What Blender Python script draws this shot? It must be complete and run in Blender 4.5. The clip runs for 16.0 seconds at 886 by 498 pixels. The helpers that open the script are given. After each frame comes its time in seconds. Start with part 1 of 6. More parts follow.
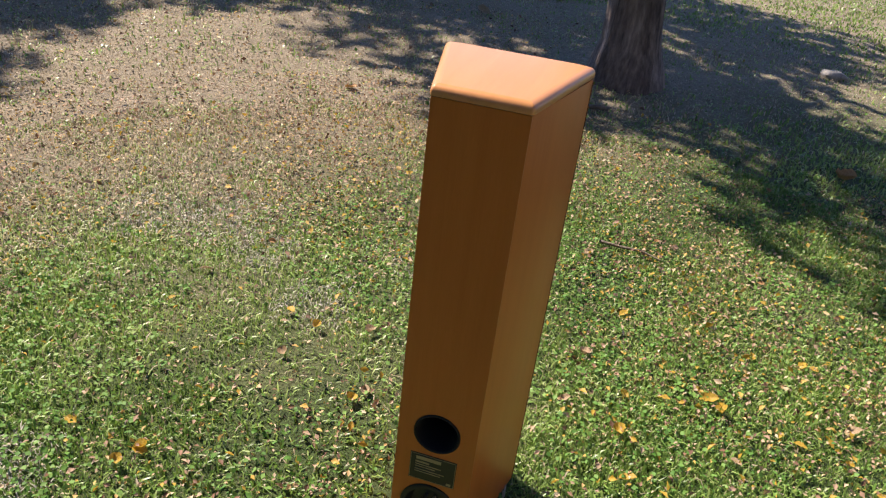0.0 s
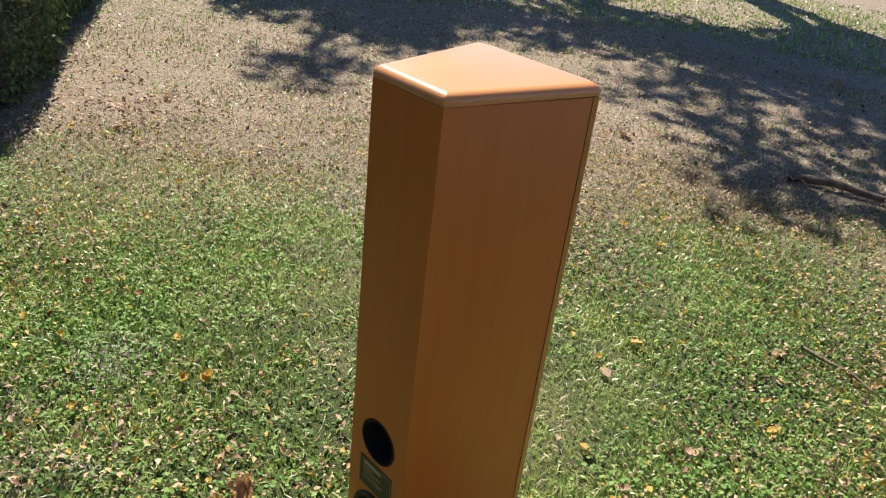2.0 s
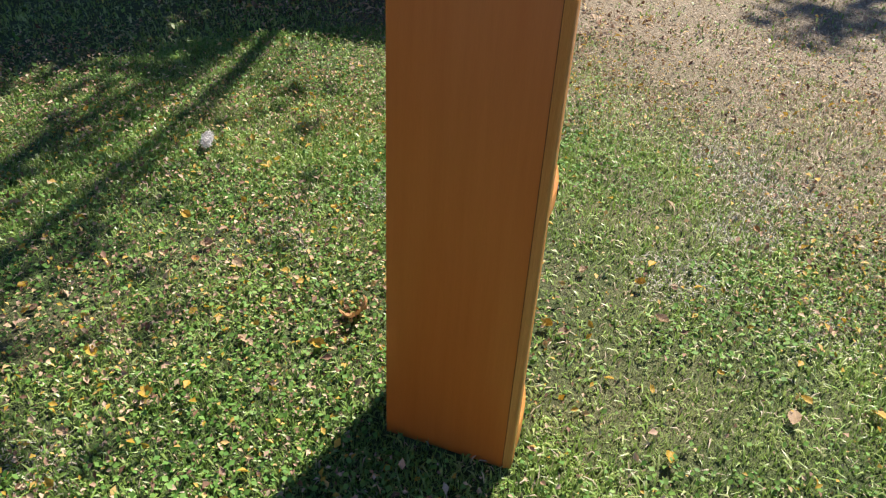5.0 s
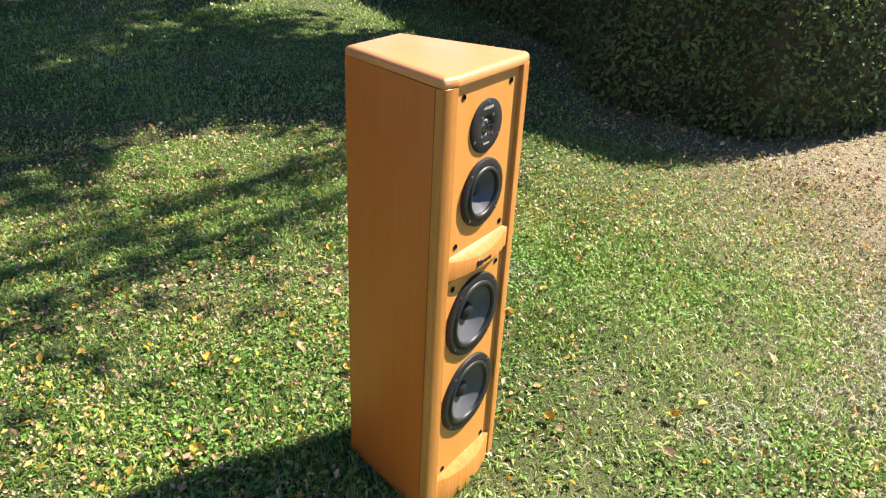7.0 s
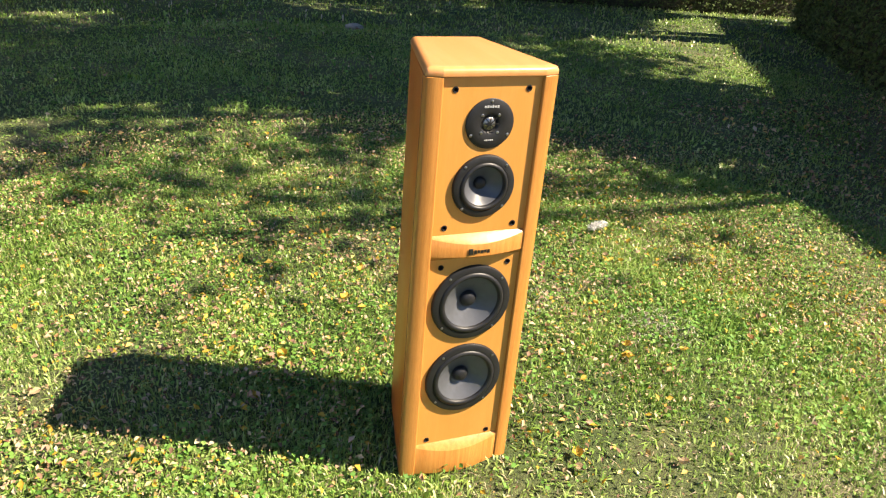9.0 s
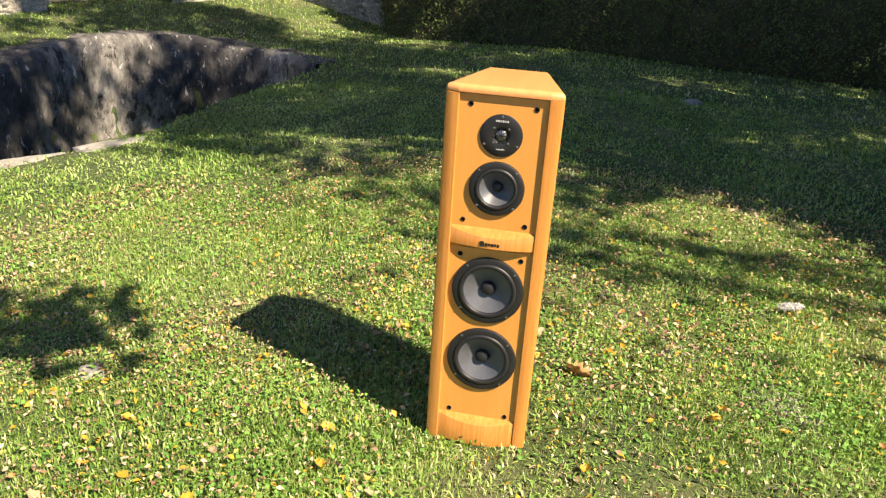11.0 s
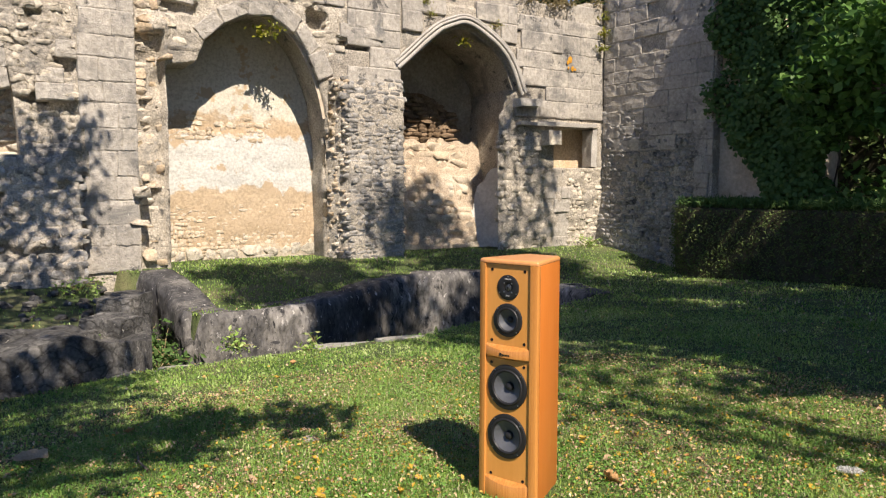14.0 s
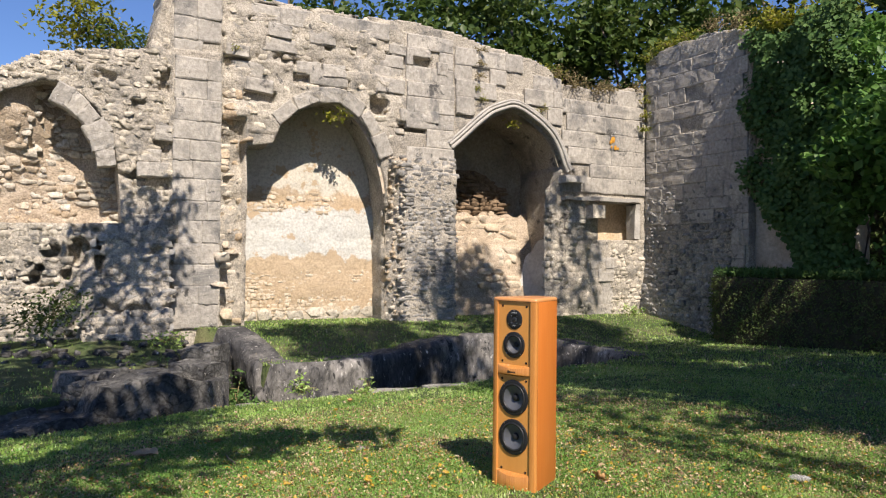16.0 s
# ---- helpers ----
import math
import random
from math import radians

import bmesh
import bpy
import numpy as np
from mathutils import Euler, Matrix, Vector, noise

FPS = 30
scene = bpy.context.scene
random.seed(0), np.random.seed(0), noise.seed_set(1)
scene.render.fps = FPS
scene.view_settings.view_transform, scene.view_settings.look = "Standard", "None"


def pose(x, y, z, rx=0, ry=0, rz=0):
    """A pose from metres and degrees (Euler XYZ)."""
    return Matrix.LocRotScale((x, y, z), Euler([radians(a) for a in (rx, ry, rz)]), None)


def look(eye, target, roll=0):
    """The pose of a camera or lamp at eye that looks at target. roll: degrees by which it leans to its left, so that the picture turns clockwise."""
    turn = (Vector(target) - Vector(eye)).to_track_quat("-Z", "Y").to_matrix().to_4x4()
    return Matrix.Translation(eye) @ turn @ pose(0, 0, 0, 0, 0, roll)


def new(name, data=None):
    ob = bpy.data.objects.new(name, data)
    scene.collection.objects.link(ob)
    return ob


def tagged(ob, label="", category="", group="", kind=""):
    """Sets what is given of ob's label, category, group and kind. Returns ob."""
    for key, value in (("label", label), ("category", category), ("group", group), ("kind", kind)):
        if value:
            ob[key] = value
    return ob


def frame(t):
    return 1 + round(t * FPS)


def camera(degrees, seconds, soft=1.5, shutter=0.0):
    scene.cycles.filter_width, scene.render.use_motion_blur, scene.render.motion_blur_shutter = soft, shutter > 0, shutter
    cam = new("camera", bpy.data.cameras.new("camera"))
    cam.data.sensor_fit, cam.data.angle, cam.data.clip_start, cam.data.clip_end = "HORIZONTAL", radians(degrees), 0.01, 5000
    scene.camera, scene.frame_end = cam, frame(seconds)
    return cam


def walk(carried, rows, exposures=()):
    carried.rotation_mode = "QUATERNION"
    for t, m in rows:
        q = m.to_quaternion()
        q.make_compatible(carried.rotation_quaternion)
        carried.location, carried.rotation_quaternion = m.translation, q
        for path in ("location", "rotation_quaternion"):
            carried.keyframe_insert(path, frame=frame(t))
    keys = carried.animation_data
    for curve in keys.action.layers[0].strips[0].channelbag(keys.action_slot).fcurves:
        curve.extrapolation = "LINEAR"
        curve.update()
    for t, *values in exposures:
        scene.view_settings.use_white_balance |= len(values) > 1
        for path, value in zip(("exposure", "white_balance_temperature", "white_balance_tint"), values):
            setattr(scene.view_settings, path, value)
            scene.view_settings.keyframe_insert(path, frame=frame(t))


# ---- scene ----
cam = camera(60.9, 16.0, soft=1.2)
PATH = [
    (0, (-0.238, 1.405, 1.399), (0.178, -0.288, 0.419), 6.8),
    (0.5, (-0.391, 1.349, 1.411), (0.224, -0.289, 0.442), 4.8),
    (1, (-0.623, 1.302, 1.391), (0.285, -0.224, 0.471), 5.2),
    (1.5, (-0.757, 1.197, 1.379), (0.324, -0.214, 0.462), 3.9),
    (2, (-0.833, 0.999, 1.35), (0.419, -0.242, 0.405), 6.6),
    (2.5, (-0.918, 0.885, 1.367), (0.42, -0.199, 0.35), 4.4),
    (3, (-1.084, 0.735, 1.357), (0.418, -0.09, 0.325), 6.2),
    (3.5, (-1.187, 0.598, 1.365), (0.386, -0.009, 0.29), 2.9),
    (4, (-1.203, 0.445, 1.317), (0.387, 0.075, 0.161), 5.1),
    (4.2, (-1.207, 0.373, 1.329), (0.375, 0.124, 0.132), 4.7),
    (6.3, (-1.23, -0.487, 1.348), (0.35, 0.202, 0.335), 4.7),
    (6.5, (-1.185, -0.573, 1.385), (0.342, 0.191, 0.345), 4.6),
    (7, (-1.173, -0.73, 1.384), (0.279, 0.275, 0.445), 2.9),
    (7.5, (-1.064, -0.975, 1.399), (0.183, 0.27, 0.452), 3.9),
    (8, (-0.954, -1.152, 1.415), (0.146, 0.224, 0.467), 2.8),
    (8.5, (-0.747, -1.28, 1.378), (0.144, 0.253, 0.454), 6.2),
    (8.7, (-0.708, -1.311, 1.38), (0.099, 0.271, 0.46), 5.6),
    (10.8, (0.141, -1.773, 1.366), (-0.091, 0.049, 0.576), 4.9),
    (11, (0.207, -1.818, 1.382), (-0.123, -0.007, 0.6), 3.6),
    (11.5, (0.472, -1.924, 1.36), (-0.222, -0.132, 0.805), 4.6),
    (12, (0.716, -2.077, 1.38), (-0.165, -0.354, 0.874), 4.0),
    (12.5, (0.916, -2.278, 1.355), (-0.073, -0.6, 0.9), 4.5),
    (13, (1.166, -2.405, 1.362), (0.1, -0.754, 0.989), 2.7),
    (13.5, (1.509, -2.482, 1.326), (0.287, -0.926, 1.036), 1.6),
    (14, (1.723, -2.632, 1.357), (0.492, -1.065, 1.182), 0.1),
    (14.5, (1.938, -2.877, 1.324), (0.669, -1.335, 1.223), 1.5),
    (15, (2.12, -3.012, 1.311), (0.851, -1.466, 1.255), 1.3),
    (15.5, (2.378, -3.175, 1.257), (1.048, -1.682, 1.229), 1.2),
    (16, (2.507, -3.291, 1.255), (1.15, -1.822, 1.277), 0.6),
]
walk(cam, [(t, look(eye, target, roll)) for t, eye, target, roll in PATH], exposures=[(0.0, 0.97, 6850, 20), (1.5, 0.97, 6800, 20), (2.5, 1.1, 6600, 20), (3.5, 1.0, 6500, 18), (4.2, 1.02, 6550, 17), (6.3, 1.28, 6600, 15), (7.0, 1.52, 6950, 12), (8.7, 1.58, 7700, 12), (11.0, 1.45, 7900, 13), (11.5, 1.42, 7750, 13), (12.0, 1.08, 7600, 12), (13.0, 0.82, 7250, 14), (14.5, 0.75, 6900, 15), (16.0, 0.70, 6700, 15)])

# ---------------------------------------------------------------- light
SUN = Vector((0.605, -0.304, 0.736))
world = bpy.data.worlds.new("sky_world")
scene.world = world
world.use_nodes = True
wn = world.node_tree.nodes
sky = wn.new("ShaderNodeTexSky")
sky.sky_type = "NISHITA"
sky.sun_disc = False
sky.sun_elevation = math.asin(SUN.z)
sky.sun_rotation = math.atan2(SUN.x, SUN.y)
sky.dust_density = 0.3
sky.ozone_density = 2.5
wn["Background"].inputs["Strength"].default_value = 0.060
tint = wn.new("ShaderNodeMix")
tint.data_type = "RGBA"
tint.blend_type = "MULTIPLY"
tint.inputs[0].default_value = 1.0
tint.inputs[7].default_value = (0.78, 1.0, 1.40, 1)
world.node_tree.links.new(sky.outputs[0], tint.inputs[6])
world.node_tree.links.new(tint.outputs[2], wn["Background"].inputs["Color"])
sun = new("sun", bpy.data.lights.new("sun", "SUN"))
sun.data.energy = 5.0
sun.data.angle = radians(0.55)
sun.data.color = (1.0, 0.93, 0.82)
sun.matrix_world = look(SUN * 30, (0, 0, 0))

# ---------------------------------------------------------------- materials


def ramp_node(nt, stops, kind="LINEAR"):
    r = nt.nodes.new("ShaderNodeValToRGB")
    r.color_ramp.interpolation = kind
    e = r.color_ramp.elements
    while len(e) < len(stops):
        e.new(0.5)
    for el, (p, c) in zip(e, stops):
        el.position = p
        el.color = (*c, 1) if len(c) == 3 else c
    return r


def noise_node(nt, co, scale, detail=4, rough=0.6, distort=0.0):
    n = nt.nodes.new("ShaderNodeTexNoise")
    n.inputs["Scale"].default_value = scale
    n.inputs["Detail"].default_value = detail
    n.inputs["Roughness"].default_value = rough
    n.inputs["Distortion"].default_value = distort
    if co is not None:
        nt.links.new(co, n.inputs["Vector"])
    return n


def mix_node(nt, kind, fac, a, b):
    m = nt.nodes.new("ShaderNodeMix")
    m.data_type = "RGBA"
    m.blend_type = kind
    for sock, v in ((m.inputs[0], fac), (m.inputs[6], a), (m.inputs[7], b)):
        if isinstance(v, (int, float)):
            sock.default_value = v
        elif isinstance(v, tuple):
            sock.default_value = (*v, 1)
        else:
            nt.links.new(v, sock)
    return m.outputs[2]


def stuff_mat(name, stops, scale=4.0, rough=0.8, fine=(30.0, 0.35), bump=0.3, bump_scale=40.0, vary=None, spots=None,
              metal=0.0, stretch=None, trans=0.0, spec=0.4, coords="Object", joints=None):
    """A procedural surface: a colour ramp over coarse noise, fine grain over it, per-piece variation, spots and relief."""
    m = bpy.data.materials.new(name)
    m.use_nodes = True
    nt = m.node_tree
    b = nt.nodes["Principled BSDF"]
    if coords == "World":
        co = nt.nodes.new("ShaderNodeNewGeometry").outputs["Position"]
    else:
        co = nt.nodes.new("ShaderNodeTexCoord").outputs["Object"]
    if stretch:
        mp = nt.nodes.new("ShaderNodeMapping")
        mp.inputs["Scale"].default_value = stretch
        nt.links.new(co, mp.inputs["Vector"])
        co = mp.outputs["Vector"]
    coarse = noise_node(nt, co, scale)
    value = coarse.outputs["Fac"]
    if vary in ("island", "object"):
        if vary == "island":
            rnd = nt.nodes.new("ShaderNodeNewGeometry").outputs["Random Per Island"]
        else:
            rnd = nt.nodes.new("ShaderNodeObjectInfo").outputs["Random"]
        mm = nt.nodes.new("ShaderNodeMath")
        mm.operation = "MULTIPLY_ADD"
        nt.links.new(rnd, mm.inputs[0])
        mm.inputs[1].default_value = 0.22 if vary == "object" else 0.45
        sc = nt.nodes.new("ShaderNodeMath")
        sc.operation = "MULTIPLY_ADD"
        nt.links.new(value, sc.inputs[0])
        sc.inputs[1].default_value = 0.95
        sc.inputs[2].default_value = -0.16
        nt.links.new(sc.outputs[0], mm.inputs[2])
        value = mm.outputs[0]
    elif vary == "pure":
        value = nt.nodes.new("ShaderNodeNewGeometry").outputs["Random Per Island"]
    r = ramp_node(nt, stops)
    nt.links.new(value, r.inputs[0])
    col = r.outputs[0]
    fn = noise_node(nt, co, fine[0], 5, 0.65)
    fr = ramp_node(nt, [(0.3, (1 - fine[1],) * 3), (0.7, (1 + fine[1] * 0.35,) * 3)])
    nt.links.new(fn.outputs["Fac"], fr.inputs[0])
    col = mix_node(nt, "MULTIPLY", 1.0, col, fr.outputs[0])
    vor = None
    if joints:
        warp = noise_node(nt, co, joints[0] * 0.7, 3, 0.6)
        wm = nt.nodes.new("ShaderNodeVectorMath")
        wm.operation = "MULTIPLY_ADD"
        nt.links.new(warp.outputs["Color"], wm.inputs[0])
        wm.inputs[1].default_value = (joints[2],) * 3
        nt.links.new(co, wm.inputs[2])
        st = nt.nodes.new("ShaderNodeMapping")
        st.inputs["Scale"].default_value = (1, 1, 1.6)
        nt.links.new(wm.outputs[0], st.inputs["Vector"])
        vo = nt.nodes.new("ShaderNodeTexVoronoi")
        vo.feature = "DISTANCE_TO_EDGE"
        vo.inputs["Scale"].default_value = joints[0]
        nt.links.new(st.outputs[0], vo.inputs["Vector"])
        vr = ramp_node(nt, [(0.0, (0, 0, 0)), (0.12, (1, 1, 1))])
        nt.links.new(vo.outputs["Distance"], vr.inputs[0])
        vor = vr.outputs[0]
        dark = ramp_node(nt, [(0.0, (joints[1],) * 3), (1.0, (1, 1, 1))])
        nt.links.new(vor, dark.inputs[0])
        col = mix_node(nt, "MULTIPLY", 1.0, col, dark.outputs[0])
    for s in spots or ():
        sn = noise_node(nt, co, s[0], 6, 0.7, 0.4)
        sr = ramp_node(nt, [(s[1], (0, 0, 0)), (min(0.99, s[1] + s[2]), (1, 1, 1))])
        nt.links.new(sn.outputs["Fac"], sr.inputs[0])
        col = mix_node(nt, "MIX", sr.outputs[0], col, s[3])
    nt.links.new(col, b.inputs["Base Color"])
    b.inputs["Roughness"].default_value = rough
    b.inputs["Metallic"].default_value = metal
    b.inputs["Specular IOR Level"].default_value = spec
    if bump:
        bn = noise_node(nt, co, bump_scale, 6, 0.65)
        bp = nt.nodes.new("ShaderNodeBump")
        bp.inputs["Strength"].default_value = bump
        bp.inputs["Distance"].default_value = 0.02
        if vor is not None:
            hm = nt.nodes.new("ShaderNodeMath")
            hm.operation = "MULTIPLY_ADD"
            nt.links.new(vor, hm.inputs[0])
            hm.inputs[1].default_value = 0.25
            nt.links.new(bn.outputs["Fac"], hm.inputs[2])
            nt.links.new(hm.outputs[0], bp.inputs["Height"])
        else:
            nt.links.new(bn.outputs["Fac"], bp.inputs["Height"])
        nt.links.new(bp.outputs[0], b.inputs["Normal"])
    if trans:
        out = nt.nodes["Material Output"]
        t = nt.nodes.new("ShaderNodeBsdfTranslucent")
        nt.links.new(col, t.inputs["Color"])
        mx = nt.nodes.new("ShaderNodeMixShader")
        mx.inputs[0].default_value = trans
        nt.links.new(b.outputs[0], mx.inputs[1])
        nt.links.new(t.outputs[0], mx.inputs[2])
        nt.links.new(mx.outputs[0], out.inputs["Surface"])
    return m


M = {}
def lawn_soil():
    """Dark humus under the green lawn, running out into pale dust on the dry side."""
    m = stuff_mat("lawn soil", [(0.3, (0.042, 0.078, 0.020)), (0.5, (0.080, 0.115, 0.036)), (0.7, (0.17, 0.165, 0.08))], 1.3, 0.95, (70, 0.6), 0.9, 70, coords="World",
                  spots=[(40.0, 0.60, 0.06, (0.06, 0.055, 0.03))])
    nt = m.node_tree
    b = nt.nodes["Principled BSDF"]
    green = b.inputs["Base Color"].links[0].from_socket
    co = nt.nodes.new("ShaderNodeNewGeometry").outputs["Position"]
    dot = nt.nodes.new("ShaderNodeVectorMath")
    dot.operation = "DOT_PRODUCT"
    dot.inputs[1].default_value = (0.62, -0.62, 0)
    nt.links.new(co, dot.inputs[0])
    n = noise_node(nt, co, 1.1, 5, 0.65)
    add = nt.nodes.new("ShaderNodeMath")
    add.operation = "MULTIPLY_ADD"
    nt.links.new(n.outputs["Fac"], add.inputs[0])
    add.inputs[1].default_value = 1.6
    nt.links.new(dot.outputs["Value"], add.inputs[2])
    r = ramp_node(nt, [(0.34, (0, 0, 0)), (0.74, (1, 1, 1))])
    half = nt.nodes.new("ShaderNodeMath")
    half.operation = "DIVIDE"
    nt.links.new(add.outputs[0], half.inputs[0])
    half.inputs[1].default_value = 4.0
    nt.links.new(half.outputs[0], r.inputs[0])
    grain = ramp_node(nt, [(0.3, (0.15, 0.125, 0.078)), (0.5, (0.245, 0.205, 0.135)), (0.7, (0.35, 0.295, 0.215))])
    nt.links.new(noise_node(nt, co, 38, 6, 0.7).outputs["Fac"], grain.inputs[0])
    nt.links.new(mix_node(nt, "MIX", r.outputs[0], green, grain.outputs[0]), b.inputs["Base Color"])
    return m


M["soil"] = lawn_soil()
M["grass"] = stuff_mat("grass blades", [(0.0, (0.045, 0.120, 0.020)), (0.28, (0.135, 0.270, 0.045)), (0.52, (0.250, 0.40, 0.080)), (0.75, (0.41, 0.525, 0.17)), (1.0, (0.64, 0.63, 0.38))],
                       0.8, 0.38, (3, 0.3), 0, vary="island", trans=0.32, coords="World", spec=0.5)
M["clover"] = stuff_mat("clover leaf", [(0.0, (0.035, 0.115, 0.020)), (0.4, (0.10, 0.25, 0.040)), (0.75, (0.20, 0.37, 0.080)), (1.0, (0.40, 0.50, 0.17))], 1.5, 0.6, (5, 0.25), 0, vary="island", trans=0.22, coords="World", spec=0.25)
M["thatch"] = stuff_mat("bleached dead grass", [(0.0, (0.28, 0.27, 0.20)), (0.5, (0.46, 0.44, 0.35)), (1.0, (0.64, 0.62, 0.52))], 2.0, 0.6, (5, 0.3), 0, vary="island", trans=0.2, coords="World")
M["down"] = stuff_mat("white down", [(0.3, (0.66, 0.65, 0.63)), (0.7, (0.8, 0.79, 0.77))], 20, 0.8, (90, 0.1), 0, trans=0.3)
M["dry_grass"] = stuff_mat("dry grass blades", [(0.0, (0.17, 0.14, 0.08)), (0.4, (0.44, 0.365, 0.24)), (1.0, (0.72, 0.62, 0.47))],
                           0.9, 0.6, (3, 0.3), 0, vary="island", trans=0.25, coords="World", spec=0.4)
M["litter"] = stuff_mat("fallen leaf litter", [(0.0, (0.10, 0.05, 0.025)), (0.25, (0.30, 0.17, 0.10)), (0.5, (0.55, 0.38, 0.26)), (0.7, (0.64, 0.48, 0.32)), (0.85, (0.62, 0.40, 0.07)),
                                               (1.0, (0.72, 0.59, 0.41))], 9, 0.65, (60, 0.3), 0.2, 90, vary="pure", trans=0.2)
M["leaf_yellow"] = stuff_mat("yellow leaf", [(0.3, (0.52, 0.31, 0.03)), (0.7, (0.62, 0.43, 0.07))], 30, 0.5, (160, 0.3), 0.2, 120, trans=0.3)
M["leaf_brown"] = stuff_mat("brown leaf", [(0.3, (0.32, 0.15, 0.05)), (0.7, (0.62, 0.37, 0.16))], 24, 0.6, (160, 0.4), 0.3, 120, trans=0.15)
M["leaf_tan"] = stuff_mat("pale dry leaf", [(0.3, (0.34, 0.23, 0.125)), (0.7, (0.50, 0.37, 0.225))], 24, 0.6, (160, 0.35), 0.3, 120, trans=0.15)
M["stone_pale"] = stuff_mat("pale field stone", [(0.3, (0.21, 0.20, 0.175)), (0.7, (0.36, 0.345, 0.305))], 12, 0.9, (90, 0.3), 0.5, 60)
M["twig"] = stuff_mat("dry twig bark", [(0.3, (0.10, 0.075, 0.05)), (0.7, (0.27, 0.22, 0.17))], 20, 0.9, (120, 0.4), 0.5, 90)
GREY_STAIN = (1.1, 0.52, 0.16, (0.15, 0.148, 0.14))
DARK_STREAK = (3.6, 0.60, 0.08, (0.085, 0.083, 0.078))
PALE_LICHEN = (14.0, 0.64, 0.05, (0.58, 0.56, 0.50))
M["ashlar"] = stuff_mat("weathered ashlar", [(0.05, (0.29, 0.272, 0.24)), (0.5, (0.46, 0.425, 0.37)), (0.95, (0.62, 0.565, 0.47))], 1.1, 0.92, (17, 0.38), 1.0, 40,
                        vary="object", spots=[GREY_STAIN, DARK_STREAK, PALE_LICHEN], coords="World")
M["rubble"] = stuff_mat("rubble stone", [(0.05, (0.34, 0.31, 0.26)), (0.45, (0.53, 0.475, 0.385)), (0.95, (0.68, 0.615, 0.50))], 1.3, 0.95, (19, 0.5), 1.0, 28,
                        vary="island", spots=[(0.9, 0.55, 0.16, (0.19, 0.185, 0.172)), DARK_STREAK], coords="World")
M["rubble_ochre"] = stuff_mat("ochre rubble stone", [(0.05, (0.36, 0.24, 0.14)), (0.45, (0.56, 0.42, 0.27)), (0.95, (0.68, 0.57, 0.42))], 2.2, 0.95, (24, 0.4), 0.9, 36,
                              vary="island", coords="World")
# Ochre rubble browned further: the shade under the vault is in the colour.
M["rubble_shaded"] = stuff_mat("crumbling stone browned for shade", [(0.05, (0.10, 0.07, 0.045)), (0.45, (0.22, 0.15, 0.09)), (0.95, (0.36, 0.26, 0.17))], 2.2, 0.95, (24, 0.5), 1.0, 30,
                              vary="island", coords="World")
M["rubble_grey"] = stuff_mat("grey rubble stone", [(0.05, (0.15, 0.147, 0.14)), (0.45, (0.29, 0.28, 0.26)), (0.95, (0.46, 0.44, 0.40))], 1.3, 0.95, (22, 0.5), 1.0, 32,
                             vary="island", spots=[DARK_STREAK, PALE_LICHEN], coords="World")
M["rubble_warm"] = stuff_mat("warm rubble stone", [(0.0, (0.30, 0.24, 0.17)), (0.3, (0.52, 0.40, 0.27)), (0.6, (0.60, 0.53, 0.43)), (0.95, (0.70, 0.65, 0.56))], 1.6, 0.95, (24, 0.45), 1.0, 34,
                             vary="island", coords="World")
M["rubble_plaster"] = stuff_mat("pale ochre rubble", [(0.05, (0.45, 0.35, 0.24)), (0.45, (0.57, 0.465, 0.34)), (0.95, (0.66, 0.585, 0.47))], 2.0, 0.95, (26, 0.35), 0.8, 36,
                                vary="island", coords="World")
M["plaster"] = stuff_mat("worn pale plaster", [(0.25, (0.42, 0.34, 0.25)), (0.55, (0.56, 0.47, 0.36)), (0.8, (0.66, 0.58, 0.47))], 1.8, 0.95, (14, 0.3), 0.6, 20, coords="World",
                         spots=[(2.6, 0.60, 0.06, (0.36, 0.29, 0.21))])
M["limewash"] = stuff_mat("grey white limewash", [(0.25, (0.46, 0.44, 0.40)), (0.55, (0.60, 0.58, 0.54)), (0.8, (0.70, 0.68, 0.64))], 2.4, 0.95, (16, 0.25), 0.4, 24, coords="World")
M["lichen"] = stuff_mat("orange lichen", [(0.3, (0.50, 0.22, 0.02)), (0.7, (0.66, 0.34, 0.05))], 14, 0.95, (60, 0.4), 0.6, 60)
M["mortar"] = stuff_mat("lime mortar", [(0.25, (0.33, 0.30, 0.255)), (0.55, (0.50, 0.45, 0.37)), (0.8, (0.63, 0.57, 0.47))], 1.3, 0.97, (36, 0.6), 1.0, 46,
                        spots=[GREY_STAIN, DARK_STREAK, (5.0, 0.63, 0.05, (0.10, 0.095, 0.085))], coords="World", joints=(6.0, 0.90, 0.3))
M["mortar_ochre"] = stuff_mat("ochre mortar", [(0.25, (0.40, 0.31, 0.215)), (0.55, (0.56, 0.455, 0.34)), (0.8, (0.66, 0.575, 0.46))], 2.0, 0.97, (36, 0.5), 1.0, 44,
                              coords="World", joints=(6.5, 0.90, 0.3))
M["soffit"] = stuff_mat("grey-brown vault plaster", [(0.25, (0.28, 0.25, 0.20)), (0.6, (0.42, 0.37, 0.29)), (0.85, (0.5, 0.44, 0.35))], 1.6, 0.95, (18, 0.4), 0.7, 24,
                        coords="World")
M["mould"] = stuff_mat("pale carved limestone", [(0.25, (0.33, 0.31, 0.28)), (0.6, (0.48, 0.455, 0.41)), (0.85, (0.60, 0.57, 0.51))], 3.0, 0.9, (40, 0.35), 0.7, 45,
                       coords="World")
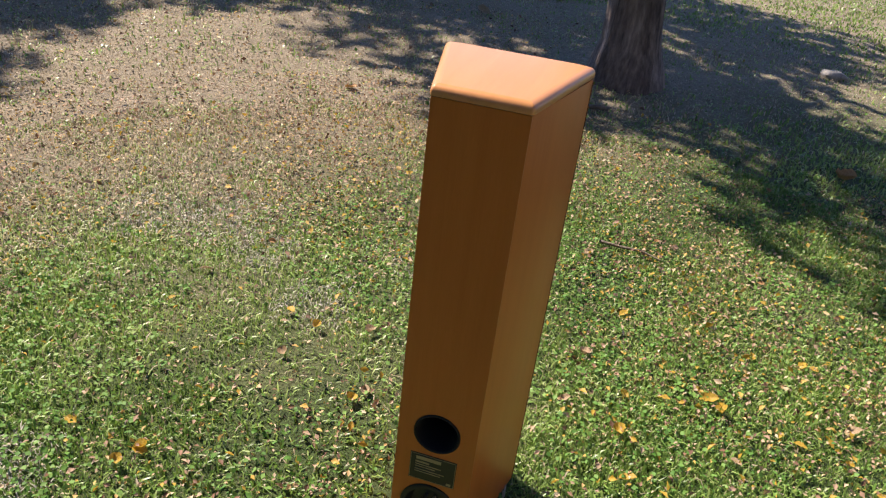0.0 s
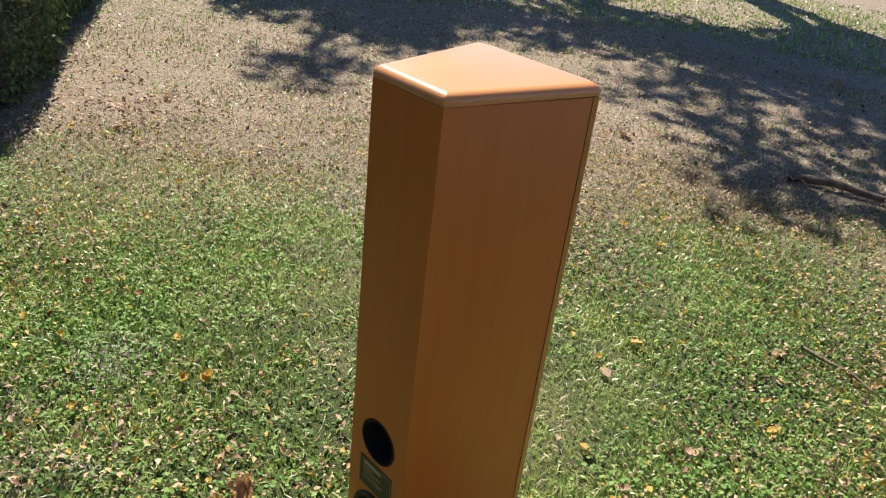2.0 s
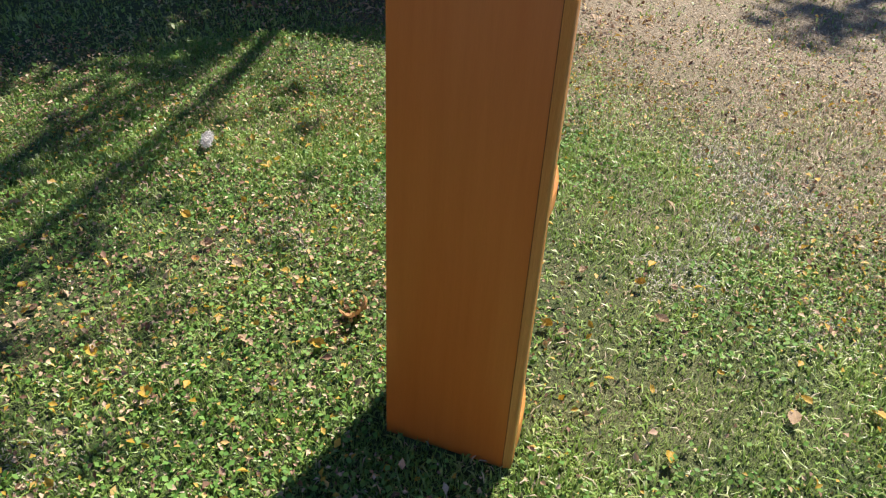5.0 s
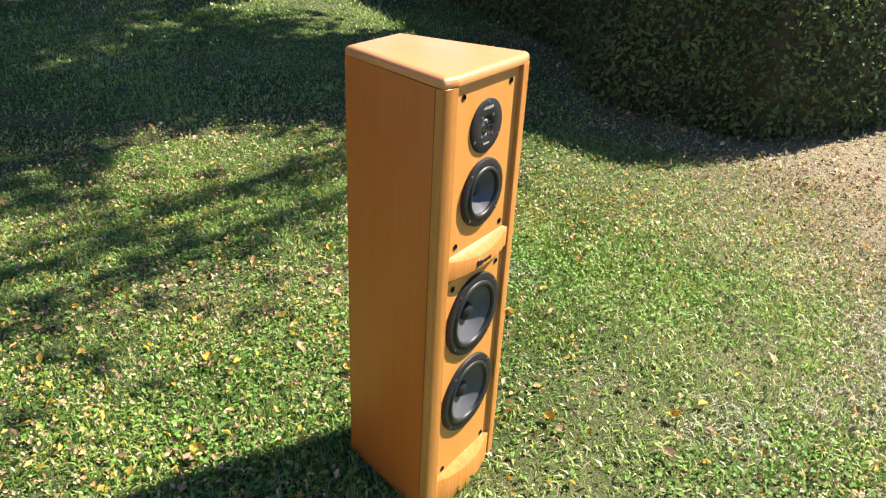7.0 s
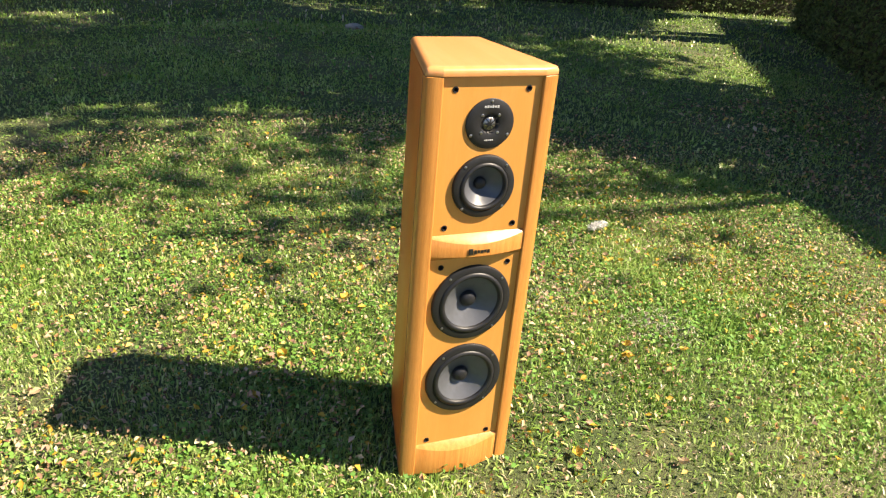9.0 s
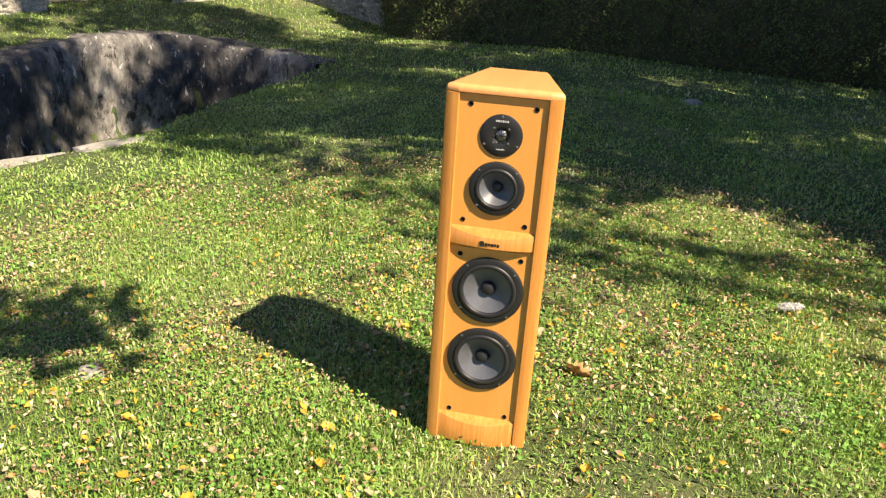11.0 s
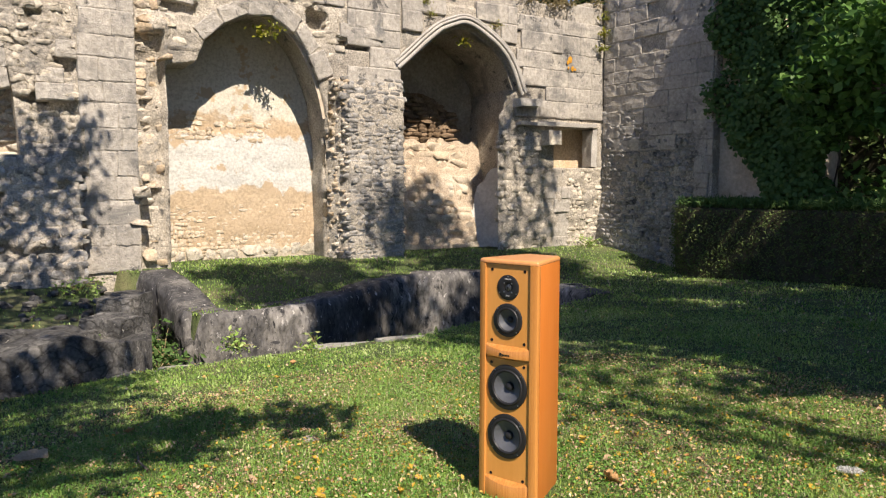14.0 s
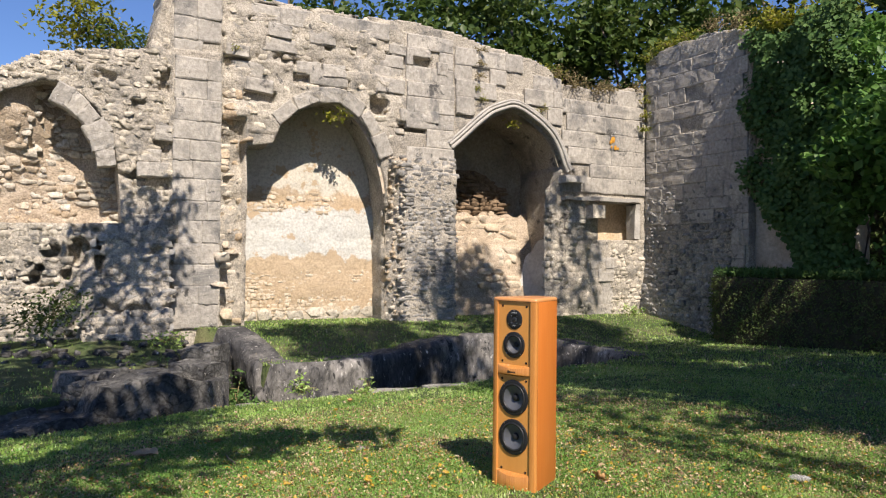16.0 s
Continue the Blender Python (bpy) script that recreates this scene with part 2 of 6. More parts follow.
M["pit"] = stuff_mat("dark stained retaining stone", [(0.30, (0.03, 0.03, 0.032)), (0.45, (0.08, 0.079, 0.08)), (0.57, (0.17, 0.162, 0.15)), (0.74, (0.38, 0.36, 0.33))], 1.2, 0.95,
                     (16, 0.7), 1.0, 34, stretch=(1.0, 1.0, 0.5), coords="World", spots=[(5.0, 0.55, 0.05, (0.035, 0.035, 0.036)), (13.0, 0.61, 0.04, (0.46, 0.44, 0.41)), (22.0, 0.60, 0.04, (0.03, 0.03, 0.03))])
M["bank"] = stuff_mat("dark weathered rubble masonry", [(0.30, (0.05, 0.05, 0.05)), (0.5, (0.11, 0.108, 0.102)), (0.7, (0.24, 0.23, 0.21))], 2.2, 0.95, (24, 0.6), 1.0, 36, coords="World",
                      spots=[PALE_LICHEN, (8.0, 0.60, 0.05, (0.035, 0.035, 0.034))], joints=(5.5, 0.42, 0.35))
M["hedge_leaf"] = stuff_mat("hedge leaf", [(0.0, (0.045, 0.078, 0.023)), (0.6, (0.10, 0.145, 0.045)), (1.0, (0.18, 0.205, 0.075))], 2, 0.7, (6, 0.3), 0, vary="island", trans=0.2,
                            coords="World", spec=0.15)
# The hedge leaf in lighter tones, for the hedge beside the lawn.
M["hedge_leaf_near"] = stuff_mat("lighter hedge leaf", [(0.0, (0.055, 0.09, 0.032)), (0.6, (0.13, 0.19, 0.065)), (1.0, (0.24, 0.27, 0.11))], 2, 0.7, (6, 0.3), 0, vary="island", trans=0.2,
                                coords="World", spec=0.2)
M["hedge_core"] = stuff_mat("hedge twigs", [(0.3, (0.035, 0.034, 0.018)), (0.7, (0.085, 0.075, 0.042))], 6, 0.95, (30, 0.4), 0.6, 30)
M["ivy_leaf"] = stuff_mat("ivy leaf", [(0.0, (0.045, 0.095, 0.028)), (0.6, (0.09, 0.175, 0.048)), (1.0, (0.16, 0.25, 0.08))], 2, 0.65, (6, 0.3), 0, vary="island", trans=0.2,
                          coords="World", spec=0.2)
M["tree_leaf"] = stuff_mat("tree leaf", [(0.0, (0.035, 0.07, 0.015)), (0.6, (0.08, 0.135, 0.028)), (1.0, (0.16, 0.19, 0.045))], 1, 0.5, (4, 0.3), 0, vary="island", trans=0.4,
                           coords="World")
M["broad_leaf"] = stuff_mat("broad green leaf", [(0.0, (0.06, 0.15, 0.035)), (0.6, (0.13, 0.27, 0.06)), (1.0, (0.24, 0.38, 0.09))], 2, 0.5, (6, 0.3), 0, vary="island", trans=0.4)
M["sprig_leaf"] = stuff_mat("yellow-green leaf", [(0.0, (0.12, 0.17, 0.02)), (0.6, (0.26, 0.28, 0.03)), (1.0, (0.42, 0.34, 0.04))], 2, 0.45, (6, 0.3), 0, vary="island", trans=0.4,
                            coords="World")
M["dry_weed"] = stuff_mat("dry weed stalk", [(0.0, (0.16, 0.13, 0.05)), (1.0, (0.36, 0.29, 0.15))], 2, 0.7, (8, 0.3), 0, vary="island", trans=0.2, coords="World")
M["bark"] = stuff_mat("tree bark", [(0.3, (0.10, 0.075, 0.062)), (0.55, (0.22, 0.175, 0.15)), (0.75, (0.35, 0.29, 0.255))], 9, 0.95, (36, 0.5), 1.0, 30, stretch=(1, 1, 0.22),
                      spots=[(3.0, 0.62, 0.1, (0.24, 0.235, 0.20))])
M["veneer"] = stuff_mat("honey cherry veneer", [(0.3, (0.50, 0.150, 0.027)), (0.7, (0.55, 0.176, 0.035))], 5, 0.38, (90, 0.06), 0.03, 120, stretch=(9, 9, 0.5), spec=0.32)
M["veneer_front"] = stuff_mat("honey cherry baffle", [(0.3, (0.60, 0.262, 0.058)), (0.7, (0.66, 0.30, 0.075))], 4, 0.36, (60, 0.06), 0.02, 120, stretch=(6, 6, 0.6), spec=0.5)
M["veneer_solid"] = stuff_mat("honey cherry solid edge", [(0.3, (0.48, 0.185, 0.042)), (0.7, (0.62, 0.275, 0.072))], 6, 0.27, (110, 0.28), 0.06, 150, stretch=(14, 14, 0.35), spec=0.5)
# Cap veneer, its colour paled to carry the sky's reflection on top.
M["veneer_cap_sheen"] = stuff_mat("honey cherry cap paled by sky sheen", [(0.3, (0.60, 0.262, 0.088)), (0.7, (0.66, 0.305, 0.115))], 5, 0.28, (90, 0.08), 0.02, 120, stretch=(9, 0.6, 9), spec=0.6)
M["groove"] = stuff_mat("dark seam", [(0.3, (0.10, 0.035, 0.012)), (0.7, (0.14, 0.05, 0.016))], 8, 0.7, (60, 0.1), 0)
M["rubber"] = stuff_mat("black rubber", [(0.3, (0.012, 0.012, 0.013)), (0.7, (0.02, 0.02, 0.022))], 20, 0.45, (150, 0.2), 0.05, 200)
M["black"] = stuff_mat("satin black plastic", [(0.3, (0.011, 0.011, 0.012)), (0.7, (0.017, 0.017, 0.018))], 20, 0.5, (150, 0.2), 0.05, 200)
M["cone"] = stuff_mat("grey coated cone", [(0.3, (0.070, 0.074, 0.084)), (0.7, (0.088, 0.092, 0.104))], 12, 0.42, (80, 0.12), 0.03, 150, spec=0.6)
M["steel"] = stuff_mat("screw steel", [(0.3, (0.30, 0.29, 0.28)), (0.7, (0.42, 0.41, 0.4))], 40, 0.35, (150, 0.2), 0, metal=1.0)
M["void"] = stuff_mat("dark hollow", [(0.3, (0.004, 0.004, 0.005)), (0.7, (0.008, 0.008, 0.01))], 20, 0.8, (150, 0.2), 0)
M["gold"] = stuff_mat("gold print", [(0.3, (0.34, 0.27, 0.14)), (0.7, (0.42, 0.34, 0.18))], 40, 0.5, (150, 0.2), 0)
M["pale_print"] = stuff_mat("pale print", [(0.3, (0.42, 0.42, 0.42)), (0.7, (0.5, 0.5, 0.5))], 40, 0.5, (150, 0.2), 0)
M["plate"] = stuff_mat("bronze black plate", [(0.3, (0.016, 0.015, 0.012)), (0.7, (0.026, 0.024, 0.02))], 20, 0.4, (150, 0.2), 0)


def banded_wall():
    """Plaster and rubble in uneven layers: lower rubble, whitewash, an ochre course, cream plaster."""
    m = bpy.data.materials.new("layered old plaster")
    m.use_nodes = True
    nt = m.node_tree
    b = nt.nodes["Principled BSDF"]
    co = nt.nodes.new("ShaderNodeTexCoord").outputs["Object"]
    sep = nt.nodes.new("ShaderNodeSeparateXYZ")
    nt.links.new(co, sep.inputs[0])
    n1 = noise_node(nt, co, 3.2, 6, 0.62)
    add = nt.nodes.new("ShaderNodeMath")
    add.operation = "MULTIPLY_ADD"
    nt.links.new(n1.outputs["Fac"], add.inputs[0])
    add.inputs[1].default_value = 0.75
    add2 = nt.nodes.new("ShaderNodeMath")
    add2.operation = "ADD"
    nt.links.new(sep.outputs["Z"], add.inputs[2])
    nt.links.new(add.outputs[0], add2.inputs[0])
    add2.inputs[1].default_value = -0.375
    div = nt.nodes.new("ShaderNodeMath")
    div.operation = "DIVIDE"
    nt.links.new(add2.outputs[0], div.inputs[0])
    div.inputs[1].default_value = 4.5
    r = ramp_node(nt, [(0.0, (0.42, 0.36, 0.28)), (0.055, (0.46, 0.40, 0.31)), (0.075, (0.44, 0.335, 0.225)), (0.275, (0.47, 0.37, 0.255)), (0.288, (0.54, 0.54, 0.51)),
                       (0.465, (0.56, 0.555, 0.525)), (0.478, (0.48, 0.36, 0.235)), (0.53, (0.47, 0.37, 0.26)), (0.545, (0.57, 0.535, 0.46)), (1.0, (0.52, 0.475, 0.39))])
    nt.links.new(div.outputs[0], r.inputs[0])
    fn = noise_node(nt, co, 24, 6, 0.65)
    fr = ramp_node(nt, [(0.32, (0.62, 0.6, 0.56)), (0.6, (1.06, 1.05, 1.03))])
    nt.links.new(fn.outputs["Fac"], fr.inputs[0])
    col = mix_node(nt, "MULTIPLY", 0.8, r.outputs[0], fr.outputs[0])
    sn = noise_node(nt, co, 2.3, 5, 0.6)
    sr = ramp_node(nt, [(0.58, (0, 0, 0)), (0.61, (1, 1, 1))])
    nt.links.new(sn.outputs["Fac"], sr.inputs[0])
    col = mix_node(nt, "MIX", sr.outputs[0], col, (0.43, 0.33, 0.22))
    nt.links.new(col, b.inputs["Base Color"])
    b.inputs["Roughness"].default_value = 0.96
    bp = nt.nodes.new("ShaderNodeBump")
    bp.inputs["Strength"].default_value = 0.8
    bp.inputs["Distance"].default_value = 0.02
    bn = noise_node(nt, co, 18, 6, 0.7)
    nt.links.new(bn.outputs["Fac"], bp.inputs["Height"])
    nt.links.new(bp.outputs[0], b.inputs["Normal"])
    return m


M["layered"] = banded_wall()

# ---------------------------------------------------------------- building helpers


def part(name, bm, material, parent, label=""):
    """Links a bmesh as one mesh object under a thing."""
    me = bpy.data.meshes.new(name)
    bm.to_mesh(me)
    bm.free()
    ob = new(name, me)
    me.materials.append(M[material] if isinstance(material, str) else material)
    ob.parent = parent
    if label:
        ob["label"] = label
    return ob


def raw(name, verts, faces, material, parent=None, smooth=False):
    """A mesh object from numpy vertices and faces (all faces of one size)."""
    me = bpy.data.meshes.new(name)
    verts = np.asarray(verts, dtype=np.float32)
    faces = np.asarray(faces, dtype=np.int32)
    k = faces.shape[1]
    me.vertices.add(len(verts))
    me.vertices.foreach_set("co", verts.ravel())
    me.loops.add(faces.size)
    me.loops.foreach_set("vertex_index", faces.ravel())
    me.polygons.add(len(faces))
    me.polygons.foreach_set("loop_start", np.arange(0, faces.size, k, dtype=np.int32))
    me.polygons.foreach_set("loop_total", np.full(len(faces), k, dtype=np.int32))
    if smooth:
        me.polygons.foreach_set("use_smooth", np.ones(len(faces), dtype=bool))
    me.update(calc_edges=True)
    me.materials.append(M[material])
    ob = new(name, me)
    ob.parent = parent
    return ob


def empty(name, m=None):
    ob = new(name)
    ob.empty_display_size = 0.1
    if m is not None:
        ob.matrix_world = m
    return ob


def shade(bm, angle=35):
    """Smooth faces, with sharp edges past the angle."""
    for f in bm.faces:
        f.smooth = True
    lim = radians(angle)
    for e in bm.edges:
        if len(e.link_faces) == 2 and e.calc_face_angle(0) > lim:
            e.smooth = False
    return bm


def lathe(profile, steps=48):
    """A turned form about z from (radius, height) pairs."""
    bm = bmesh.new()
    rings = []
    for r, h in profile:
        if r < 1e-6:
            rings.append([bm.verts.new((0, 0, h))])
        else:
            rings.append([bm.verts.new((r * math.cos(a), r * math.sin(a), h)) for a in (2 * math.pi * i / steps for i in range(steps))])
    for p, q in zip(rings, rings[1:]):
        for i in range(steps):
            j = (i + 1) % steps
            if len(p) == 1 and len(q) > 1:
                bm.faces.new((p[0], q[j], q[i]))
            elif len(q) == 1 and len(p) > 1:
                bm.faces.new((p[i], p[j], q[0]))
            elif len(p) > 1:
                bm.faces.new((p[i], p[j], q[j], q[i]))
    bmesh.ops.recalc_face_normals(bm, faces=bm.faces)
    return shade(bm, 40)


def prism(points, z0, z1, bevel=0.0, segments=3):
    """An upright prism over a plan outline."""
    bm = bmesh.new()
    lo = [bm.verts.new((x, y, z0)) for x, y in points]
    hi = [bm.verts.new((x, y, z1)) for x, y in points]
    bm.faces.new(lo[::-1])
    bm.faces.new(hi)
    for i in range(len(points)):
        j = (i + 1) % len(points)
        bm.faces.new((lo[i], lo[j], hi[j], hi[i]))
    bmesh.ops.recalc_face_normals(bm, faces=bm.faces)
    if bevel:
        bmesh.ops.bevel(bm, geom=bm.edges[:], offset=bevel, segments=segments, profile=0.5, affect="EDGES")
    return bm


def slab(sx, sy, sz, at=(0, 0, 0), bevel=0.0, segments=2):
    bm = bmesh.new()
    bmesh.ops.create_cube(bm, size=1)
    for v in bm.verts:
        v.co = (v.co.x * sx + at[0], v.co.y * sy + at[1], v.co.z * sz + at[2])
    if bevel:
        bmesh.ops.bevel(bm, geom=bm.edges[:], offset=bevel, segments=segments, profile=0.5, affect="EDGES")
    return bm


rng = np.random.default_rng(7)


def vnoise(p, scale=1.0, octaves=3):
    """Fractal noise in about -1..1 at each row of p."""
    return np.array([noise.fractal(Vector(q) * scale, 0.9, 2.0, octaves) for q in p])


def inside(poly, x, y):
    """Which of the points lie in the polygon."""
    x, y = np.asarray(x), np.asarray(y)
    r = np.zeros(x.shape, bool)
    n = len(poly)
    for i in range(n):
        (x0, y0), (x1, y1) = poly[i], poly[(i + 1) % n]
        if y0 == y1:
            continue
        c = ((y0 > y) != (y1 > y)) & (x < (x1 - x0) * (y - y0) / (y1 - y0) + x0)
        r ^= c
    return r


def edge_point(poly, x, y):
    """The nearest point on the polygon's outline, and its distance."""
    best = (1e9, x, y)
    n = len(poly)
    for i in range(n):
        (x0, y0), (x1, y1) = poly[i], poly[(i + 1) % n]
        dx, dy = x1 - x0, y1 - y0
        s = max(0.0, min(1.0, ((x - x0) * dx + (y - y0) * dy) / (dx * dx + dy * dy + 1e-12)))
        px, py = x0 + s * dx, y0 + s * dy
        d = math.hypot(px - x, py - y)
        if d < best[0]:
            best = (d, px, py)
    return best


def hull_stone(seed, rough=0.25):
    """Vertices and triangles of one uneven stone in a box of size 1."""
    r = np.random.default_rng(seed)
    bm = bmesh.new()
    for sx in (-0.5, 0.5):
        for sy in (-0.5, 0.5):
            for sz in (-0.5, 0.5):
                for k in range(2):
                    c = np.array((sx, sy, sz)) * (1 - rough * r.random(3))
                    bm.verts.new(c)
    bmesh.ops.convex_hull(bm, input=bm.verts[:])
    loose = [v for v in bm.verts if not v.link_faces]
    bmesh.ops.delete(bm, geom=loose, context="VERTS")
    bmesh.ops.triangulate(bm, faces=bm.faces[:])
    bm.verts.index_update()
    v = np.array([q.co[:] for q in bm.verts])
    f = np.array([[q.index for q in t.verts] for t in bm.faces])
    bm.free()
    return v, f


def face_stone(seed):
    """One flat-fronted uneven wall stone in a box of size 1; the front looks to +y."""
    r = np.random.default_rng(seed)
    k = int(r.integers(5, 9))
    a = np.sort((np.arange(k) + r.uniform(-0.38, 0.38, k)) * 2 * math.pi / k)
    c, d = np.cos(a), np.sin(a)
    sq = 0.5 / np.maximum(np.abs(c), np.abs(d))
    x, z = c * sq * r.uniform(0.78, 1.10, k), d * sq * r.uniform(0.78, 1.10, k)
    tilt = r.normal(0, 0.16, 2)
    back = np.stack([x, np.full(k, -0.5), z], 1)
    edge = np.stack([x, 0.40 + tilt[0] * x + tilt[1] * z + r.normal(0, 0.04, k), z], 1)
    q = r.uniform(0.84, 0.97, k)
    front = np.stack([x * q, 0.49 + tilt[0] * x + tilt[1] * z + r.normal(0, 0.07, k), z * q], 1)
    mid = np.array([[r.uniform(-0.2, 0.2), 0.5 + r.normal(0, 0.10), r.uniform(-0.2, 0.2)]])
    v = np.concatenate([back, edge, front, mid])
    f = []
    for i in range(k):
        j = (i + 1) % k
        for o in (0, k):
            f += [(o + i, o + k + i, o + k + j), (o + i, o + k + j, o + j)]
        f.append((2 * k + i, 3 * k, 2 * k + j))
    return v, np.array(f)


ROCKS = [hull_stone(100 + i, 0.30) for i in range(14)]
STONES = [face_stone(300 + i) for i in range(24)]


def block_stone(seed):
    """A worn squared block in a box of size 1: an uneven front to +y with rounded, chipped edges."""
    r = np.random.default_rng(seed)
    us, zs = np.array([-0.5, -0.44, -0.2, 0.1, 0.3, 0.45, 0.5]), np.array([-0.5, -0.42, -0.1, 0.2, 0.42, 0.5])
    v = []
    for u in us:
        for z in zs:
            e = max(abs(u), abs(z))
            drop = (0.17 if abs(u) > 0.49 and abs(z) > 0.49 else 0.055 if e > 0.49 else 0.0)
            n = noise.fractal(Vector((u * 2 + seed * 3.1, z * 2, seed)), 0.9, 2.0, 3)
            k = 1 - 0.05 * r.random() if e > 0.49 else 1
            v.append((u * k, 0.44 + 0.07 * n + r.normal(0, 0.012) - drop * r.uniform(0.4, 1.5), z * k))
    nu, nz = len(us), len(zs)
    i = np.arange(nu * nz).reshape(nu, nz)
    f = []
    for p in range(nu - 1):
        for q in range(nz - 1):
            f += [(i[p, q], i[p, q + 1], i[p + 1, q + 1]), (i[p, q], i[p + 1, q + 1], i[p + 1, q])]
    rim = [i[p, 0] for p in range(nu)] + [i[nu - 1, q] for q in range(1, nz)] + [i[p, nz - 1] for p in range(nu - 2, -1, -1)] + [i[0, q] for q in range(nz - 2, 0, -1)]
    base = len(v)
    v += [(v[k][0], -0.5, v[k][2]) for k in rim]
    for k in range(len(rim)):
        m = (k + 1) % len(rim)
        f += [(rim[k], rim[m], base + m), (rim[k], base + m, base + k)]
    return np.array(v), np.array(f)


BLOCKS = [block_stone(200 + i) for i in range(12)]


def pile(items, shapes, turn=0.1):
    """Joins many stones, each (centre, size), into vertices and triangles."""
    vs, fs, k = [], [], 0
    for i, (c, s) in enumerate(items):
        v, f = shapes[int(rng.integers(len(shapes)))]
        a = Euler(rng.normal(0, turn, 3)).to_matrix()
        w = (v * np.array(s)) @ np.array(a).T + np.array(c)
        vs.append(w)
        fs.append(f + k)
        k += len(v)
    return np.concatenate(vs), np.concatenate(fs)


def leaf_cloud(centres, normals, size, aspect=0.6, fold=0.25, jitter=0.7):
    """Many folded leaves (two triangles each) about the centres."""
    n = len(centres)
    nr = np.asarray(normals) + rng.normal(0, jitter, (n, 3))
    nr /= np.linalg.norm(nr, axis=1)[:, None] + 1e-9
    a = np.cross(nr, rng.normal(0, 1, (n, 3)))
    a /= np.linalg.norm(a, axis=1)[:, None] + 1e-9
    b = np.cross(nr, a)
    s = (np.asarray(size) * (0.6 + 0.8 * rng.random(n)))[:, None]
    c = np.asarray(centres)
    v = np.stack([c - a * s * 0.5, c + b * s * aspect * 0.5 + nr * s * fold, c + a * s * 0.5, c - b * s * aspect * 0.5 + nr * s * fold], 1).reshape(-1, 3)
    i = np.arange(n)[:, None] * 4
    return v, np.concatenate([np.stack([i[:, 0], i[:, 0] + 1, i[:, 0] + 2], 1), np.stack([i[:, 0], i[:, 0] + 2, i[:, 0] + 3], 1)])


def tube(points, radii, sides=10, wobble=0.0):
    """Vertices and quads of a tapered tube along points."""
    pts = [Vector(p) for p in points]
    vs, fs = [], []
    for i, p in enumerate(pts):
        d = (pts[min(i + 1, len(pts) - 1)] - pts[max(i - 1, 0)]).normalized()
        q = d.to_track_quat("Z", "Y")
        for j in range(sides):
            a = 2 * math.pi * j / sides
            r = radii[i] * (1 + wobble * noise.noise(Vector((math.cos(a) * 2, math.sin(a) * 2, i * 0.7))))
            vs.append(p + q @ Vector((math.cos(a) * r, math.sin(a) * r, 0)))
        if i:
            for j in range(sides):
                k = (j + 1) % sides
                fs.append(((i - 1) * sides + j, (i - 1) * sides + k, i * sides + k, i * sides + j))
    return np.array([v[:] for v in vs]), np.array(fs)


def joined(pieces):
    vs, fs, k = [], [], 0
    for v, f in pieces:
        vs.append(v)
        fs.append(np.asarray(f) + k)
        k += len(v)
    return np.concatenate(vs), np.concatenate(fs)

# ---------------------------------------------------------------- ground
CORNER = (-5.32, 11.60)
WALL = pose(CORNER[0], CORNER[1], 0, 0, 0, -110)
AX_U = (math.cos(radians(-110)), math.sin(radians(-110)))
AX_N = (math.cos(radians(-20)), math.sin(radians(-20)))


def to_wall(x, y):
    dx, dy = np.asarray(x) - CORNER[0], np.asarray(y) - CORNER[1]
    return dx * AX_U[0] + dy * AX_U[1], dx * AX_N[0] + dy * AX_N[1]


def smooth(a, b, x):
    t = np.clip((np.asarray(x, float) - a) / (b - a), 0, 1)
    return t * t * (3 - 2 * t)


PIT_FAR = [(-8.15, 3.1), (-6.9, 2.78), (-5.95, 2.39), (-5.83, 2.33), (-5.78, 2.42), (-5.6, 3.1), (-5.5, 4.0), (-5.62, 4.9), (-5.72, 5.8), (-5.5, 6.75), (-4.95, 7.3), (-4.35, 7.42), (-3.65, 7.15), (-2.95, 6.7)]
PIT_NEAR = [(-2.85, 6.45), (-2.9, 5.3), (-3.0, 4.3), (-2.95, 3.1), (-3.15, 2.6), (-3.55, 1.95), (-3.95, 1.4), (-4.4, 0.85)]
PIT_LEFT = [(-4.85, 0.7), (-5.7, 1.2), (-7.4, 2.1), (-8.35, 2.6)]
PIT = PIT_FAR + PIT_NEAR + PIT_LEFT
LEFT_BANK = [(-5.25, -9.0), (-5.1, -3.0), (-4.95, -1.2), (-4.85, 0.7), (-5.7, 1.2), (-7.4, 2.1), (-8.35, 2.6), (-9.3, 2.0), (-14, -9)]


TERRACE = [(-9.6, 3.6), (-8.35, 2.75)] + PIT_FAR + [(-1.5, 6.9), (-1.5, 13.5), (-6.0, 13.5)]


def ground_z(x, y):
    x, y = np.asarray(x, float), np.asarray(y, float)
    xw = np.clip(-x, 0, 5.5)
    lawn = -0.016 * xw ** 2 + 0.018 * np.clip(-y - 1.0, 0, 6)
    u, n = to_wall(x, y)
    terrace = 0.1 - 0.27 * smooth(0.0, 2.4, n) + 0.14 * smooth(-3.4, 0.5, x)
    z = lawn + (terrace - lawn) * smooth(3.4, 6.6, y)
    z = np.where(inside(TERRACE, x, y), terrace, z)
    z = np.where(inside(LEFT_BANK, x, y), -0.13 + 0.12 * smooth(1.8, 0.3, n), z)
    return z


